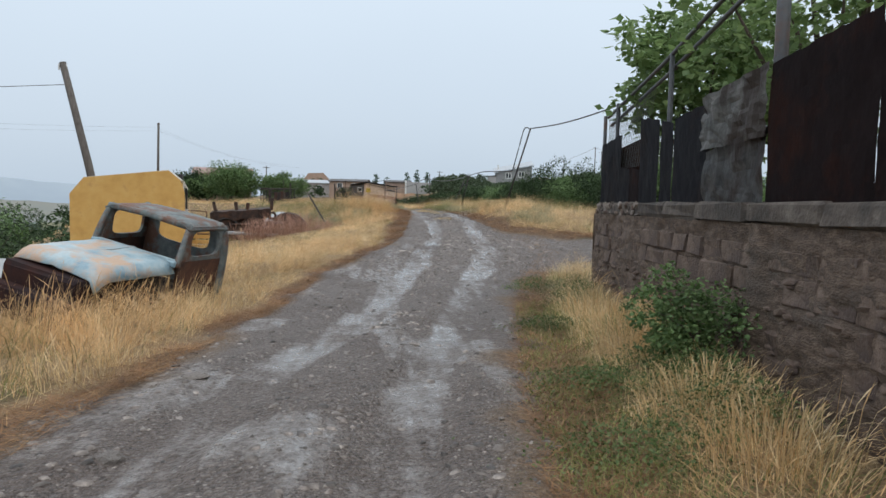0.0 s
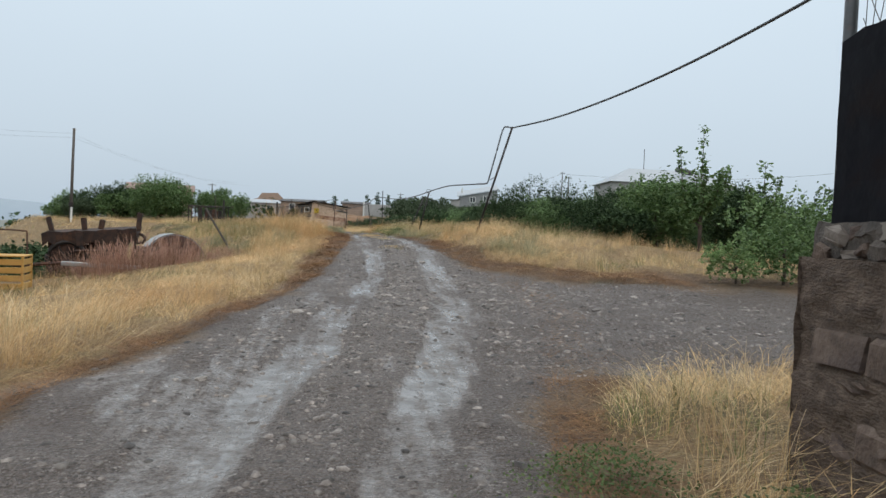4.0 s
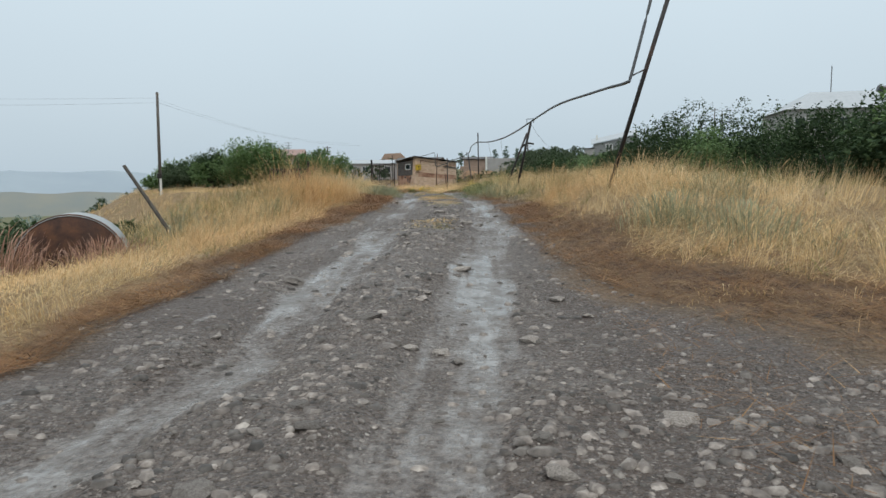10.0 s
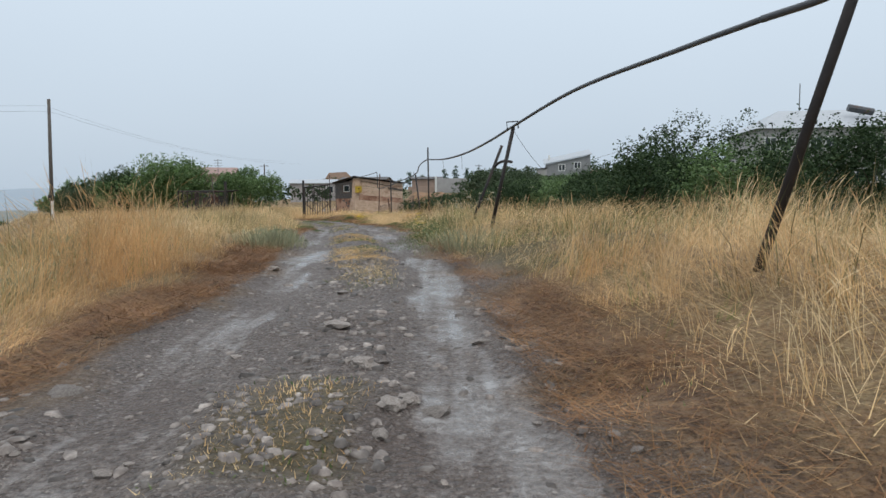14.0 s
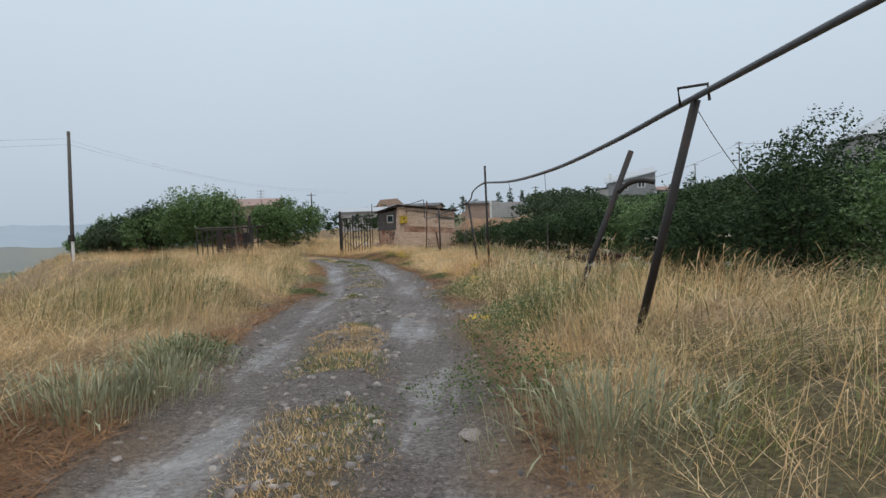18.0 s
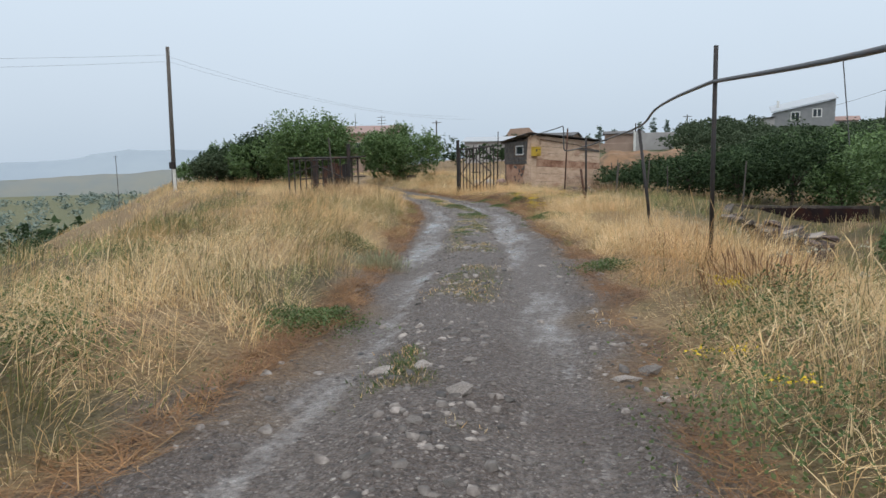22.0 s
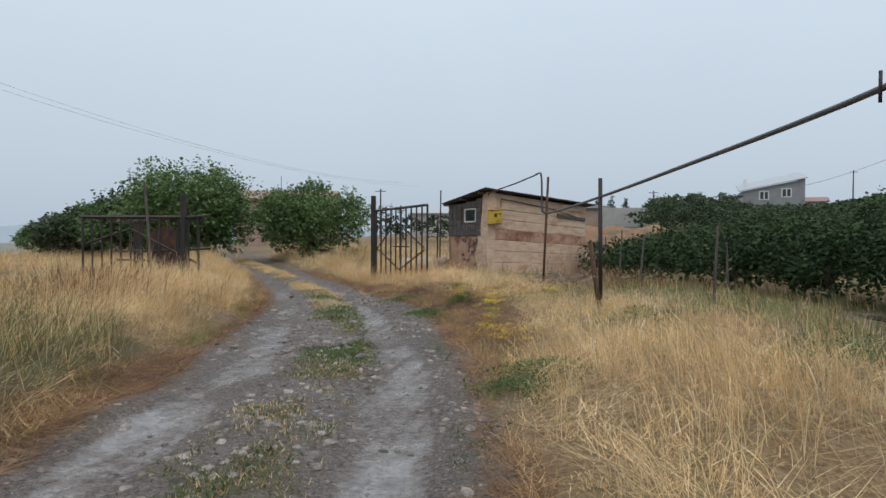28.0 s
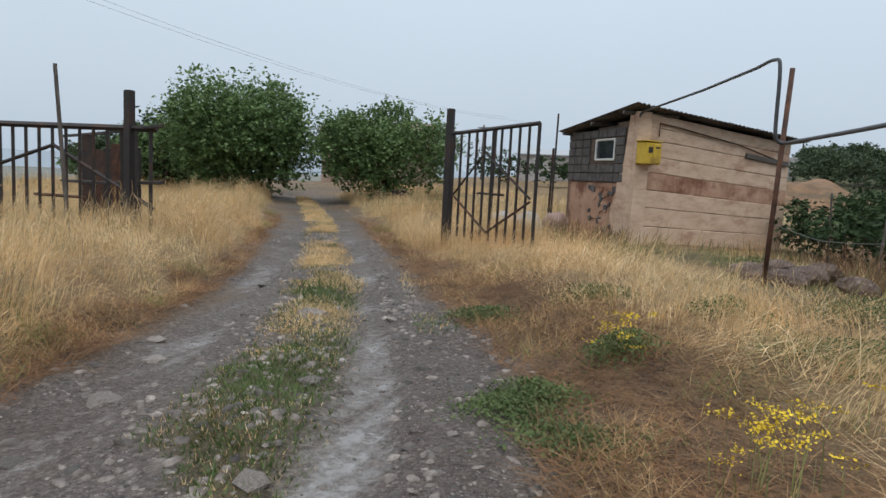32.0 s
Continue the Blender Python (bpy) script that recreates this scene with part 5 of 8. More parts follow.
    prof = [(-5.4, -3.3, 3.05, 3.0, M_SHEET), (-3.3, -1.2, 3.0, 2.98, M_SHEET), (-1.2, 0.2, 2.98, 2.95, M_SHEET), (0.2, 1.62, 2.95, 2.90, M_SHEET), (1.66, 3.02, 2.42, 2.30, M_SHEETGREY), (2.86, 3.55, 2.80, 2.80, M_SHEETBLUE), (3.52, 4.02, 2.80, 2.78, M_SHEETBLUE),
            (4.06, 4.55, 2.74, 2.82, M_SHEETBLUE), (4.62, 5.1, 2.84, 2.92, M_SHEETBLUE), (5.06, 5.52, 2.92, 2.98, M_SHEETBLUE), (5.5, 6.05, 2.26, 2.34, M_SHEET), (6.02, 6.64, 2.30, 2.36, M_SHEETBLUE), (6.62, 7.38, 2.87, 2.86, M_SHEETBLUE), (7.34, 8.08, 2.86, 2.82, M_SHEETBLUE)]
    for i, (s0, s1, z0, z1, mt) in enumerate(prof):
        part("iron_sheet", crumpled(s0, s1, z0, z1, 0.035 if mt is M_SHEETGREY else 0.014, i), mt, fence, "crumpled rust-stained grey sheet" if mt is M_SHEETGREY else "")
    flap = crumpled(1.64, 3.08, 2.92, 2.80, 0.05, 31)
    for v in flap.verts:
        v.co.z = 2.33 + (v.co.z - 1.78) * 0.52
        v.co.x -= 0.025
    part("sheet_flap", flap, M_SHEETPALE, fence, "pale crumpled grey sheet hung over the fence")
    # sheets across the end
    e0, e1 = pt(8.06, -0.1, 0), pt(8.0, -1.0, 0)
    q = [(e0.x, e0.y, 1.8), (e1.x, e1.y, 1.8), (e1.x, e1.y, 3.1), (e0.x, e0.y, 2.65)]
    part("iron_sheet", poly_bm(q, 0.006, (0, 1, 0)), M_SHEET, fence)
    # diamond mesh
    wires = []
    for k in range(28):
        s0 = 5.2 + k * 0.105
        wires.append(tube_bm([pt(min(max(s0, 5.2), 8.05), -0.15, 2.35), pt(min(s0 + 0.55, 8.05), -0.15, 2.35 + min(0.55, 8.05 - s0) * 1.8)], 0.0028, 0.0028, 3))
        wires.append(tube_bm([pt(min(s0 + 0.55, 8.05), -0.16, 2.35), pt(max(s0 + 0.55 - 0.55, 5.2), -0.16, 3.34)], 0.0028, 0.0028, 3))
    part("wire_mesh", join_bm(*wires), M_WIRE, fence)


block_wall()

# ---------------------------------------------------------------- overhead gas pipe on its posts
PIPE = [(7.0, 7.5, 5.85), (7.2, 10.5, 5.64), (7.4, 14.0, 5.39), (7.46, 17.4, 5.23), (7.4, 20.8, 5.14), (7.2, 24.3, 5.14), (6.89, 27.7, 5.22), (6.44, 31.0, 5.40)]


def gas_pipe():
    pipe = empty("gas_pipe", 0, 0, 0, label="grey overhead gas pipe winding from post to post", category="pipe")
    part("pipe_run", tube_bm(smooth_line(PIPE, 6), 0.026, 0.026, 10), M_PIPE, pipe, smooth=True)
    drop = smooth_line([(6.38, 31.0, 5.40), (6.28, 31.1, 5.44), (6.12, 31.05, 5.32), (5.82, 30.65, 4.4), (5.55, 30.4, 3.48), (5.48, 30.42, 3.36), (5.33, 31.0, 3.37)], 6)
    part("pipe_drop", tube_bm(drop, 0.026, 0.026, 10), M_PIPE, pipe, smooth=True)
    run2 = smooth_line([(5.33, 31.0, 3.37), (5.14, 32.0, 3.40), (4.74, 34.7, 3.49), (4.33, 37.93, 3.41), (4.05, 39.7, 3.32), (3.68, 42.1, 3.27), (3.2, 45.1, 3.33), (2.68, 48.45, 3.54)], 6)
    part("pipe_run", tube_bm(run2, 0.023, 0.023, 10), M_PIPE, pipe, smooth=True)
    run3 = smooth_line([(2.68, 48.45, 3.54), (2.64, 48.9, 3.56), (2.42, 51.5, 3.62), (2.22, 53.8, 3.60), (1.98, 56.6, 3.42), (1.09, 60.2, 3.23), (0.40, 63.0, 3.11), (-0.28, 66.4, 3.05), (-0.78, 68.95, 3.04)], 6)
    part("pipe_run", tube_bm(run3, 0.023, 0.023, 10), M_PIPE, pipe, smooth=True)
    up = smooth_line([(-0.78, 68.95, 3.04), (-0.86, 68.95, 3.07), (-0.9, 68.92, 3.2), (-0.92, 68.9, 3.95), (-0.98, 69.0, 4.08), (-1.15, 69.5, 4.06)], 5) + [Vector(v) for v in ((-1.8, 71.2, 4.0), (-2.85, 73.45, 3.90))]
    part("pipe_riser", tube_bm(up, 0.026, 0.022, 8), M_PIPE, pipe, smooth=True)
    down = smooth_line([(-2.85, 73.45, 3.90), (-2.93, 73.62, 3.84), (-2.93, 73.72, 3.7), (-2.9, 73.75, 3.42)], 5)
    part("pipe_riser", tube_bm(down, 0.022, 0.022, 8), M_PIPE, pipe, smooth=True)

    def leaning(name, a, b, r, mt, label, extra=()):
        ob = empty(name, a[0], a[1], gz(a[0], a[1]), label=label, category="post")
        o = Vector((a[0], a[1], gz(a[0], a[1])))
        d = (Vector(b) - Vector(a))
        foot = Vector(a) + d * ((o.z - 0.3 - a[2]) / d.z)
        part("shaft", tube_bm([foot - o, Vector(b) - o], r, r, 10, 0.02), mt, ob, smooth=True)
        for nm, pts, rad in extra:
            part(nm, tube_bm([Vector(p) - o for p in pts], rad, rad, 8), mt, ob, smooth=True)
        return ob

    leaning("pipe_post", (5.41, 30.85, 2.0), (6.35, 30.58, 5.37), 0.037, M_BLACKMETAL, "leaning dark rusty steel post carrying the pipe", [("tie", [(5.55, 30.4, 3.46), (5.86, 30.7, 3.62)], 0.012)])
    leaning("pipe_post", (4.10, 38.25, 2.12), (4.35, 37.9, 3.40), 0.034, M_BLACKMETAL, "leaning black steel post under the pipe", [("hook", [(4.25, 37.95, 3.36), (4.24, 37.97, 3.5), (4.42, 37.85, 3.5), (4.43, 37.85, 3.38)], 0.012)])
    bend = smooth_line([(4.22, 40.32, 2.84), (4.32, 40.28, 2.93), (4.45, 40.22, 2.96), (4.58, 40.15, 2.93)], 4)
    leaning("bent_post", (3.88, 40.4, 2.0), (4.39, 40.4, 3.30), 0.032, M_BLACKMETAL, "leaning black steel post with a bent side arm", [("arm", bend, 0.028)])
    leaning("pipe_post", (2.70, 48.47, 2.15), (2.68, 48.47, 3.94), 0.026, M_BLACKMETAL, "upright dark steel post carrying the pipe")
    leaning("pipe_post", (2.18, 56.1, 1.81), (1.98, 56.58, 3.36), 0.038, M_BLACKMETAL, "leaning dark rusty post under the pipe", [("stub", [(1.9, 56.6, 3.3), (1.9, 56.6, 3.5)], 0.012)])
    leaning("pipe_post", (0.39, 63.08, 1.57), (0.37, 63.08, 3.41), 0.035, M_BLACKMETAL, "thin black steel post carrying the pipe")
    leaning("stub_post", (0.38, 62.95, 1.2), (0.22, 62.95, 2.35), 0.04, M_RUST, "short leaning rusty iron stub beside pipe post")
    leaning("pipe_post", (-0.86, 68.87, 1.09), (-0.76, 69.1, 3.99), 0.032, M_RUST, "bowed rusty steel post carrying the pipe")


gas_pipe()

# ---------------------------------------------------------------- utility pole and wires
def utility_pole(x, y, h, lx, ly, label, r=0.13, plinth=False):
    z = gz(x, y)
    ob = empty("utility_pole", x, y, z, label=label, category="pole")
    part("shaft", tube_bm([(0, 0, -0.4), (lx * .5, ly * .5, h * .5), (lx, ly, h)], r, r * 0.72, 10, 0.03), M_OLDWOOD, ob, smooth=True)
    if plinth:
        part("concrete_stub", tube_bm([(0.12, -0.12, -0.3), (0.12, -0.12, 1.25)], 0.11, 0.10, 8), M_WHITEPAINT, ob)
        part("meter_cabinet", box_bm(0.34, 0.25, 0.42, (0.1, -0.2, 1.5), 0.02), M_BLACKMETAL, ob)
    for s in (-1, 1):
        part("insulator", tube_bm([(lx + s * .12, ly, h - .25), (lx + s * .12, ly, h - .05)], 0.03, 0.03, 6), M_WHITEPAINT, ob)
    return ob


utility_pole(-26.4, 76.6, 10.1 - gz(-26.4, 76.6), 0.1, 0.1, "weathered grey wooden utility pole on the slope", 0.15, True)
utility_pole(-9.95, 24.3, 6.36 - gz(-9.95, 24.3), -1.62, 0, "weathered wooden pole leaning over scrap heap", 0.15)
def wire(a, b, drop, r=0.012):
    ob = tagged(part("power_line", tube_bm(sag(a, b, drop, 14), r, r, 4), M_WIRE), "thin grey overhead power line", "cable", "power lines")
wire((-26.3, 76.7, 9.6), (-70, 30, 8.0), 1.2, 0.006)
wire((-26.3, 76.7, 9.2), (-70, 32, 7.4), 1.2, 0.006)
wire((-26.3, 76.7, 9.5), (-18, 118, 8.0), 1.0, 0.006)
wire((-26.3, 76.7, 9.2), (-16, 118, 7.6), 1.0, 0.006)
wire((-11.5, 24.3, 5.6), (-45, 20, 4.6), 0.6)


# ---------------------------------------------------------------- shed
SC, SR, SL = Vector((-2.95, 73.65, 0)), Vector((0.25, 77.25, 0)), Vector((-4.75, 76.2, 0))
SD = SL + SR - SC


def shed():
    ob = empty("shed", 0, 0, 0, label="pink rendered stone shed with slate sheet roof", category="shed")
    rr = random.Random(8)
    u, v = (SR - SC).normalized(), (SL - SC).normalized()
    inn = (SL - SC).normalized()
    top_c, top_r, top_l, top_d = 3.93, 3.58, 3.62, 3.35
    base = 0.6
    # front wall: layered courses that dip towards the far end
    rows = [0.0, 0.19, 0.30, 0.42, 0.53, 0.64, 0.74, 0.84, 0.92, 1.0]
    thick = inn * 0.32
    mats = [M_PINKDARK, M_PINK, M_PINK, M_PINK, M_PINKDARK, M_PINK, M_PINK, M_PINK, M_PINK]
    for i, (a, b) in enumerate(zip(rows, rows[1:])):
        bm = bmesh.new()
        n = 10
        off = rr.uniform(-0.004, 0.008)
        lo, hi = [], []
        grid = []
        for k in range(n + 1):
            s = k / n
            p = SC.lerp(SR, s)
            zl, zh = base + a * (top_c - base), base + b * (top_c - base)
            dip = (top_c - top_r) * s
            zl, zh = zl - dip * (0.4 + 0.6 * a) + 0.01 * rr.uniform(-1, 1), zh - dip * (0.4 + 0.6 * b) - 0.004
            o = -inn * (off + 0.006 * rr.uniform(-1, 1))
            col = [bm.verts.new((*(p + o).xy, zl + 0.004)), bm.verts.new((*(p + o - inn * 0.008).xy, zl + 0.02)), bm.verts.new((*(p + o - inn * 0.008).xy, zh - 0.014)), bm.verts.new((*(p + o).xy, zh)),
                   bm.verts.new((*(p + thick).xy, zh)), bm.verts.new((*(p + thick).xy, zl))]
            grid.append(col)
        for c, d in zip(grid, grid[1:]):
            for k in range(6):
                bm.faces.new((c[k], d[k], d[(k + 1) % 6], c[(k + 1) % 6]))
        bm.faces.new(grid[0])
        bm.faces.new(grid[-1][::-1])
        bmesh.ops.recalc_face_normals(bm, faces=bm.faces)
        part("wall_course", bm, mats[i], ob)
    back = poly_bm([(*(SC + inn * .04).xy, base), (*(SR + inn * .04).xy, base), (*(SR + inn * .04).xy, top_r - .03), (*(SC + inn * .04).xy, top_c - .03)], 0.25, inn)
    part("wall_core", back, M_MORTAR, ob)
    # side wall: rendered below, cinder blocks above, a window opening
    side_len = (SL - SC).length
    w0, w1, z0, z1 = 0.85, 1.70, 2.96, 3.40
    ux = Vector((v.x, v.y, 0))
    nrm = Vector((-v.y, v.x, 0)) * 1.0
    if nrm.dot(u) > 0:
        nrm = -nrm
    def sp(s, z, out=0.0):
        q = SC + ux * s + nrm * out
        return Vector((q.x, q.y, z))
    for s0, s1, a, b in ((0.3, side_len, base, 2.45), (0.3, w0, 2.45, 3.75), (w1, side_len, 2.45, 3.6), (w0, w1, 2.45, z0), (w0, w1, z1, 3.68)):
        part("side_wall", poly_bm([sp(s0, a), sp(s1, a), sp(s1, b), sp(s0, b)], 0.24, -nrm), M_PINKDARK if b < 2.5 else M_MORTAR, ob)
    part("corner_pier", poly_bm([sp(-0.02, base, .02), sp(0.42, base, .02), sp(0.40, 2.6, .02), sp(0.30, 3.9, .02), sp(-0.02, 3.92, .02)], 0.3, -nrm), M_PINK, ob)
    edge = [sp(0.40, base, .028)] + [sp(0.62 + 0.25 * math.sin(k * 1.7) * (1 - k / 9) + 0.32 * (1 - k / 9), base + 0.27 * k, .028) for k in range(1, 8)] + [sp(0.44, 2.9, .028), sp(0.38, 3.3, .028), sp(0.30, 3.85, .028), sp(0.1, 3.9, .028), sp(0.1, base, .028)]
    part("render_patch", poly_bm(edge, 0.05, -nrm), M_PINK, ob, "crumbling pink render at corner")
    for k in range(46):
        a, b = rr.uniform(0.7, 1.9), rr.uniform(1.2, 2.42)
        q = rr.uniform(0.06, 0.14)
        bm = box_bm(q * 1.4, 0.05, q, (0, 0, 0), 0.015, Matrix.Translation(sp(a, b, 0.0)) @ Matrix.Rotation(math.atan2(v.y, v.x), 4, "Z") @ Matrix.Rotation(rr.uniform(-.4, .4), 4, "Y"), .012, k)
        part("bare_stone", bm, M_DARKBLOCK if k % 2 else M_PINKDARK, ob)
    z = 2.47
    row = 0
    while z < 3.6:
        s = 0.44 - (row % 2) * 0.0
        while s < side_len - 0.1:
            w = min(0.38, side_len - s)
            if not (s + w > w0 and s < w1 and z + 0.19 > z0 and z < z1):
                bm = box_bm(w - 0.02, 0.05, 0.175, bevel=0.008, jitter=0.004, seed=row * 31 + int(s * 10))
                bmesh.ops.transform(bm, matrix=Matrix.Translation(sp(s + w / 2, z + 0.095, 0.015)) @ Matrix.Rotation(math.atan2(v.y, v.x), 4, "Z"), verts=bm.verts)
                part("cinder_block", bm, M_DARKBLOCK, ob)
            s += 0.39
        z += 0.195
        row += 1
    win = part("window_frame", join_bm(*[tube_bm([sp(a, b, .03), sp(c, d, .03)], 0.026, 0.026, 4) for a, b, c, d in ((w0, z0, w1, z0), (w0, z1, w1, z1), (w0, z0, w0, z1), (w1, z0, w1, z1))]), M_WHITEPAINT, ob, "white painted window frame")
    part("pane", poly_bm([sp(w0, z0, .0), sp(w1, z0, .0), sp(w1, z1, .0), sp(w0, z1, .0)], 0.006, -nrm), M_GLASS, win)
    # closing walls
    part("far_wall", poly_bm([(*SR.xy, base), (*SD.xy, base), (*SD.xy, top_d), (*SR.xy, top_r)], 0.2, -u), M_PINKDARK, ob)
    part("back_wall", poly_bm([(*SL.xy, base), (*SD.xy, base), (*SD.xy, top_d), (*SL.xy, top_l)], 0.2, -inn), M_DARKBLOCK, ob)
    # corrugated roof in strips
    strips = 6
    for k in range(strips):
        bm = bmesh.new()
        n = 16
        rows_ = []
        s0, s1 = -0.06 + 1.12 * k / strips, -0.06 + 1.12 * (k + 1) / strips + 0.02
        for i in range(n + 1):
            s = s0 + (s1 - s0) * i / n
            a = SC.lerp(SR, s) - inn * 0.30
            b = SL.lerp(SD, s) + inn * 0.25
            za = top_c + (top_r - top_c) * s + 0.10 + 0.018 * math.sin(i * math.pi * 0.9) + k * 0.003
            zb = top_l + (top_d - top_l) * s + 0.04 + 0.018 * math.sin(i * math.pi * 0.9) + k * 0.003
            j = rr.uniform(-0.02, 0.02)
            rows_.append([bm.verts.new((a.x, a.y + j, za)), bm.verts.new((b.x, b.y, zb)), bm.verts.new((b.x, b.y, zb - 0.012)), bm.verts.new((a.x, a.y + j, za - 0.012))])
        for c, d in zip(rows_, rows_[1:]):
            for q in range(4):
                bm.faces.new((c[q], d[q], d[(q + 1) % 4], c[(q + 1) % 4]))
        bm.faces.new(rows_[0])
        bm.faces.new(rows_[-1][::-1])
        bmesh.ops.recalc_face_normals(bm, faces=bm.faces)
        part("roof_sheet", bm, M_ROOFSHEET, ob)
    for s in (0.15, side_len * .5, side_len - .1):
        a = sp(s, top_c - (top_c - top_l) * s / side_len - 0.02)
        part("rafter", tube_bm([a + nrm * 0.28, a - nrm * 1.0], 0.045, 0.045, 4), M_OLDWOOD, ob)
    # thin gas line along the front wall
    g = [SC + u * 0.55 - inn * 0.05, SC + u * 4.4 - inn * 0.05]
    part("gas_line", tube_bm([(*g[0].xy, 3.45), (*g[0].xy, 3.72), (*(SC + u * 1.0 - inn * .06).xy, 3.68), (*(SC + u * 3.0 - inn * .06).xy, 3.44), (*g[1].xy, 3.16)], 0.016, 0.016, 6), M_RUST, ob)
    part("plank", box_bm(1.5, 0.04, 0.1, turn=Matrix.Translation((*(SC + u * 4.0 - inn * .06).xy, 3.16)) @ Matrix.Rotation(math.atan2(u.y, u.x), 4, "Z") @ Matrix.Rotation(0.09, 4, "Y"), jitter=.01), M_OLDWOOD, ob)
    # meter box on the corner
    mb = empty("gas_meter_box", 0, 0, 0, label="yellow gas meter box fixed to shed corner", category="meter box")
    c = SC + u * 0.22 - inn * 0.15
    tr = Matrix.Translation((c.x, c.y, 3.08)) @ Matrix.Rotation(math.atan2(u.y, u.x), 4, "Z")
    part("case", box_bm(0.44, 0.26, 0.44, bevel=0.02, turn=tr), M_YELLOWBOX, mb)
    part("door", box_bm(0.22, 0.02, 0.38, (0, 0, 0), 0.008, tr @ Matrix.Translation((0.09, -0.14, 0))), M_YELLOWBOX, mb)
    part("meter_window", box_bm(0.10, 0.02, 0.12, (0, 0, 0), 0.006, tr @ Matrix.Translation((-0.08, -0.135, 0.07))), M_BLACKMETAL, mb)
    part("label_bar", box_bm(0.12, 0.01, 0.03, (0, 0, 0), 0, tr @ Matrix.Translation((0.1, -0.155, 0.12))), M_BLACKMETAL, mb)
    part("lid", box_bm(0.48, 0.30, 0.025, (0, 0, 0), 0.008, tr @ Matrix.Translation((0, 0, 0.245))), M_YELLOWBOX, mb)


shed()


# ---------------------------------------------------------------- iron gates
def gate_leaf(post, end, top_post, top_end, bottom, label, post_top, bars=11, thick=1.0, past=0.0):
    ob = empty("metal_gate", post[0], post[1], gz(*post), label=label, category="gate", group="gate leaves")
    o = Vector((post[0], post[1], gz(*post)))
    a, b = Vector((*post, 0)), Vector((*end, 0))
    P = lambda s, z: Vector((*a.lerp(b, s).xy, z)) - o
    part("gate_post", box_bm(0.13, 0.13, post_top - o.z + 0.3, (0, 0, (post_top - o.z - 0.3) / 2), 0.01), M_BLACKMETAL, ob)
    part("top_rail", tube_bm([P(0.02 - past, top_post), P(1.0, top_end)], 0.036 * thick, None, 4), M_BLACKMETAL, ob)
    zb = lambda s: bottom
    for i in range(bars):
        s = 0.06 - past + (0.94 + past) * i / (bars - 1)
        part("bar", tube_bm([P(s, zb(s) + (0.0 if i % 3 else -0.04)), P(s, top_post + (top_end - top_post) * s)], (0.024 if 0 < i < bars - 1 else 0.03) * thick, None, 4), M_BLACKMETAL, ob)
    m = (top_post + bottom) / 2
    if past:
        part("brace", tube_bm([P(-0.16, bottom + .45), P(0.52, top_post - .32)], 0.032, None, 4), M_BLACKMETAL, ob)
        part("brace", tube_bm([P(0.52, top_post - .32), P(1.0, m + .1)], 0.032, None, 4), M_BLACKMETAL, ob)
        part("latch_bar", tube_bm([P(0.30, m - .3), P(0.66, m - .3)], 0.026, None, 4), M_RUST, ob)
        return ob
    part("brace", tube_bm([P(0.05, m - .25), P(0.45, top_post - .35)], 0.024, None, 4), M_BLACKMETAL, ob)
    part("brace", tube_bm([P(0.45, top_post - .35), P(0.95, m - .15)], 0.024, None, 4), M_BLACKMETAL, ob)
    part("brace", tube_bm([P(0.95, m - .2), P(0.5, bottom + .15)], 0.024, None, 4), M_RUST, ob)
    part("brace", tube_bm([P(0.5, bottom + .15), P(0.08, m - .2)], 0.024, None, 4), M_RUST, ob)
    part("latch_bar", tube_bm([P(0.38, m - .12), P(0.68, m - .12)], 0.02, None, 4), M_BLACKMETAL, ob)
    return ob


gate_leaf((-6.22, 71.5), (-4.2, 70.2), 3.22, 3.34, 1.30, "open black iron bar gate leaf on square post", 3.69, 11)
gate_leaf((-10.35, 67.82), (-13.2, 67.5), 2.92, 2.92, 1.2, "open black iron bar gate leaf hidden by dry grass", 3.52, 13, 1.4, 0.2)


def fence_beyond():
    f = empty("scrap_fence", -10.35, 67.9, gz(-10.35, 67.9), label="dark plank and scrap iron fence beside gate post", category="fence")
    o = Vector((-10.35, 67.9, gz(-10.35, 67.9)))
    rr = random.Random(4)
    for i in range(7):
        x, y = -10.75 - i * 0.31, 68.3 + i * 0.12
        h = rr.uniform(1.35, 1.7)
        if i == 5:
            continue
        part("plank", box_bm(0.3, 0.03, h, (x - o.x, y - o.y, h / 2 - 0.05), 0.005, jitter=.012, seed=i), M_RUST if i % 3 else M_BLACKMETAL, f)
    for z in (0.75, 1.62):
        part("rail", tube_bm([(0.9, -0.3, z + .1), (-1.2, 0.5, z), (-3.2, 1.3, z - .05)], 0.03, None, 5), M_BLACKMETAL, f)
    part("thin_post", tube_bm([(-0.35, -0.9, -0.2), (-0.55, -0.95, 2.55)], 0.035, 0.03, 6), M_OLDWOOD, f)


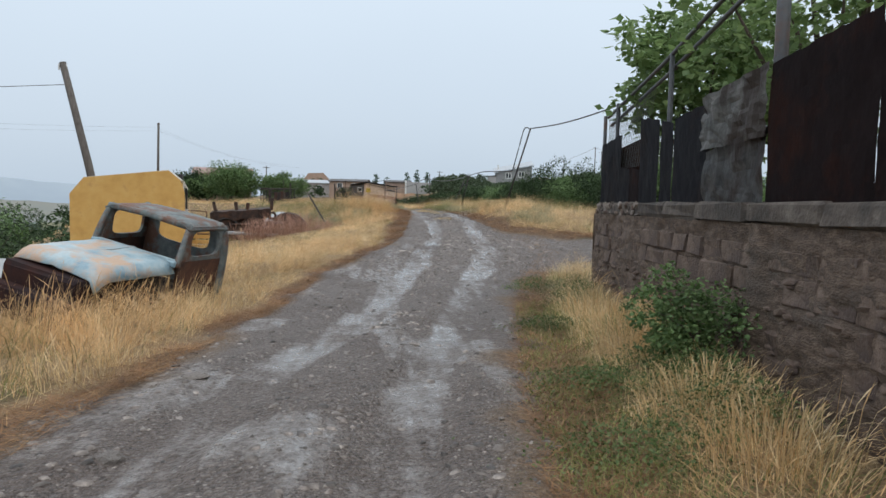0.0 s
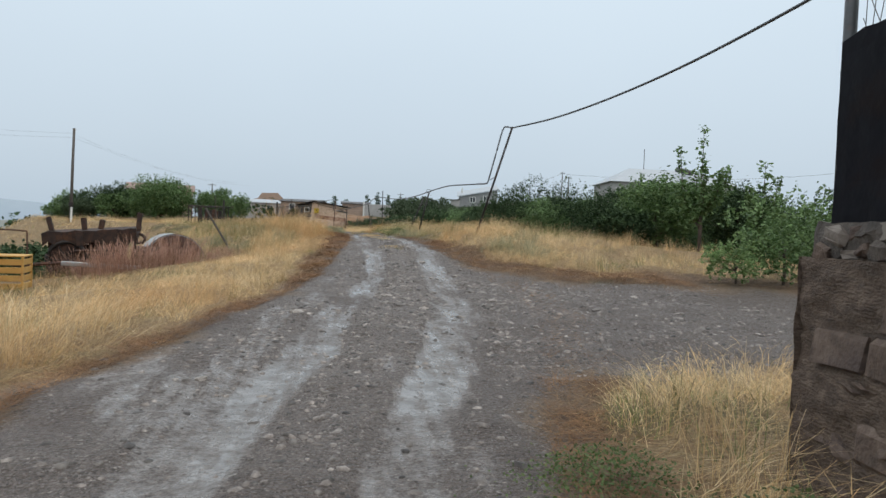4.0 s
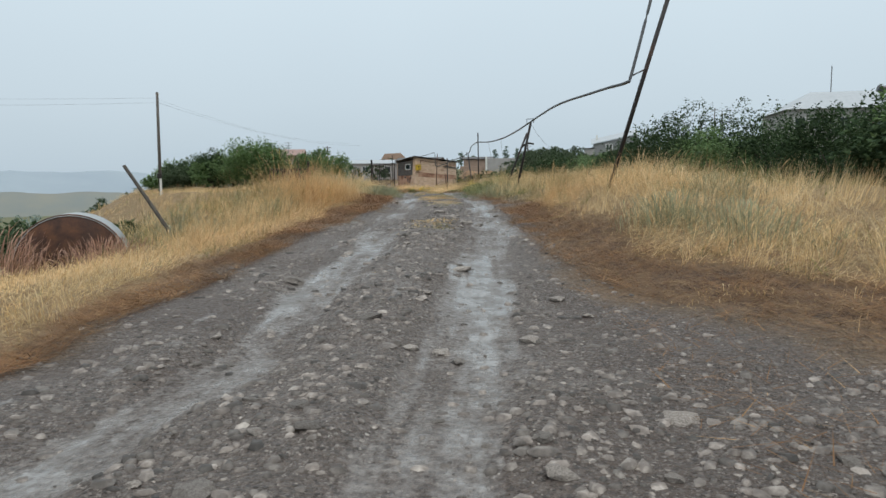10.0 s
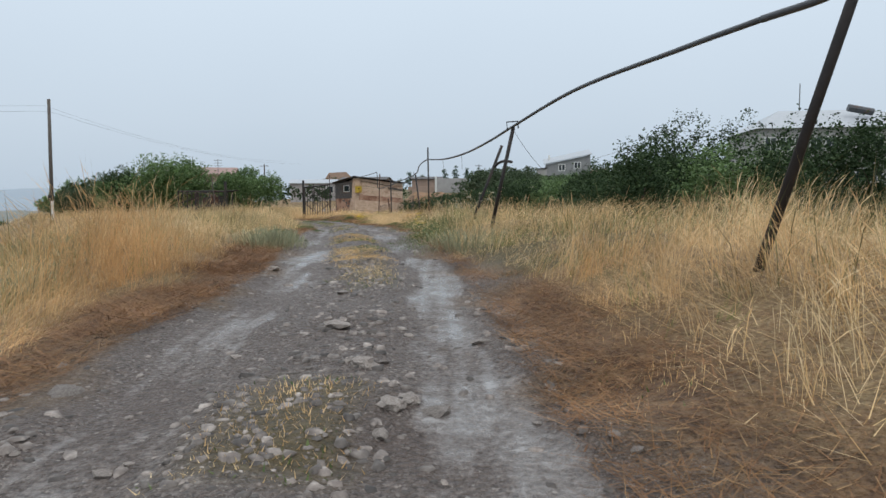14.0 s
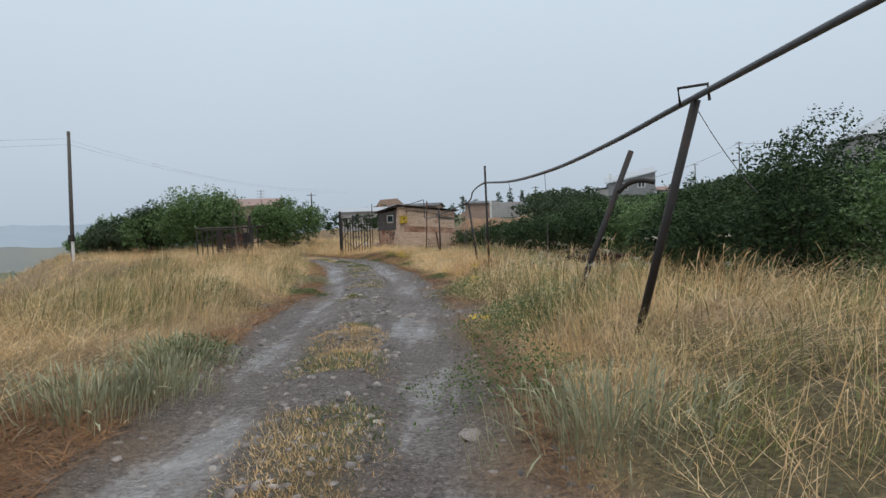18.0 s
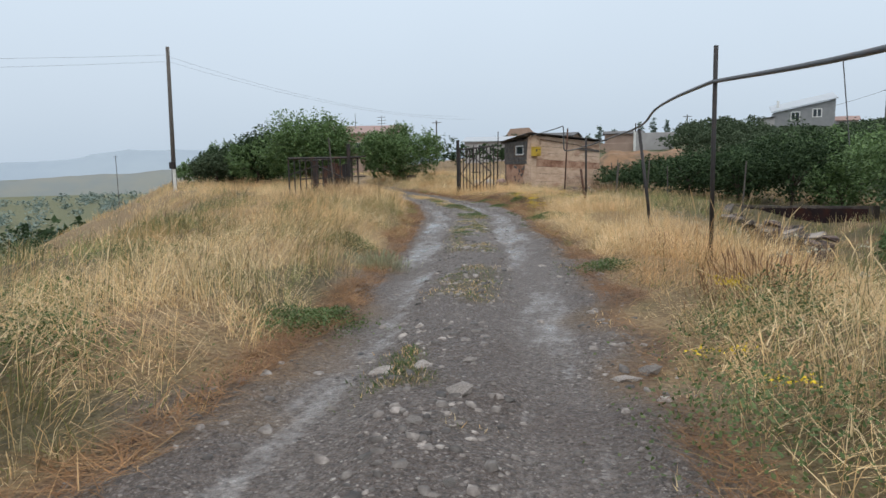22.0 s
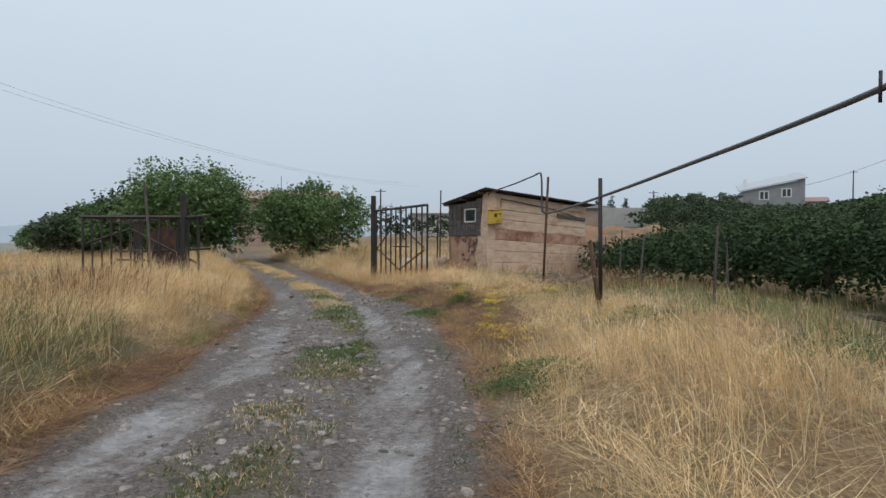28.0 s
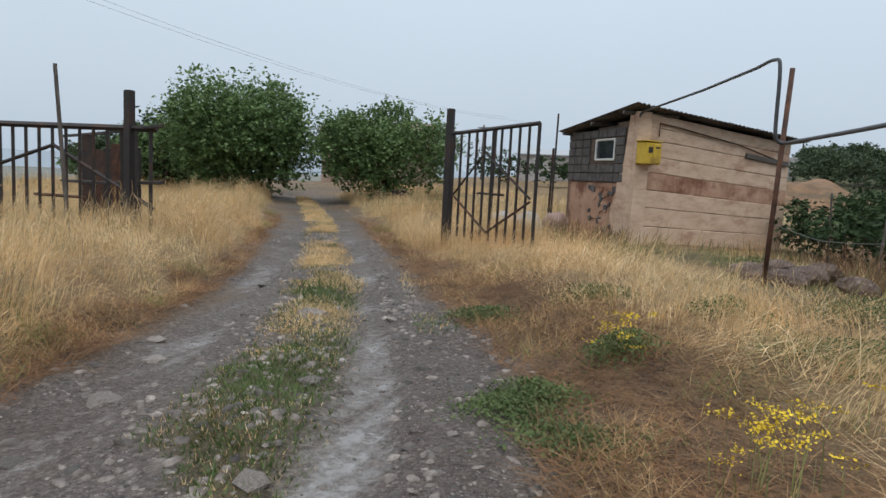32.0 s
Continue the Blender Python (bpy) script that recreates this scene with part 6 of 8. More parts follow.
fence_beyond()
for x, y, h in ((-5.0, 75.2, 2.0), (-5.9, 73.4, 2.3), (-5.6, 78.5, 3.1)):
    z = gz(x, y)
    tagged(part("iron_stake", tube_bm([(x, y, z - .3), (x + .03, y, z + h)], 0.03, .028, 6), M_BLACKMETAL), "thin dark iron stake standing near shed", "post", "iron stakes")
for x, y, h, l in ((1.3, 66.8, 1.2, .1), (2.4, 64.5, 1.4, .05), (3.3, 67.5, 1.2, -.06), (5.2, 62.5, 1.9, .04), (1.2, 72.5, 1.6, .06), (1.0, 75.5, 1.5, -.05)):
    z = gz(x, y)
    tagged(part("wooden_stake", tube_bm([(x, y, z - .3), (x + l * h, y, z + h)], 0.028, .022, 6, .1), M_OLDWOOD), "thin weathered wooden fence stake in dry grass", "post", "wooden stakes")


# ---------------------------------------------------------------- wrecked truck, van body and scrap
def wrecked_truck():
    ob = empty("wrecked_truck", -3.95, 10.4, gz(-3.95, 10.4), label="wrecked light blue truck cab sunk in dry grass", category="truck")
    place = Matrix.Translation((-3.95, 10.4, 0.89)) @ Matrix.Rotation(radians(-112), 4, "Z") @ Matrix.Rotation(radians(-11.7), 4, "X")
    inv = ob.matrix_basis.inverted() @ place

    def put(name, bm, mt, parent=ob, label="", smooth=False):
        bmesh.ops.transform(bm, matrix=inv, verts=bm.verts)
        return part(name, bm, mt, parent, label, smooth)

    # the truck's own axes: x ahead, y to its left, z up from the foot of the windscreen
    L, R_ = 0.82, -0.82
    hood = bmesh.new()
    n, m = 12, 14
    vs = []
    for i in range(n + 1):
        s = i / n
        row = []
        x = 0.02 + 1.42 * s
        half = 0.82 - 0.05 * s
        for j in range(m + 1):
            t = -1 + 2 * j / m
            crown = 0.055 * (1 - abs(t) ** 2.2)
            edge = -0.15 * (max(0, abs(t) - 0.84) / 0.16) ** 1.6
            nose = -0.15 * (max(0, s - 0.84) / 0.16) ** 1.6 + 0.012 * noise.noise(Vector((s * 5, t * 4, 1)))
            ridge = 0.02 if abs(t) < 0.08 else 0
            row.append(hood.verts.new((x, half * t, 0.02 - 0.02 * s + crown + edge + nose + ridge)))
        vs.append(row)
    for i in range(n):
        for j in range(m):
            hood.faces.new((vs[i][j], vs[i + 1][j], vs[i + 1][j + 1], vs[i][j + 1]))
    bmesh.ops.recalc_face_normals(hood, faces=hood.faces)
    bmesh.ops.solidify(hood, geom=hood.faces[:], thickness=0.02)
    put("hood", hood, M_TRUCKBLUE, label="dented hood in peeling blue paint", smooth=True)
    put("hood_seam", tube_bm([(0.05, 0.02, 0.078), (0.5, 0.06, 0.074), (0.75, 0.0, 0.066), (1.2, 0.03, 0.056)], 0.012, 0.012, 4), M_TRUCKDARK)
    put("scuttle", box_bm(0.16, 1.62, 0.10, (-0.03, 0, 0.0), 0.02), M_TRUCKBLUE)
    put("front_fender", poly_bm([(1.62, -0.62, -0.42), (1.72, -1.0, -0.38), (1.3, -1.05, -0.28), (0.9, -0.98, -0.32), (0.9, -0.74, -0.40)], 0.03, (0, 0, 0.03)), M_GALV)
    put("fender_liner", poly_bm([(1.46, 0.60, -0.20), (0.2, 0.72, -0.16), (0.2, 0.72, -0.75), (1.46, 0.60, -0.75)], 0.02, (0, -1, 0)), M_BLACKMETAL)
    put("fender_liner", poly_bm([(1.52, -0.60, -0.20), (0.35, -0.72, -0.20), (0.35, -0.72, -0.75), (0.9, -0.68, -0.82), (1.52, -0.60, -0.75)], 0.02, (0, 1, 0)), M_BLACKMETAL)
    put("grille", poly_bm([(1.47, -0.6, -0.22), (1.47, 0.6, -0.22), (1.40, 0.62, -0.85), (1.40, -0.62, -0.85)], 0.02, (-1, 0, 0)), M_BLACKMETAL)
    put("engine_block", box_bm(1.5, 1.3, 0.62, (0.85, 0, -0.46), 0.05, None, .03), M_SHEET)
    put("front_bumper", box_bm(0.2, 1.75, 0.42, (1.72, -0.1, -0.62), 0.04, None, .02), M_SHEET)
    # cab: pillars, roof, back wall with its window, doorless side
    a_low, a_top = -0.05, -0.22
    def holed(outer, hole, thick, axis, at, u, v):
        """A panel with a rounded opening: outline and opening in the plane of u and v."""
        (hx, hz, hw, hh) = hole
        n = 40
        bm = bmesh.new()
        loops = []
        for lift in (0.0, thick):
            inn, out_ = [], []
            for k in range(n):
                a = 2 * math.pi * k / n
                c, q = math.cos(a), math.sin(a)
                inn.append((hx + hw * math.copysign(abs(c) ** 0.45, c), hz + hh * math.copysign(abs(q) ** 0.45, q)))
                far = 9.0
                dx, dz = inn[-1][0] - hx, inn[-1][1] - hz
                for (x0, z0), (x1, z1) in zip(outer, outer[1:] + outer[:1]):
                    ex, ez = x1 - x0, z1 - z0
                    den = dx * ez - dz * ex
                    if abs(den) > 1e-9:
                        t = ((x0 - hx) * ez - (z0 - hz) * ex) / den
                        w = ((x0 - hx) * dz - (z0 - hz) * dx) / den
                        if t > 0 and -1e-6 <= w <= 1 + 1e-6:
                            far = min(far, t)
                out_.append((hx + dx * far, hz + dz * far))
            P = lambda p: at + u * p[0] + v * p[1] + axis * lift
            loops.append(([bm.verts.new(P(p)) for p in inn], [bm.verts.new(P(p)) for p in out_]))
        (i0, o0), (i1, o1) = loops
        for k in range(n):
            j = (k + 1) % n
            for a, b, c, d in ((i0[k], i0[j], o0[j], o0[k]), (i1[k], o1[k], o1[j], i1[j]), (i0[k], i1[k], i1[j], i0[j]), (o0[k], o0[j], o1[j], o1[k])):
                bm.faces.new((a, b, c, d))
        bmesh.ops.recalc_face_normals(bm, faces=bm.faces)
        return bm

    X, Y, Z = Vector((1, 0, 0)), Vector((0, 1, 0)), Vector((0, 0, 1))
    for y in (L - .03, R_ + .03):
        put("windscreen_pillar", tube_bm(smooth_line([(a_low + .03, y, -0.05), (a_low - .04, y, 0.2), (a_top + .02, y * 0.97, 0.5), (a_top - .06, y * 0.94, 0.58)], 4), 0.05, 0.045, 8), M_TRUCKDARK, smooth=True)
        put("rear_pillar", tube_bm(smooth_line([(-1.12, y, -0.6), (-1.13, y, 0.1), (-1.08, y * .97, 0.46), (-0.98, y * 0.94, 0.58)], 4), 0.075, 0.06, 8), M_TRUCKDARK, smooth=True)
        put("cab_side", holed([(-0.10, 0.02), (-0.24, 0.57), (-1.05, 0.57), (-1.14, 0.02)], (-0.63, 0.29, 0.335, 0.20), 0.05, Y * (-1 if y > 0 else 1), Vector((0, y, 0)), X, Z), M_TRUCKDARK)
        put("door_panel", poly_bm([(-0.06, y, 0.03), (-0.10, y, -0.75), (-1.12, y, -0.75), (-1.12, y, 0.03)], 0.03, (0, -1 if y > 0 else 1, 0)), M_RUST, label="rust-red lower cab side")
    put("back_wall", holed([(-0.80, -0.60), (0.80, -0.60), (0.80, 0.58), (-0.80, 0.58)], (0.0, 0.27, 0.52, 0.19), 0.03, X, Vector((-1.10, 0, 0)), Y, Z), M_TRUCKDARK)
    roof = bmesh.new()
    vs = []
    for i in range(9):
        s = i / 8
        row = []
        for j in range(13):
            t = -1 + 2 * j / 12
            row.append(roof.verts.new((-0.16 - 0.96 * s, 0.82 * t, 0.58 + 0.07 * (1 - abs(t) ** 4) * (1 - (2 * s - 1) ** 4 * 0.6) - 0.05 * (abs(t) > .95))))
        vs.append(row)
    for i in range(8):
        for j in range(12):
            roof.faces.new((vs[i][j], vs[i][j + 1], vs[i + 1][j + 1], vs[i + 1][j]))
    bmesh.ops.recalc_face_normals(roof, faces=roof.faces)
    bmesh.ops.solidify(roof, geom=roof.faces[:], thickness=0.025)
    put("roof", roof, M_TRUCKDARK, label="rusted grey-blue cab roof", smooth=True)
    put("windscreen_header", tube_bm([(-0.22, -0.78, 0.56), (-0.17, 0, 0.60), (-0.22, 0.78, 0.56)], 0.05, None, 8), M_TRUCKDARK, smooth=True)
    put("dashboard", box_bm(0.2, 1.5, 0.16, (-0.12, 0, -0.08), 0.03), M_BLACKMETAL)
    put("floor_pan", box_bm(1.1, 1.5, 0.05, (-0.55, 0, -0.6), 0.01), M_RUST)


wrecked_truck()


def van_body():
    x0, x1, y0, y1 = -9.95, -6.5, 21.2, 24.2
    g = min(gz(-9.9, 21), gz(-6.5, 21))
    ob = empty("van_body", (x0 + x1) / 2, y0, g, label="scrapped orange van body with cream roof and red stripe", category="van body")
    o = Vector(ob.location)
    def P(x, y, z):
        return Vector((x - 0.26 * (y - y0), y, z)) - o
    b = g - 0.15
    out = [(x0, 0.3 + b), (x0, 1.80), (x0 + 0.42, 2.30), (x1 - 0.48, 2.58), (x1 - 0.12, 2.28), (x1, 1.9), (x1 + 0.02, b + 0.2), (x1 - 0.1, b), (x0 + 0.2, b)]
    part("end_panel", poly_bm([P(x, y0, z) for x, z in out], 0.05, (0, 1, 0)), M_ORANGE, ob, "faded orange end panel")
    part("body_shell", poly_bm([P(x * 1.0 - 0.0, y0 + .05, z) for x, z in [(x0 + .05, b), (x0 + .05, 1.78), (x0 + .45, 2.26), (x1 - .52, 2.53), (x1 - .16, 2.24), (x1 - .05, 1.9), (x1 - .05, b)]], 1.0, (-0.76, 2.94, 0)), M_ORANGE, ob)
    part("roof", poly_bm([P(x, y0 + .02, z) for x, z in [(x0 + .40, 2.31), (x1 - .48, 2.60), (x1 - .10, 2.30), (x1 - .14, 2.26), (x1 - .5, 2.55), (x0 + .42, 2.27)]], 1.0, (-0.78, 3.0, 0)), M_CREAM, ob, "cream roof")
    side = x1 - 0.04
    part("side_panel", poly_bm([P(side, y0 + .06, 0.85), P(side, y1, 0.85), P(side, y1, 1.25), P(side, y0 + .06, 1.3)], 0.03, (1, 0, 0)), M_ORANGE, ob)
    part("red_stripe", poly_bm([P(side, y0 + .06, 0.45), P(side, y1, 0.45), P(side, y1, 0.85), P(side, y0 + .06, 0.85)], 0.034, (1, 0, 0)), M_REDSTRIPE, ob)
    part("window_frame", poly_bm([P(side, y0 + .06, 1.25), P(side, y1, 1.2), P(side, y1, 2.1), P(side, y0 + .06, 2.25)], 0.03, (1, 0, 0)), M_CREAM, ob)
    w = part("side_window", poly_bm([P(side + .02, y0 + .35, 1.38), P(side + .02, y1 - .25, 1.35), P(side + .02, y1 - .25, 2.0), P(side + .02, y0 + .35, 2.1)], 0.02, (1, 0, 0)), M_GLASS, ob)
    part("glazing_bar", box_bm(0.05, 0.06, 0.7, P(side + .04, y0 + 1.6, 1.72), 0.01), M_BLACKMETAL, w)
    part("vent_stub", box_bm(0.14, 0.14, 0.3, P(x1 - .25, y1 - .1, 2.42), 0.01), M_BLACKMETAL, ob)
    # slatted crate beside it
    c = empty("slatted_crate", -7.2, 25.0, gz(-7.2, 25.0), 12, "yellow painted slatted metal crate standing in grass", "crate")
    for k in range(4):
        part("slat", box_bm(1.1, 0.03, 0.14, (0, -0.4, 0.15 + k * 0.19), 0.008), M_ORANGE, c)
        part("slat", box_bm(0.03, 0.8, 0.14, (0.55, 0, 0.15 + k * 0.19), 0.008), M_ORANGE, c)
    for x, y in ((-.55, -.4), (.55, -.4), (.55, .4), (-.55, .4), (0, -.4)):
        part("corner_post", box_bm(0.05, 0.05, 0.85, (x, y, 0.42), 0.006), M_ORANGE, c)
    part("lid", box_bm(1.16, 0.86, 0.03, (0, 0, 0.86), 0.006), M_ORANGE, c)
    r = empty("clothes_rack", -7.6, 26.2, gz(-7.6, 26.2), 10, "thin rusty pipe frame leaning behind crate", "frame")
    part("bar", tube_bm(smooth_line([(-.5, 0, 0), (-.5, 0, 1.2), (-.4, 0, 1.35), (.3, 0, 1.35), (.4, 0, 1.2), (.4, 0, 0)], 4), 0.02, None, 6), M_RUST, r)


van_body()


def machine():
    x, y = -6.15, 28.2
    ob = empty("rusted_machine", x, y, gz(x, y), 8, "rusted dark farm machine tilted in the grass", "machine")
    tilt = Matrix.Rotation(radians(-5), 4, "Y")
    rr = random.Random(15)
    deck = bmesh.new()
    cols = []
    for i in range(15):
        u = -1.25 + 2.4 * i / 14
        edge = rr.uniform(-.05, .05)
        cols.append([deck.verts.new(tilt @ Vector(v)) for v in ((u, -0.55 + edge, 1.30 + rr.uniform(-.03, .03)), (u, 0.45, 1.36), (u, 0.45, 1.30), (u, -0.52 + edge, 1.05 - 0.18 * rr.random()))])
    for c, d in zip(cols, cols[1:]):
        for k in range(4):
            deck.faces.new((c[k], d[k], d[(k + 1) % 4], c[(k + 1) % 4]))
    deck.faces.new(cols[0])
    deck.faces.new(cols[-1][::-1])
    bmesh.ops.recalc_face_normals(deck, faces=deck.faces)
    part("deck", deck, M_SCRAP, ob, "ragged rusted deck plate")
    part("hopper", poly_bm([(-0.9, -0.3, 1.1), (0.85, -0.3, 1.15), (0.55, -0.25, 0.62), (-0.5, -0.25, 0.55)], 0.6, (0, 1, 0)), M_SCRAP, ob)
    wh = part("wheel_rim", tube_bm([(-0.72 + 0.5 * math.cos(a * math.pi / 12), -0.45, 0.45 + 0.5 * math.sin(a * math.pi / 12)) for a in range(25)], 0.055, None, 8), M_BLACKMETAL, ob, smooth=True)
    part("wheel_disc", tube_bm([(-0.72, -0.42, 0.45), (-0.72, -0.36, 0.45)], 0.46, None, 24), M_SCRAP, wh)
    for a in range(6):
        part("spoke", tube_bm([(-0.72, -0.46, 0.45), (-0.72 + 0.48 * math.cos(a * 1.047), -0.46, 0.45 + 0.48 * math.sin(a * 1.047))], 0.02, None, 5), M_BLACKMETAL, wh)
    part("gear", tube_bm([(0.1, -0.5, 0.62), (0.1, -0.42, 0.62)], 0.24, None, 18), M_SCRAP, ob)
    part("gear", tube_bm([(0.48, -0.48, 0.5), (0.48, -0.4, 0.5)], 0.33, None, 18), M_BLACKMETAL, ob)
    for u, w, top in ((-1.1, .10, 1.3), (-0.28, .12, 1.2), (0.0, .06, 1.1), (0.28, .07, 1.2), (0.74, .09, 1.3), (1.02, .06, 1.25)):
        part("leg", box_bm(w, 0.08, top, (u + rr.uniform(-.03, .03), -0.38, top / 2 - .05), 0.01, Matrix.Rotation(radians(rr.uniform(-7, 7)), 4, "Y"), .012, int(top * 9)), M_SCRAP, ob)
    for u, z, k, tall in ((-1.18, 1.28, -14, .42), (-0.34, 1.38, -6, .34), (0.12, 1.42, 10, .26), (1.08, 1.40, 3, .52)):
        part("stub", box_bm(0.13, 0.11, tall, (u, -0.35, z + tall / 2 - .08), .012, Matrix.Rotation(radians(k), 4, "Y"), .015, int(z * 50)), M_SCRAP, ob)
    part("hook", tube_bm(smooth_line([(1.08, -0.35, 1.25), (1.22, -0.35, 1.16), (1.2, -0.35, 1.0), (1.0, -0.35, .98)], 4), 0.05, 0.04, 7), M_SCRAP, ob, smooth=True)
    part("cross_bar", tube_bm([(-0.5, -0.5, 0.7), (0.75, -0.5, 0.78)], 0.05, None, 6), M_SCRAP, ob)
    part("drum", tube_bm([(0.9, -0.1, 0.55), (1.5, 0.1, 0.55)], 0.34, 0.32, 18), M_RUST, ob)
    p = empty("scrap_channel", -5.6, 26.9, gz(-5.6, 26.9), 4, "grey metal channel lying in the grass", "scrap")
    part("channel", box_bm(2.0, 0.16, 0.12, (0, 0, 0.2), 0.02, Matrix.Rotation(radians(2), 4, "Y")), M_GALV, p)
    part("bar", tube_bm([(-2.2, 0.1, 0.14), (-0.7, 0.15, 0.26)], 0.05, None, 6), M_RUST, p)


machine()


def half_buried_tank():
    x, y = -4.8, 31.2
    z = gz(x, y)
    ob = empty("buried_tank", x, y, z, 0, "half-buried rusty steel tank with pale galvanised shell", "tank")
    cen = Vector((0, -0.2, 1.18 - 0.98 - z))
    d = Vector((-0.43, 0.90, 0.02)).normalized()
    shell = tube_bm([cen, cen + d * 0.25, cen + d * 1.1], 0.98, 0.98, 36, caps=False)
    bmesh.ops.solidify(shell, geom=shell.faces[:], thickness=0.015)
    part("shell", shell, M_GALV, ob, smooth=True)
    disc = bmesh.new()
    side = d.cross(Vector((0, 0, 1))).normalized()
    up = side.cross(d)
    rings = []
    for k, (r, dep) in enumerate(((0.975, 0.02), (0.93, 0.0), (0.7, -0.05), (0.35, -0.09), (0.08, -0.10))):
        rings.append([disc.verts.new(cen + d * dep + (side * math.cos(a * math.pi / 18) + up * math.sin(a * math.pi / 18)) * r) for a in range(36)])
    for u, v in zip(rings, rings[1:]):
        for a in range(36):
            disc.faces.new((u[a], u[(a + 1) % 36], v[(a + 1) % 36], v[a]))
    disc.faces.new(rings[-1])
    part("end_cap", disc, M_RUST, ob, "rust-red domed end cap", smooth=True)
    part("rim", tube_bm([cen + d * 0.02 + (side * math.cos(a * math.pi / 18) + up * math.sin(a * math.pi / 18)) * 0.985 for a in range(-2, 39)], 0.022, None, 5), M_RUST, ob)
    # raised dark crescent stands in for the shade inside a torn opening
    gap = [cen - d * 0.035 + (side * math.cos(a) * q + up * math.sin(a) * q) for a, q in [(math.radians(k), .60 + .05 * math.sin(k)) for k in range(20, 161, 10)] + [(math.radians(k), .42 + .06 * math.cos(k)) for k in range(160, 19, -10)]]
    part("gap_shade_patch", poly_bm(gap, 0.02, -d), M_SCRAP, ob, "dark patch on end cap imitating the shade in a torn gap")
    s = tagged(part("leaning_stake", tube_bm([(-3.05, 31.9, gz(-3.05, 31.9) - .2), (-4.02, 31.65, 2.13)], 0.045, 0.035, 6, .08), M_OLDWOOD), "dark weathered stake leaning out of the bank", "stake")


half_buried_tank()


# ---------------------------------------------------------------- broken concrete tank below the pipe
def ruin():
    ob = empty("concrete_ruin", 4.9, 58.5, 0.5, label="broken concrete tank with crumbling walls in grass", category="ruin")
    o = Vector((4.9, 58.5, 0.5))
    rr = random.Random(6)

    def wall(name, a, b, za, zb, low, thick, mt, label="", rough=0.03):
        """A wall between two plan points with an uneven top."""
        a, b = Vector((*a, 0)), Vector((*b, 0))
        n = max(4, int((b - a).length / 0.3))
        across = Vector((-(b - a).y, (b - a).x, 0)).normalized() * thick
        bm = bmesh.new()
        cols = []
        for k in range(n + 1):
            p = a.lerp(b, k / n)
            top = za + (zb - za) * k / n + rr.uniform(-rough, rough)
            j = across.normalized() * rr.uniform(-rough, rough) * .5
            cols.append([bm.verts.new(Vector((q.x, q.y, z)) - o) for q, z in ((p + j, low), (p + j, top), (p + across + j, top - .01), (p + across + j, low))])
        for c, d in zip(cols, cols[1:]):
            for k in range(4):
                bm.faces.new((c[k], d[k], d[(k + 1) % 4], c[(k + 1) % 4]))
        bm.faces.new(cols[0])
        bm.faces.new(cols[-1][::-1])
        bmesh.ops.recalc_face_normals(bm, faces=bm.faces)
        return part(name, bm, mt, ob, label)

    wall("tank_wall", (5.6, 67.6), (8.9, 63.2), 0.74, 1.02, -0.7, 0.22, M_SHEET, "rust-stained dark inner wall", 0.01)
    wall("coping", (5.5, 67.75), (9.0, 63.1), 0.82, 1.11, 0.72, 0.32, M_CONCRETE, "", 0.012)
    wall("side_wall", (5.4, 67.5), (4.2, 60.2), 0.85, 0.98, -0.6, 0.28, M_CONCRETE, "", 0.05)
    wall("broken_wall", (4.15, 60.2), (5.3, 54.4), 1.0, 0.92, -0.4, 0.34, M_BLOCK, "red-brown broken wall face", 0.09)
    for k in range(36):
        t = rr.random()
        x, y = 4.25 + 1.1 * t + rr.uniform(-.15, .28), 60.2 - 5.7 * t + rr.uniform(-.15, .15)
        q = rr.uniform(0.18, 0.44)
        bm = box_bm(q, q * rr.uniform(.6, 1), q * rr.uniform(.2, .36), (0, 0, 0), 0.03, Matrix.Rotation(rr.uniform(-.3, .3), 4, "X") @ Matrix.Rotation(rr.uniform(-.25, .25), 4, "Y") @ Matrix.Rotation(rr.uniform(0, 3), 4, "Z"), 0.035, k)
        bmesh.ops.translate(bm, vec=Vector((x, y, 0.98 + rr.uniform(-.03, .1))) - o, verts=bm.verts)
        part("broken_slab", bm, (M_CONCRETE, M_RUBBLE, M_BLOCK)[k % 3], ob)


ruin()
for k, (x, y) in enumerate(((-0.5, 69.4), (-0.2, 69.8), (-1.0, 69.7), (0.3, 69.3), (0.0, 70.2), (-0.6, 70.1))):
    bm = bmesh.new()
    bmesh.ops.create_icosphere(bm, subdivisions=2, radius=0.26)
    for v in bm.verts:
        v.co *= 1 + 0.4 * noise.noise(v.co * 4 + Vector((k * 3, 1, 0)))
        v.co.z *= 0.6
    bmesh.ops.translate(bm, vec=(x, y, gz(x, y) + 0.08), verts=bm.verts)
    tagged(part("rubble_rock", bm, M_BLOCK), "dark rubble rock heaped at foot of pipe post", "rock", "rubble heap")


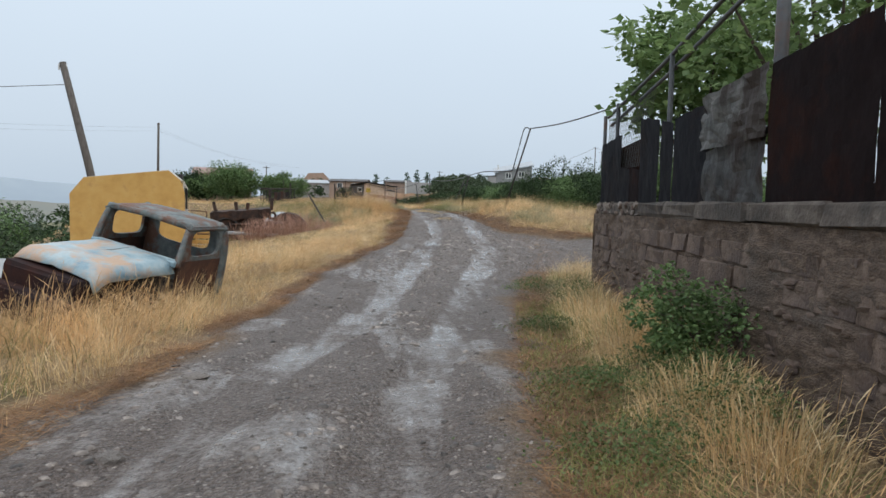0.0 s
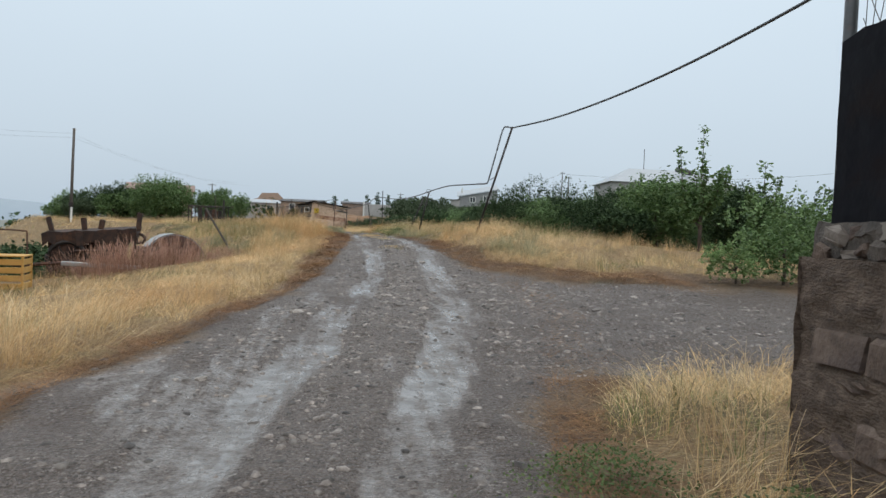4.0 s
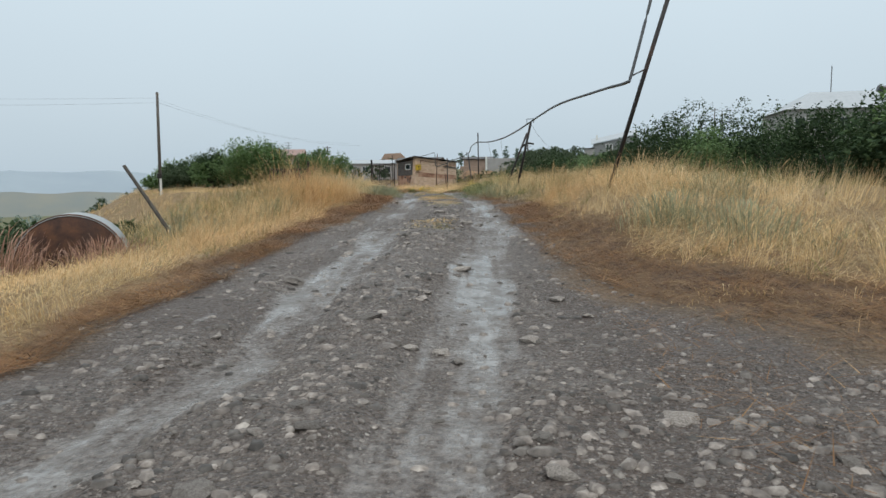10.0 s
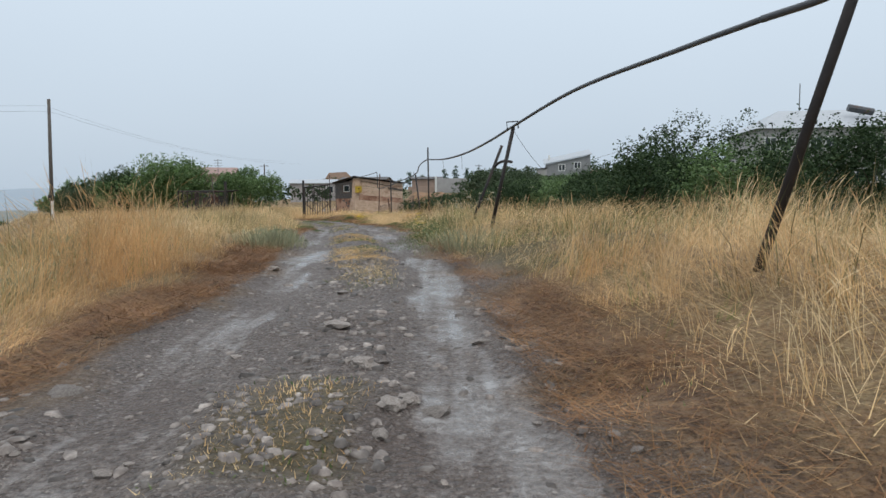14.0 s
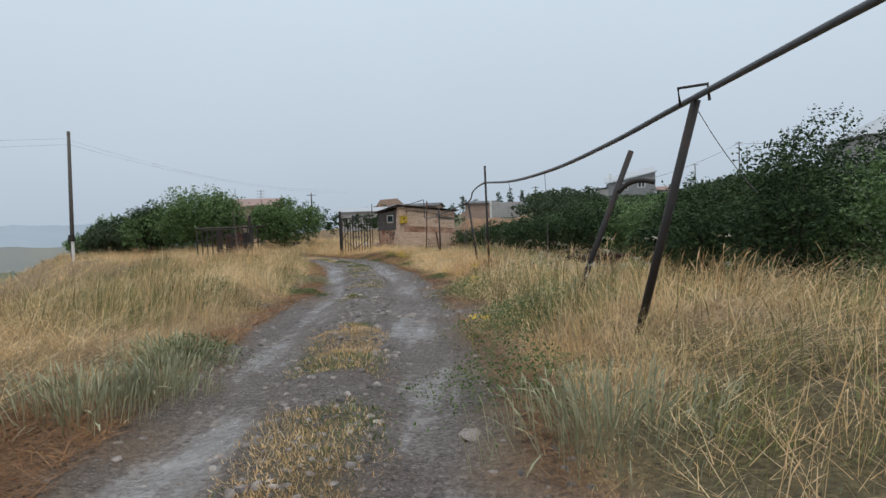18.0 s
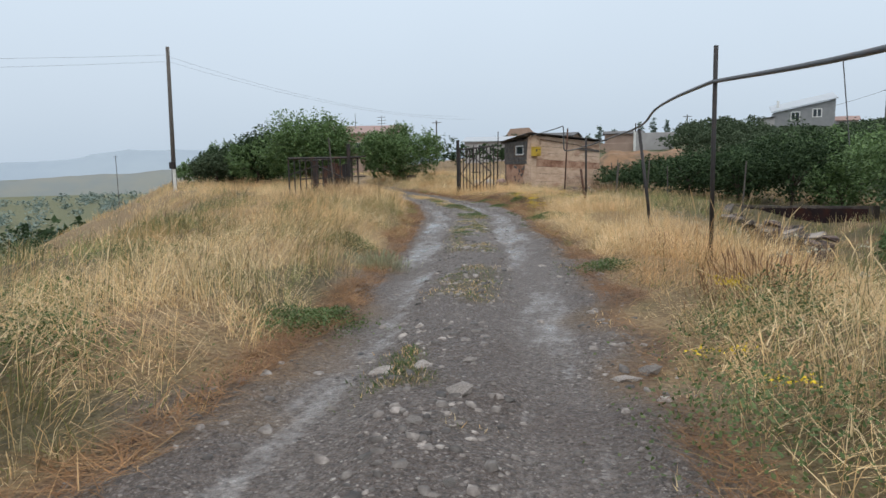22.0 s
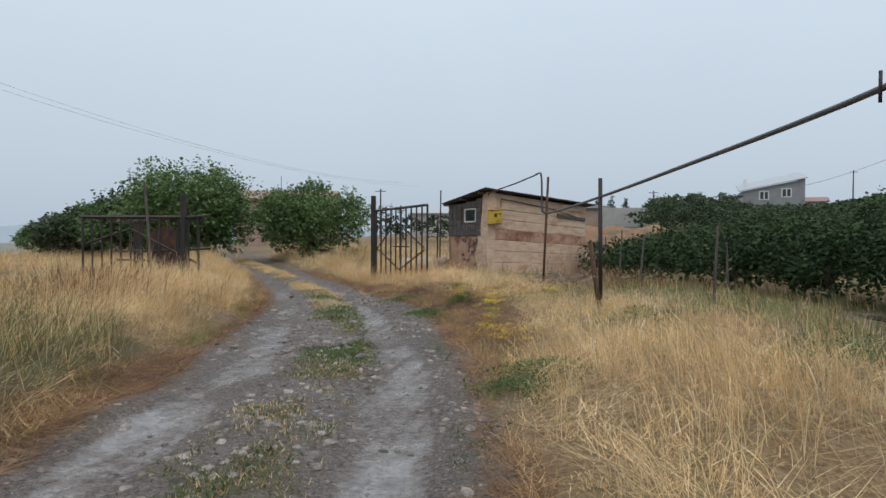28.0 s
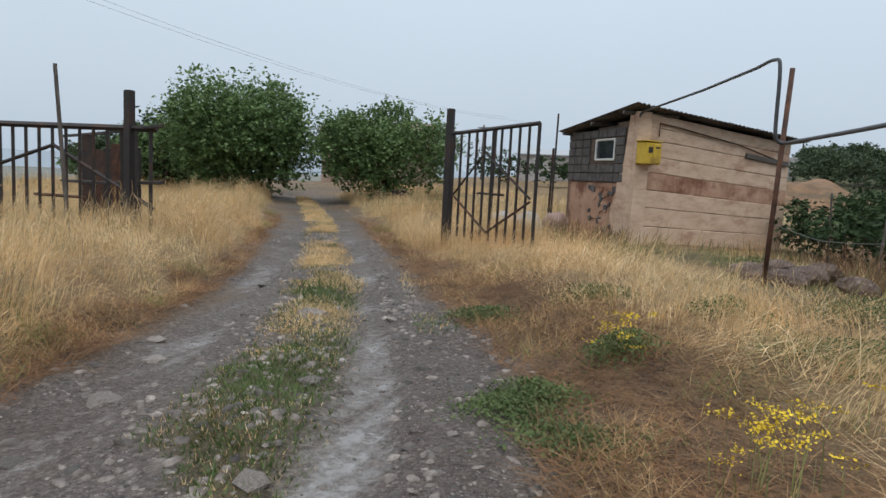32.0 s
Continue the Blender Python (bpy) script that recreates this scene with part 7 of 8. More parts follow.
def mesh_fence(a, b, h, label):
    a, b = Vector((*a, 0)), Vector((*b, 0))
    ob = empty("wire_fence", a.x, a.y, gz(a.x, a.y), label=label, category="fence")
    o = Vector(ob.location)
    n = int((b - a).length / 0.11)

    def P(s, z):
        p = a.lerp(b, min(max(s, 0), 1))
        return Vector((p.x, p.y, gz(p.x, p.y) + z - 0.08 * math.sin(math.pi * min(max(s, 0), 1)) * z)) - o

    bms = []
    k = h / 0.11
    for i in range(-int(k), n):
        for s0, s1 in ((i, i + k), (i + k, i)):
            z0, z1 = 0.0, h
            pts = [(s0 + (s1 - s0) * t, z0 + (z1 - z0) * t) for t in (0, .25, .5, .75, 1)]
            pts = [P(s / n, z) for s, z in pts if 0 <= s <= n]
            if len(pts) > 1:
                bms.append(tube_bm(pts, 0.0013, None, 3, caps=False))
    part("wire_mesh", join_bm(*bms), M_RUST, ob)
    for z in (0.05, h):
        part("line_wire", tube_bm([P(s / 8, z) for s in range(9)], 0.003, None, 4), M_WIRE, ob)


mesh_fence((0.38, 63.1), (-0.8, 68.9), 0.8, "sagging rusty wire mesh fence between thin posts")


# ---------------------------------------------------------------- houses on the hill
def windows(ob, x0, x1, y, z, w, h, n, mt=M_GLASS):
    for i in range(n):
        x = x0 + (x1 - x0) * (i + .5) / n
        fr = part("window", box_bm(w + .16, 0.10, h + .16, (x, y, z), .01), M_WHITEPAINT, ob)
        part("pane", box_bm(w / 2 - .06, 0.04, h, (x - w / 4, y - .05, z)), mt, fr)
        part("pane", box_bm(w / 2 - .06, 0.04, h, (x + w / 4, y - .05, z)), mt, fr)


def gable_house(name, x, y, z, rz, w, d, h, rise, wall, roof, label, nwin=3, win=(1.0, 1.4), along=True, over=0.3):
    ob = empty(name, x, y, z, rz, label, "house")
    part("wall", box_bm(w, d, h + 3, (0, 0, h / 2 - 1.5), 0.02), wall, ob)
    a, b = w / 2 + over, d / 2 + over
    if along:
        r = [(-a, -b, h), (-a, 0, h + rise), (-a, b, h), (-a, b, h - .12), (-a, 0, h + rise - .14), (-a, -b, h - .12)]
        part("roof", poly_bm(r, 2 * a, (1, 0, 0)), roof, ob)
        for s in (-1, 1):
            part("gable", poly_bm([(s * w / 2, -d / 2, h - .02), (s * w / 2, d / 2, h - .02), (s * w / 2, 0, h + rise * .93)], 0.12, (-s, 0, 0)), wall, ob)
    else:
        r = [(-a, -b, h), (0, -b, h + rise), (a, -b, h), (a, -b, h - .12), (0, -b, h + rise - .14), (-a, -b, h - .12)]
        part("roof", poly_bm(r, 2 * b, (0, 1, 0)), roof, ob)
        part("gable", poly_bm([(-w / 2, -d / 2, h - .02), (w / 2, -d / 2, h - .02), (0, -d / 2, h + rise * .93)], 0.12, (0, 1, 0)), wall, ob)
    if nwin:
        windows(ob, -w / 2 + .6, w / 2 - .6, -d / 2 - .02, h * 0.58, win[0], win[1], nwin)
    return ob


h = empty("grey_house", 31.4, 172.0, 7.2, -8, "grey plastered hillside house with a sloping tin roof", "house")
part("wall", poly_bm([(-4.7, -3.5, -3), (4.7, -3.5, -3), (4.7, -3.5, 4.9), (-4.7, -3.5, 3.0)], 7.0, (0, 1, 0)), M_PLASTER, h)
part("roof", poly_bm([(-5.1, -3.9, 2.95), (5.0, -3.9, 5.0), (5.0, 3.9, 6.5), (-5.1, 3.9, 4.45)], 0.16, (0, 0, 1)), M_TINROOF, h)
part("gable", poly_bm([(4.7, -3.5, 4.85), (4.7, 3.5, 4.85), (4.7, 3.5, 6.35)], 0.15, (-1, 0, 0)), M_PLASTER, h)
for x, z in ((-1.3, 2.3), (2.0, 2.7)):
    w = part("window", box_bm(1.5, 0.10, 1.5, (x, -3.53, z), .01), M_WHITEPAINT, h)
    for k in (-.33, .33):
        part("pane", box_bm(.5, 0.04, 1.2, (x + k, -3.58, z)), M_GLASS, w)
part("chimney", box_bm(0.45, 0.45, 1.3, (-3.9, 0, 4.6), 0.02), M_WHITEPAINT, h)
part("lean_to", box_bm(2.2, 4, 2.3, (-5.6, -1.6, 0.9), 0.02), M_FARWALL, h)
part("lean_to_roof", box_bm(2.6, 4.6, 0.14, (-5.7, -1.6, 2.15), 0.02, Matrix.Rotation(radians(-6), 4, "Y")), M_ROOFSHEET, h)
gable_house("red_roof_house", 39.6, 176.0, 6.4, -10, 3.4, 4.0, 2.4, 0.8, M_FARWALL, M_REDROOF, "pale low house with faded red roof", 1, (1.2, 1.0))
b = empty("long_building", 42.0, 93.0, 3.2, -6, "long pale two-storey building with hipped tin roof", "house")
part("wall", box_bm(16.0, 9.0, 9.0, (0, 0, 1.2), 0.03), M_FARWALL, b)
for s in (0.9, 3.9):
    windows(b, -7.6, 7.6, -4.52, s + .3, 1.0, 1.2, 11)
hip = bmesh.new()
q = [hip.verts.new(v) for v in ((-8.4, -4.9, 5.7), (8.4, -4.9, 5.7), (8.4, 4.9, 5.7), (-8.4, 4.9, 5.7), (-4.5, 0, 7.9), (4.5, 0, 7.9))]
for f in ((0, 1, 5, 4), (1, 2, 5), (2, 3, 4, 5), (3, 0, 4), (3, 2, 1, 0)):
    hip.faces.new([q[i] for i in f])
bmesh.ops.recalc_face_normals(hip, faces=hip.faces)
part("roof", hip, M_TINROOF, b)
part("water_heater", tube_bm([(1.0, -2.4, 7.8), (3.2, -2.6, 7.3)], 0.35, None, 10), M_PIPE, b)
part("aerial", tube_bm([(-2.5, 0, 7.8), (-2.5, 0, 10.6)], 0.05, None, 4), M_WIRE, b)

gable_house("pink_house", -28.5, 114.0, 2.0, 12, 9.0, 7.0, 4.0, 1.0, M_FARBROWN, M_REDROOF, "pinkish two-storey house half hidden by trees", 3, (1.0, 1.1))
for x, y, zt in ((-25.3, 111.6, 7.9), (-28.9, 112.5, 8.3)):
    a = empty("tv_aerial", x, y, 5.6, 0, "thin television aerial standing on house roof", "aerial")
    part("mast", tube_bm([(0, 0, -.6), (0, 0, zt - 5.6)], 0.035, None, 4), M_WIRE, a)
    if x > -27:
        for k in range(3):
            part("boom", tube_bm([(-.5, 0, zt - 5.75 - k * .35), (.5, 0, zt - 5.75 - k * .35)], 0.025, None, 4), M_WIRE, a)
gable_house("far_house", -17.0, 138.0, 2.9, 4, 9.0, 6.0, 2.6, 0.7, M_FARWALL, M_TINROOF, "low grey house with tin roof far up lane", 2, (1.0, 1.0))
gable_house("far_house", -8.5, 132.0, 3.6, -6, 7.0, 6.0, 2.2, 0.5, M_FARBROWN, M_ROOFSHEET, "low brown house beyond the shed", 2, (0.9, 0.9))
gable_house("far_house", 1.0, 140.0, 4.4, 4, 5.0, 4.0, 1.8, 0.4, M_FARBROWN, M_ROOFSHEET, "low brown farm building beyond shed", 0)
w = empty("yard_wall", 5.2, 135.0, gz(5.2, 135), -4, "pale concrete yard wall with gate posts on hillside", "wall")
part("panel", box_bm(5.0, 0.25, 2.6, (0, 0, 1.0), .03), M_FARWALL, w)
part("panel", box_bm(4.5, 0.25, 1.2, (-5.0, 0.5, 0.4), .03), M_FARBROWN, w)
part("gate_post", box_bm(0.3, 0.3, 2.9, (-2.6, -.1, 1.2), .02), M_WHITEPAINT, w)

# bare soil bank below the yard wall
bx, by = np.meshgrid(np.linspace(-3, 12, 76), np.linspace(103, 124, 50))
bh = ease(104, 109, by + 0.8 * soft_noise(bx, by, 2.2, 61)) * (1 - ease(112, 123, by)) * ease(-3, 0.5, bx) * (1 - ease(6.4, 10, bx + 0.6 * soft_noise(bx, by, 2.0, 62)))
bz = land(bx, by) - 0.05 + 1.55 * bh * (1 + 0.18 * soft_noise(bx, by, 1.6, 63)) + 0.10 * bh * soft_noise(bx, by, 0.5, 64)
bi = np.arange(bx.size).reshape(bx.shape)
bq = np.stack([bi[:-1, :-1], bi[:-1, 1:], bi[1:, 1:], bi[1:, :-1]], -1).reshape(-1, 4)
tagged(link("soil_bank", fast_mesh("soil_bank", np.stack([bx, by, bz], -1).reshape(-1, 3), np.full(len(bq), 4), bq.ravel(), True), M_SOILBANK), "bare orange-brown soil bank below the yard wall", "bank", kind="structure")

# adobe gable of a ruined house
ad = bmesh.new()
out = [(-6.5, 0), (-6.2, 3.2), (-4.6, 4.6), (-2.9, 5.0), (-2.0, 6.4), (2.2, 6.6), (3.6, 5.2), (5.6, 2.2), (6.5, 0)]
ob = empty("adobe_ruin", -22.0, 190.0, 3.3, 6, "brown adobe gable of a ruined house on skyline", "ruin")
part("gable_wall", poly_bm([(x, 0, z) for x, z in out], 1.2, (0, 1, 0)), M_FARBROWN, ob)


# ---------------------------------------------------------------- far poles and lines
for x, y, top, lab in ((-24.9, 132.7, 8.5, "distant wooden power pole beyond gate"), (11.1, 158.0, 9.7, "distant pale concrete pole on the hill"), (52.0, 168.0, 17.5, "tall distant power pole beside hill house"), (55.0, 172.0, 16.8, "tall distant power pole beside hill house"),
                       (47.0, 180.0, 14.5, "thin distant power pole on hill"), (-150.0, 210.0, 6.0, "far power pole down in the valley")):
    z = gz(x, y)
    ob = empty("power_pole", x, y, z, 0, lab, "pole", "distant power poles")
    part("shaft", tube_bm([(0, 0, -.5), (0, 0, top - z)], 0.14, 0.09, 6), M_OLDWOOD, ob)
    part("crossarm", tube_bm([(-.7, 0, top - z - .3), (.7, 0, top - z - .3)], 0.05, None, 4), M_OLDWOOD, ob)
wire((52, 168, 17.2), (34.5, 169, 10.8), 0.6, 0.03)
wire((52, 168, 17.0), (120, 160, 20), 1.5, 0.03)
wire((3.15, 45.4, 3.32), (3.25, 45.5, 2.75), 0.0, 0.004)
wire((3.6, 42.6, 3.27), (3.62, 42.6, 2.9), 0.0, 0.004)
wire((4.33, 37.93, 3.4), (4.9, 38.2, 2.7), 0.05, 0.004)


# ---------------------------------------------------------------- far woods, valley and hills
def far_woods(name, places, leaf, per, mt, label):
    rng = np.random.RandomState(77)
    pts = []
    for x, y, h, r in places:
        z = gz(x, y)
        p, _ = crown_points(rng, per, r, h, 0.0, 12)
        pts.append(p + (x, y, z))
    tagged(link(name, leaf_mesh(name, rng, np.concatenate(pts), leaf, 0.1), mt), label, "trees", kind="stuff")


rng = np.random.RandomState(9)
hill = [(x, y, rng.uniform(2.0, 3.0) if y < 140 else rng.uniform(1.4, 2.2), rng.uniform(2.4, 4)) for x, y in zip(rng.uniform(1, 75, 160), rng.uniform(92, 163, 160)) if not (33 < x < 52 and 84 < y < 99) and not (y < 142 and x < 1)]
hill += [(x, y, rng.uniform(2.4, 3.4), rng.uniform(2.4, 3.6)) for x, y in zip(rng.uniform(22, 60, 60), rng.uniform(30, 84, 60)) if x > 21 + (84 - y) * .1]
hill = [(x, y, min(h_, under(HEDGE_LINES if y < 100 else HILL_LINES, x, y)), r) for x, y, h_, r in hill if not (x < 12.5 and 97 < y < 128) and not (x < 15 and y > 126 and x < 1.5 + (y - 42) * 0.06)]
hill = [p for p in hill if p[2] > 0.5]
far_woods("hillside_wood", hill, 0.38, 300, M_LEAF_HAZED, "dark green trees covering the hillside below the houses")
low = [(x, y, rng.uniform(3, 6), rng.uniform(3, 5)) for x, y in zip(rng.uniform(-150, -45, 130), rng.uniform(40, 260, 130)) if x < -48 - max(0, 60 - y) * .3]
far_woods("valley_wood", low, 0.8, 170, M_LEAF_DARK, "bushes and trees filling the valley below the lane")
slope = [(x, y, min(4.0, 1.72 - 0.035 * math.hypot(x, y) - gz(x, y), 2.7 - (0.045 if y < 58 else 0.022) * math.hypot(x - 1.5, y - 41) - gz(x, y)), rng.uniform(1.8, 3.2)) for x, y in zip(rng.uniform(-44, -11, 150), rng.uniform(6, 84, 150)) if x < (-17 - 0.06 * y if y < 29 else -11.5)]
far_woods("slope_bushes", [s for s in slope if s[2] > 1.0], 0.3, 420, M_LEAF_DARK, "dark green bushes on the slope falling to the valley")
# these far trees carry their mist as paint, in M_FARWOOD's colour
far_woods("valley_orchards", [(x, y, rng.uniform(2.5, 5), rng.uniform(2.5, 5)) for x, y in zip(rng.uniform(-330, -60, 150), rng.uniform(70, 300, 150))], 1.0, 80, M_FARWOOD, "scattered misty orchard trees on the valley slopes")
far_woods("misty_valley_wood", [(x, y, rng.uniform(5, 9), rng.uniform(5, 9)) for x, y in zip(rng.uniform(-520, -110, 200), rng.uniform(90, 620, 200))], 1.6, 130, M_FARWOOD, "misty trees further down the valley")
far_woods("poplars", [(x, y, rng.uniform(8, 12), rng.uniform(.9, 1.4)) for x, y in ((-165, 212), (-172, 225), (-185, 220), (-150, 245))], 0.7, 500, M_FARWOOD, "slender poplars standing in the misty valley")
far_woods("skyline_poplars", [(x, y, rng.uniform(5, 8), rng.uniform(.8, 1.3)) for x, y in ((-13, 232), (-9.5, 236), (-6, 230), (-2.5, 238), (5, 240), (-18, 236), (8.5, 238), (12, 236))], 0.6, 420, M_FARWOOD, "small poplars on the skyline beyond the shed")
far_woods("lane_end_bushes", [(-36, 122, 3.5, 4), (-44, 118, 4, 4), (-20, 124, 3, 3), (-14, 120, 3, 2.6), (-8, 118, 2.5, 2.4), (-3, 122, 2.6, 2.6), (-52, 112, 4, 4), (-16, 150, 4, 5), (-30, 150, 5, 6), (-45, 150, 5, 6)], 0.34, 900, M_LEAF_DARK, "dark bushes round the far houses")


def ridge(name, radius, a0, a1, lo, height, mt, label, seed):
    n = 160
    a = np.radians(np.linspace(a0, a1, n))
    r1 = radius * (1 + 0.05 * soft_noise(a * 5, a * 0, 1.0, seed))
    top = np.array([height(math.degrees(t)) for t in a]) + radius * 0.0022 * soft_noise(a * 22, a * 0, 1.0, seed + 1) + radius * 0.001 * soft_noise(a * 70, a * 0, 1.0, seed + 2)
    v = []
    for k, (rr_, zz) in enumerate(((0.86, 0.0), (0.94, 0.6), (1.0, 1.0), (1.08, 0.9))):
        v.append(np.stack([np.sin(a) * r1 * rr_, np.cos(a) * r1 * rr_, lo + (top - lo) * zz], -1))
    v = np.stack(v, 1).reshape(-1, 3)
    i = np.arange(n - 1)[:, None] * 4
    f = np.concatenate([np.concatenate([i + k, i + 4 + k, i + 5 + k, i + 1 + k], 1) for k in range(3)])
    tagged(link(name, fast_mesh(name, v, np.full(len(f), 4), f.ravel(), True), mt), label, "hills", kind="structure")


# ridges look misty only through the pale haze in their base colour
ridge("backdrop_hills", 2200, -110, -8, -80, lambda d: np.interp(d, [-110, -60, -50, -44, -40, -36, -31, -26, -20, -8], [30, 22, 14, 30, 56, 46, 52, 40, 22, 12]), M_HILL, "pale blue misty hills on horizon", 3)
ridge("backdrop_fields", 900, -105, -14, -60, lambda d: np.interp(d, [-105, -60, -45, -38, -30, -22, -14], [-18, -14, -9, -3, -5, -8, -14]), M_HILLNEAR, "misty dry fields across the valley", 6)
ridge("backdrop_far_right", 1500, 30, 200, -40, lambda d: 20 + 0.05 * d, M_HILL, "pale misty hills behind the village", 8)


# ---------------------------------------------------------------- small growth beside the lane
def weed_tuft(name, x, y, r, h, n, size, mt, label, seed, cat="weeds"):
    rng = np.random.RandomState(seed)
    p = rng.normal(size=(n, 3)) * np.array([r * .5, r * .5, 0])
    p[:, 2] = rng.uniform(0.02, h, n) * np.exp(-((p[:, 0] ** 2 + p[:, 1] ** 2) / (r * r)))
    p += (x, y, 0)
    p[:, 2] += land(p[:, 0], p[:, 1])
    tagged(link(name, leaf_mesh(name, rng, p, size * 0.5, -0.4), mt), label, cat, kind="stuff")


def stalk_tuft(name, x, y, r, h, n, wide, mt, label, seed):
    """Fine upright stalks with feathery tips, thinning outwards."""
    rng = np.random.RandomState(seed)
    px, py = x + rng.normal(0, r * .5, n), y + rng.normal(0, r * .5, n)
    hh = h * rng.uniform(.45, 1.1, n) * np.exp(-((px - x) ** 2 + (py - y) ** 2) / (2.2 * r * r))
    stems = blade_mesh(name, rng, px, py, hh, np.full(n, wide), rng.gamma(2, .2, n), True, None, np.arctan2(py - y, px - x))
    tagged(link(name, stems, mt), label, "weeds", kind="stuff")


SAGE = ((-2.6, 35.5, .8, .75), (-1.6, 33.6, .6, .6), (-3.6, 37.5, .9, .8), (0.1, 37.0, .5, .55), (0.0, 38.4, .5, .5), (6.1, 26.8, .8, .7), (5.5, 27.6, .6, .6), (-2.6, 31.5, .7, .7), (0.35, 37.5, .35, .5), (3.6, 40.6, .5, .5), (-4.4, 34.2, .9, .9), (6.7, 29.4, .7, .6), (-1.5, 48.5, .4, .4), (3.4, 36.5, .6, .6))
for k, (x, y, r, h_) in enumerate(SAGE):
    stalk_tuft("sage_weed", x, y, r, h_ * .7, 420, 0.006, M_SAGE, "grey-green feathery weed clump in dry grass", 300 + k)
for k, (x, y, r, h_) in enumerate(((2.5, 7.2, .42, .55), (2.6, 8.3, .4, .55), (2.4, 6.3, .4, .5), (2.2, 4.3, .4, .45), (2.1, 3.4, .4, .45))):
    stalk_tuft("straw_tuft", x, y, r, h_, 300, 0.0045, M_STRAW, "tall golden straw stand at the foot of stone wall", 400 + k)
DOCK = ((-7.2, 60.5, 1.2, .9), (-8.6, 62.0, 1.3, .9), (0.6, 70.2, .8, .7), (1.4, 69.0, .9, .7), (2.6, 50.2, .7, .6), (2.4, 52.6, .6, .5), (-4.2, 73.6, .8, .6), (-5.2, 72.6, .7, .5), (-3.3, 73.0, .6, .5), (2.9, 46.4, .6, .6), (-4.7, 27.4, .9, .8), (-5.5, 27.2, .6, .6), (-3.9, 28.0, .7, .7))
for k, (x, y, r, h_) in enumerate(DOCK):
    stalk_tuft("seeded_weed", x, y, r, h_ * .85, 320, 0.006, M_BROWNWEED, "brown seeded weed stand in dry grass", 330 + k)
for k, (x, y, r, h_) in enumerate(((-4.6, 26.6, .9, 1.05), (-5.3, 26.3, .7, .95), (-3.8, 27.3, .9, .95), (-2.9, 28.9, .7, .5), (-6.4, 27.6, .8, .9))):
    stalk_tuft("pink_weed", x, y, r, h_, 420, 0.007, M_PINKWEED, "hazy pinkish seeding weeds before the rusted machine", 350 + k)
GREENW = ((-3.6, 65.6, .35, .16), (-2.7, 63.3, .3, .1), (-2.3, 63.0, .35, .1), (-2.2, 64.5, .3, .22), (-1.4, 65.8, .4, .2), (-0.8, 45.3, .35, .15), (-0.9, 45.0, .5, .2), (-0.5, 57.6, .4, .15), (2.35, 5.4, .5, .55), (2.3, 4.7, .5, .5), (2.75, 7.2, .4, .5), (2.2, 4.0, .5, .45), (1.5, 3.7, .6, .2), (1.7, 5.2, .5, .2), (1.6, 2.4, .6, .2), (2.0, 8.0, .5, .2), (2.9, 9.9, .5, .5), (3.0, 10.8, .5, .5), (2.6, 11.9, .5, .35), (-3.9, 46.8, .9, .45), (-4.3, 53.9, .9, .4), (-6.1, 55.4, 1.2, .5), (-6.5, 57.4, 1.2, .4), (2.9, 39.6, .6, .5), (2.4, 43.4, .6, .5), (3.4, 43.2, .7, .6),
          (1.5, 48.6, .4, .2), (-0.6, 64.8, .5, .15), (-0.2, 66.8, .6, .25), (-2.6, 66.2, .35, .12), (-2.6, 63.6, .3, .1), (-6.9, 62.6, .4, .15), (-0.3, 58.2, .5, .2), (0.9, 61.4, .6, .3), (2.4, 58.4, .9, .4), (-0.8, 71.0, .6, .2), (0.2, 68.2, .5, .2), (0.0, 38.7, .45, .3), (2.9, 37.4, .6, .5), (-7.5, 51.7, .9, .5), (-8.4, 52.6, .9, .45), (-6.0, 54.6, 1.0, .4), (-2.4, 49.6, .45, .3), (-2.7, 44.3, .6, .4), (-1.6, 43.2, .5, .35), (-9.5, 56.5, 1.1, .5), (3.3, 40.4, .6, .5), (2.6, 44.8, .6, .5), (3.0, 45.8, .6, .5))
for k, (x, y, r, h_) in enumerate(GREENW):
    weed_tuft("green_weed", x, y, r, h_ * .8, 1700, 0.052, M_WEED, "low leafy green weeds at the lane edge", 360 + k)


def flower_clump(name, x, y, r, h_, n, heads, mt, label, seed, flat):
    rng = np.random.RandomState(seed)
    ob = empty(name, x, y, gz(x, y), 0, label, "flowers")
    px, py = rng.normal(0, r * .45, n), rng.normal(0, r * .45, n)
    zz = land(px + x, py + y) - gz(x, y)
    hh = h_ * rng.uniform(.6, 1.1, n)
    link("stalk", blade_mesh("stalk", rng, px, py, hh, np.full(n, .006), rng.uniform(.02, .25, n), False, zz), M_GREENGRASS, ob)["kind"] = "stuff"
    pts = []
    for i in range(n):
        k = rng.normal(size=(heads, 3)) * (flat, flat, flat * .25)
        pts.append(k + (px[i], py[i], zz[i] + hh[i] * .97))
    link("bloom", leaf_mesh("bloom", rng, np.concatenate(pts), 0.017 if mt is M_YELLOWFLOWER else 0.019, -0.6), mt, ob)["kind"] = "stuff"


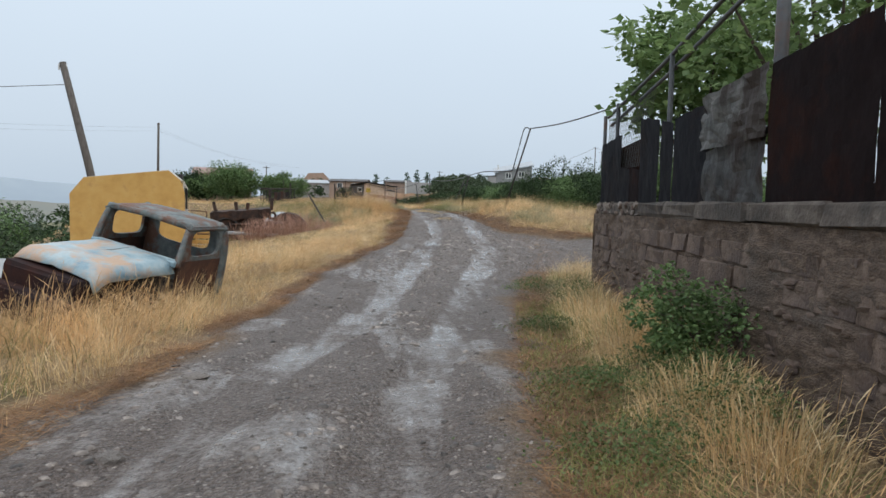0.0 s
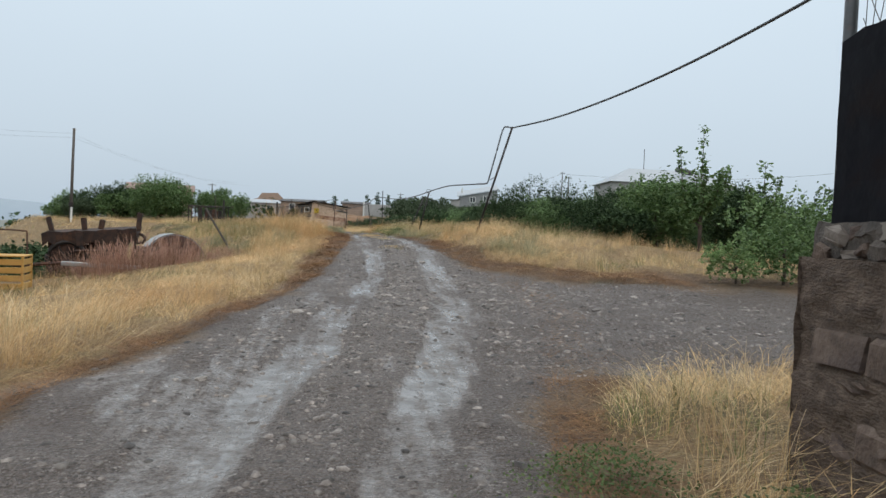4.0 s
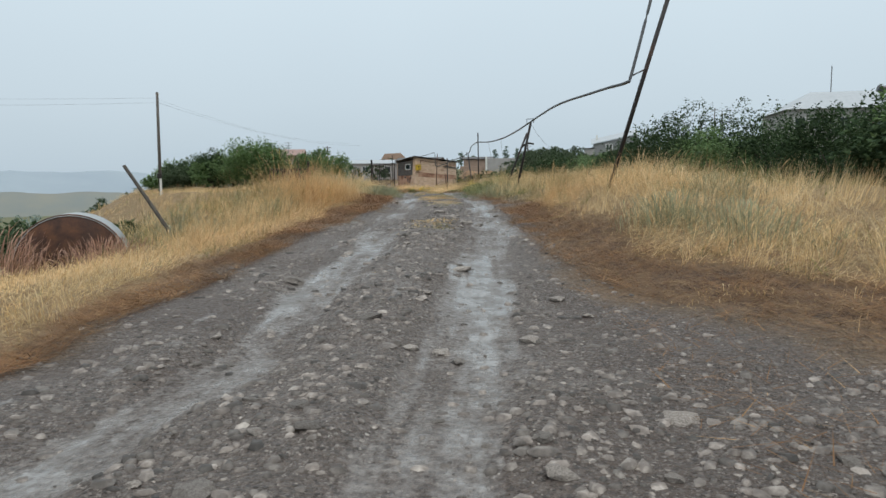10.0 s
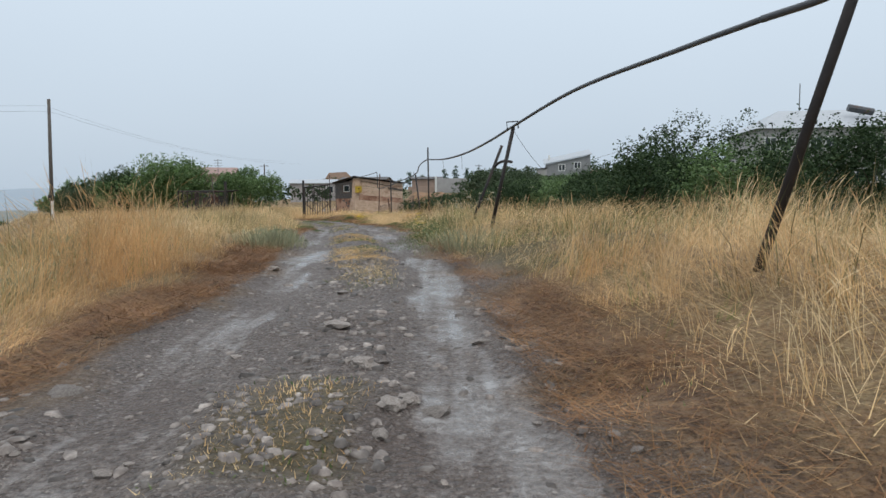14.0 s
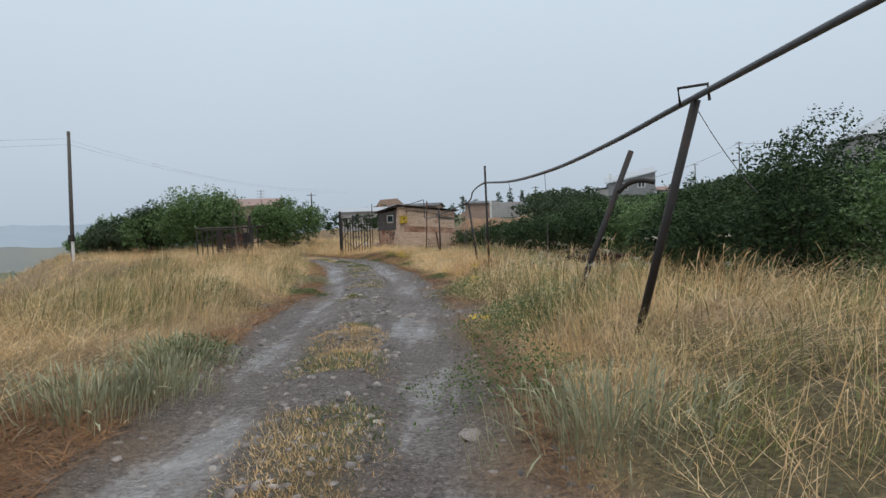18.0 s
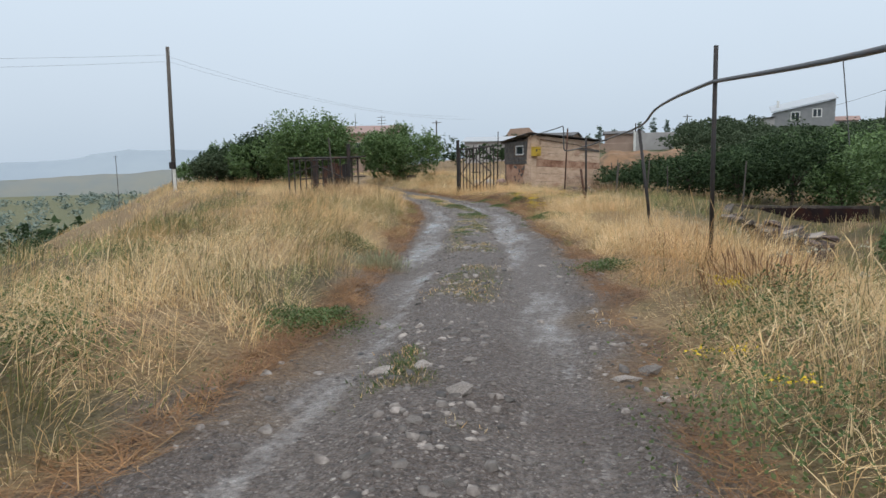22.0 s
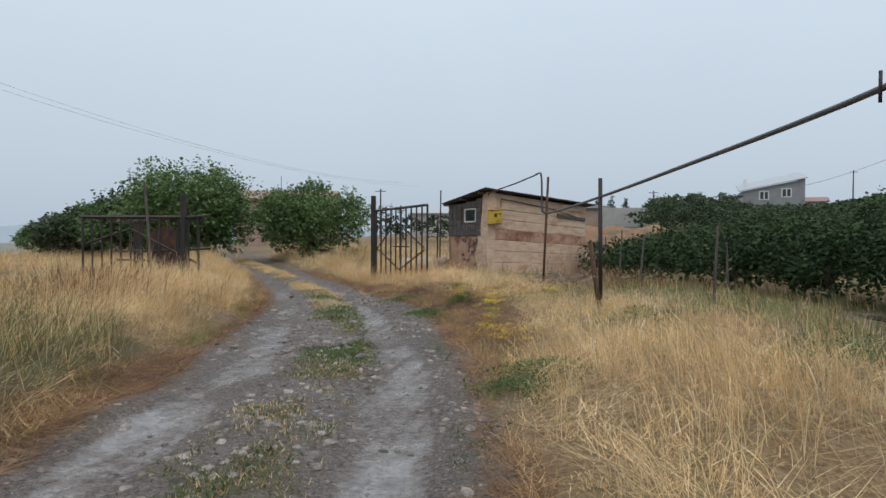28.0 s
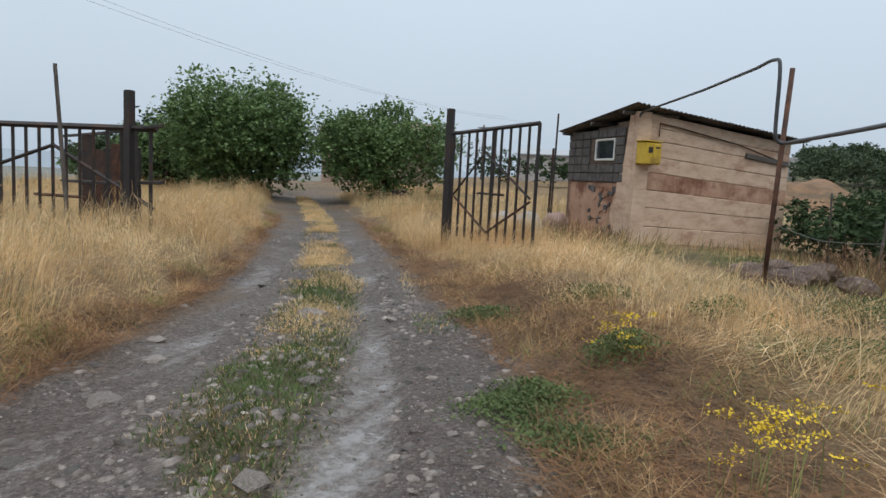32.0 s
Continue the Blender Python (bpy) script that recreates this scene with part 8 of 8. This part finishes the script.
for k, (x, y, r, h_, n) in enumerate(((-1.36, 62.6, .26, .38, 24), (-1.1, 60.7, .16, .4, 9), (-2.2, 64.5, .25, .28, 14), (2.7, 38.7, .10, .35, 2), (-0.9, 59.5, .22, .35, 12), (-0.65, 58.9, .25, .35, 8), (2.3, 43.3, .25, .45, 4), (2.45, 45.3, .3, .45, 7), (-0.4, 63.2, .5, .35, 7), (0.2, 59.4, .5, .45, 5))):
    flower_clump("yellow_flowers", x, y, r, h_, n, 26, M_YELLOWFLOWER, "yellow flowering tansy clump in trodden dry grass", 420 + k, 0.035)
for k, (x, y, r, n) in enumerate(((3.6, 41.0, .9, 22), (3.5, 45.0, 1.2, 26), (3.2, 49.5, .6, 12), (0.9, 60.4, 1.0, 12), (2.4, 50.6, .6, 8), (3.9, 38.6, .8, 14))):
    flower_clump("white_umbels", x, y, r, .68, n, 16, M_WHITEFLOWER, "tall white-headed wild carrot flowers in grass", 440 + k, 0.032)

# rain-beaten bags and rubbish behind the gate
for k, (x, y, mt) in enumerate(((-5.2, 74.2, M_CLOTH), (-4.7, 74.6, M_REDROOF), (-6.0, 74.8, M_CLOTH))):
    bm = bmesh.new()
    bmesh.ops.create_icosphere(bm, subdivisions=3, radius=0.3)
    for v in bm.verts:
        v.co *= 1 + 0.3 * noise.noise(v.co * 4 + Vector((k * 5, 0, 0)))
        v.co.z *= 0.8
    bmesh.ops.translate(bm, vec=(x, y, gz(x, y) + 0.25), verts=bm.verts)
    tagged(part("filled_sack", bm, mt, smooth=True), "filled pale sack dumped behind the gate" if k != 1 else "faded red sack dumped behind the gate", "sack", "dumped sacks")
pot = empty("iron_pot", -12.3, 82.6, gz(-12.3, 82.6), 0, "small dark iron tub under the bush", "tub")
part("tub", tube_bm([(0, 0, 0), (0, 0, .4)], .25, .3, 14), M_BLACKMETAL, pot)


# ---------------------------------------------------------------- loose stones on the lane
def stones():
    rr = random.Random(12)
    shapes = []
    for k in range(9):
        bm = bmesh.new()
        bmesh.ops.create_icosphere(bm, subdivisions=2 if k < 3 else 1, radius=1.0)
        for v in bm.verts:
            v.co *= 1 + 0.55 * noise.noise(v.co * 1.5 + Vector((k * 7, 2, 5)))
            v.co.z *= 0.46
        me = bpy.data.meshes.new("stone")
        bm.to_mesh(me)
        bm.free()
        me.materials.append(M_STONE)
        shapes.append(me)
    n = 0
    while n < 279:
        y = rr.uniform(2, 68)
        if rr.random() < 0.35:
            y = rr.uniform(17, 32)
        elif rr.random() < 0.3:
            y = rr.uniform(56, 67)
        d = rr.gauss(0, 1.0)
        x = float(lane(y, 1)) + d
        if rr.random() < 0.22:
            x, y = rr.uniform(3, 7), rr.uniform(15.5, 22)
        elif abs(d) > 1.7 or (abs(abs(d) - 0.82) < 0.22 and rr.random() < 0.6):
            continue
        s = 0.022 + 0.075 * rr.random() ** 2.5
        ob = new("stone", shapes[rr.randrange(9)])
        ob.parent = ground
        ob.matrix_basis = pose(x, y, gz(x, y) + s * 0.04, rr.uniform(-12, 12), rr.uniform(-12, 12), rr.uniform(0, 360)) @ Matrix.Diagonal((s * rr.uniform(.9, 1.6), s, s * rr.uniform(.7, 1.1), 1))
        n += 1
    for k, (x, y, s) in enumerate(((2.87, 23.33, .10), (2.61, 20.66, .09), (4.11, 22.18, .11), (1.74, 39.22, .10), (3.77, 20.7, .08), (0.96, 29.82, .11), (2.86, 29.58, .09), (0.27, 43.97, .10), (0.61, 49.31, .08), (-1.62, 3.87, .12), (-1.62, 5.54, .11),
                                   (2.27, 42.53, .13), (0.2, 41.3, .11), (1.9, 40.9, .10), (1.7, 41.6, .12), (2.1, 21.3, .12), (3.3, 18.9, .13), (2.2, 18.4, .11), (-5.3, 63.2, .10), (-4.9, 62.4, .12), (-4.6, 61.6, .09))):
        ob = new("stone", shapes[k % 3])
        ob.parent = ground
        ob.matrix_basis = pose(x, y, gz(x, y) - s * 0.05, rr.uniform(-8, 8), rr.uniform(-8, 8), rr.uniform(0, 360)) @ Matrix.Diagonal((s * .95, s * .72, s * .7, 1))
    # the gravel itself
    rng = np.random.RandomState(3)
    ang = np.array([0, 1.3, 2.5, 3.8, 5.0, 0.5, 2.1, 3.6, 5.3])
    rad = np.array([1.0, 0.95, 1.05, 0.9, 1.0, 0.66, 0.6, 0.7, 0.62])
    ico = np.stack([np.cos(ang) * rad, np.sin(ang) * rad, np.array([-.25] * 5 + [1.0, 0.85, 0.95, 0.8])], -1)
    tri = np.array([(0, 1, 5), (1, 6, 5), (1, 2, 6), (2, 7, 6), (2, 3, 7), (3, 4, 7), (4, 8, 7), (4, 0, 8), (0, 5, 8), (5, 6, 7), (5, 7, 8)])
    n = 90000
    y = np.where(rng.random(n) < 0.72, rng.uniform(-2, 72, n), np.where(rng.random(n) < 0.6, rng.uniform(15, 31, n), rng.uniform(56, 68, n)))
    x = lane(y, 1) + rng.normal(0, 1.1, n) + np.where(rng.random(n) < np.interp(y, [55, 58, 67, 70], [0, .5, .5, 0]), 1.0, 0)
    s = rng.random(n) < 0.16
    x[s], y[s] = rng.uniform(2.5, 9, s.sum()), rng.uniform(14.5, 23, s.sum())
    d = x - lane(y, 1)
    keep = ((off_lane(x, y) < 0.1) | (side_road(x, y) > .4)) & (rng.random(n) > 0.85 * in_track(d, y)) & (rng.random(n) < 0.6 + 0.5 * soft_noise(x, y, 0.9, 61))
    x, y = x[keep], y[keep]
    n = len(x)
    r = 0.007 + 0.036 * rng.random(n) ** 3.6
    a = rng.uniform(0, 2 * np.pi, n)
    v = ico[None] * (1 + 0.16 * rng.normal(size=(n, 9, 1))) * np.stack([r * rng.uniform(.9, 1.7, n), r, r * rng.uniform(.25, .6, n)], -1)[:, None]
    c, q = np.cos(a)[:, None], np.sin(a)[:, None]
    v = np.stack([v[..., 0] * c - v[..., 1] * q + x[:, None], v[..., 0] * q + v[..., 1] * c + y[:, None], v[..., 2] + (land(x, y) - r * 0.05)[:, None]], -1)
    loops = (np.arange(n)[:, None, None] * 9 + tri[None]).ravel()
    tagged(link("gravel", fast_mesh("gravel", v.reshape(-1, 3), np.full(n * 11, 3), loops), M_PEBBLE), "small wet grey gravel strewn over the lane", "gravel", kind="stuff")


stones()
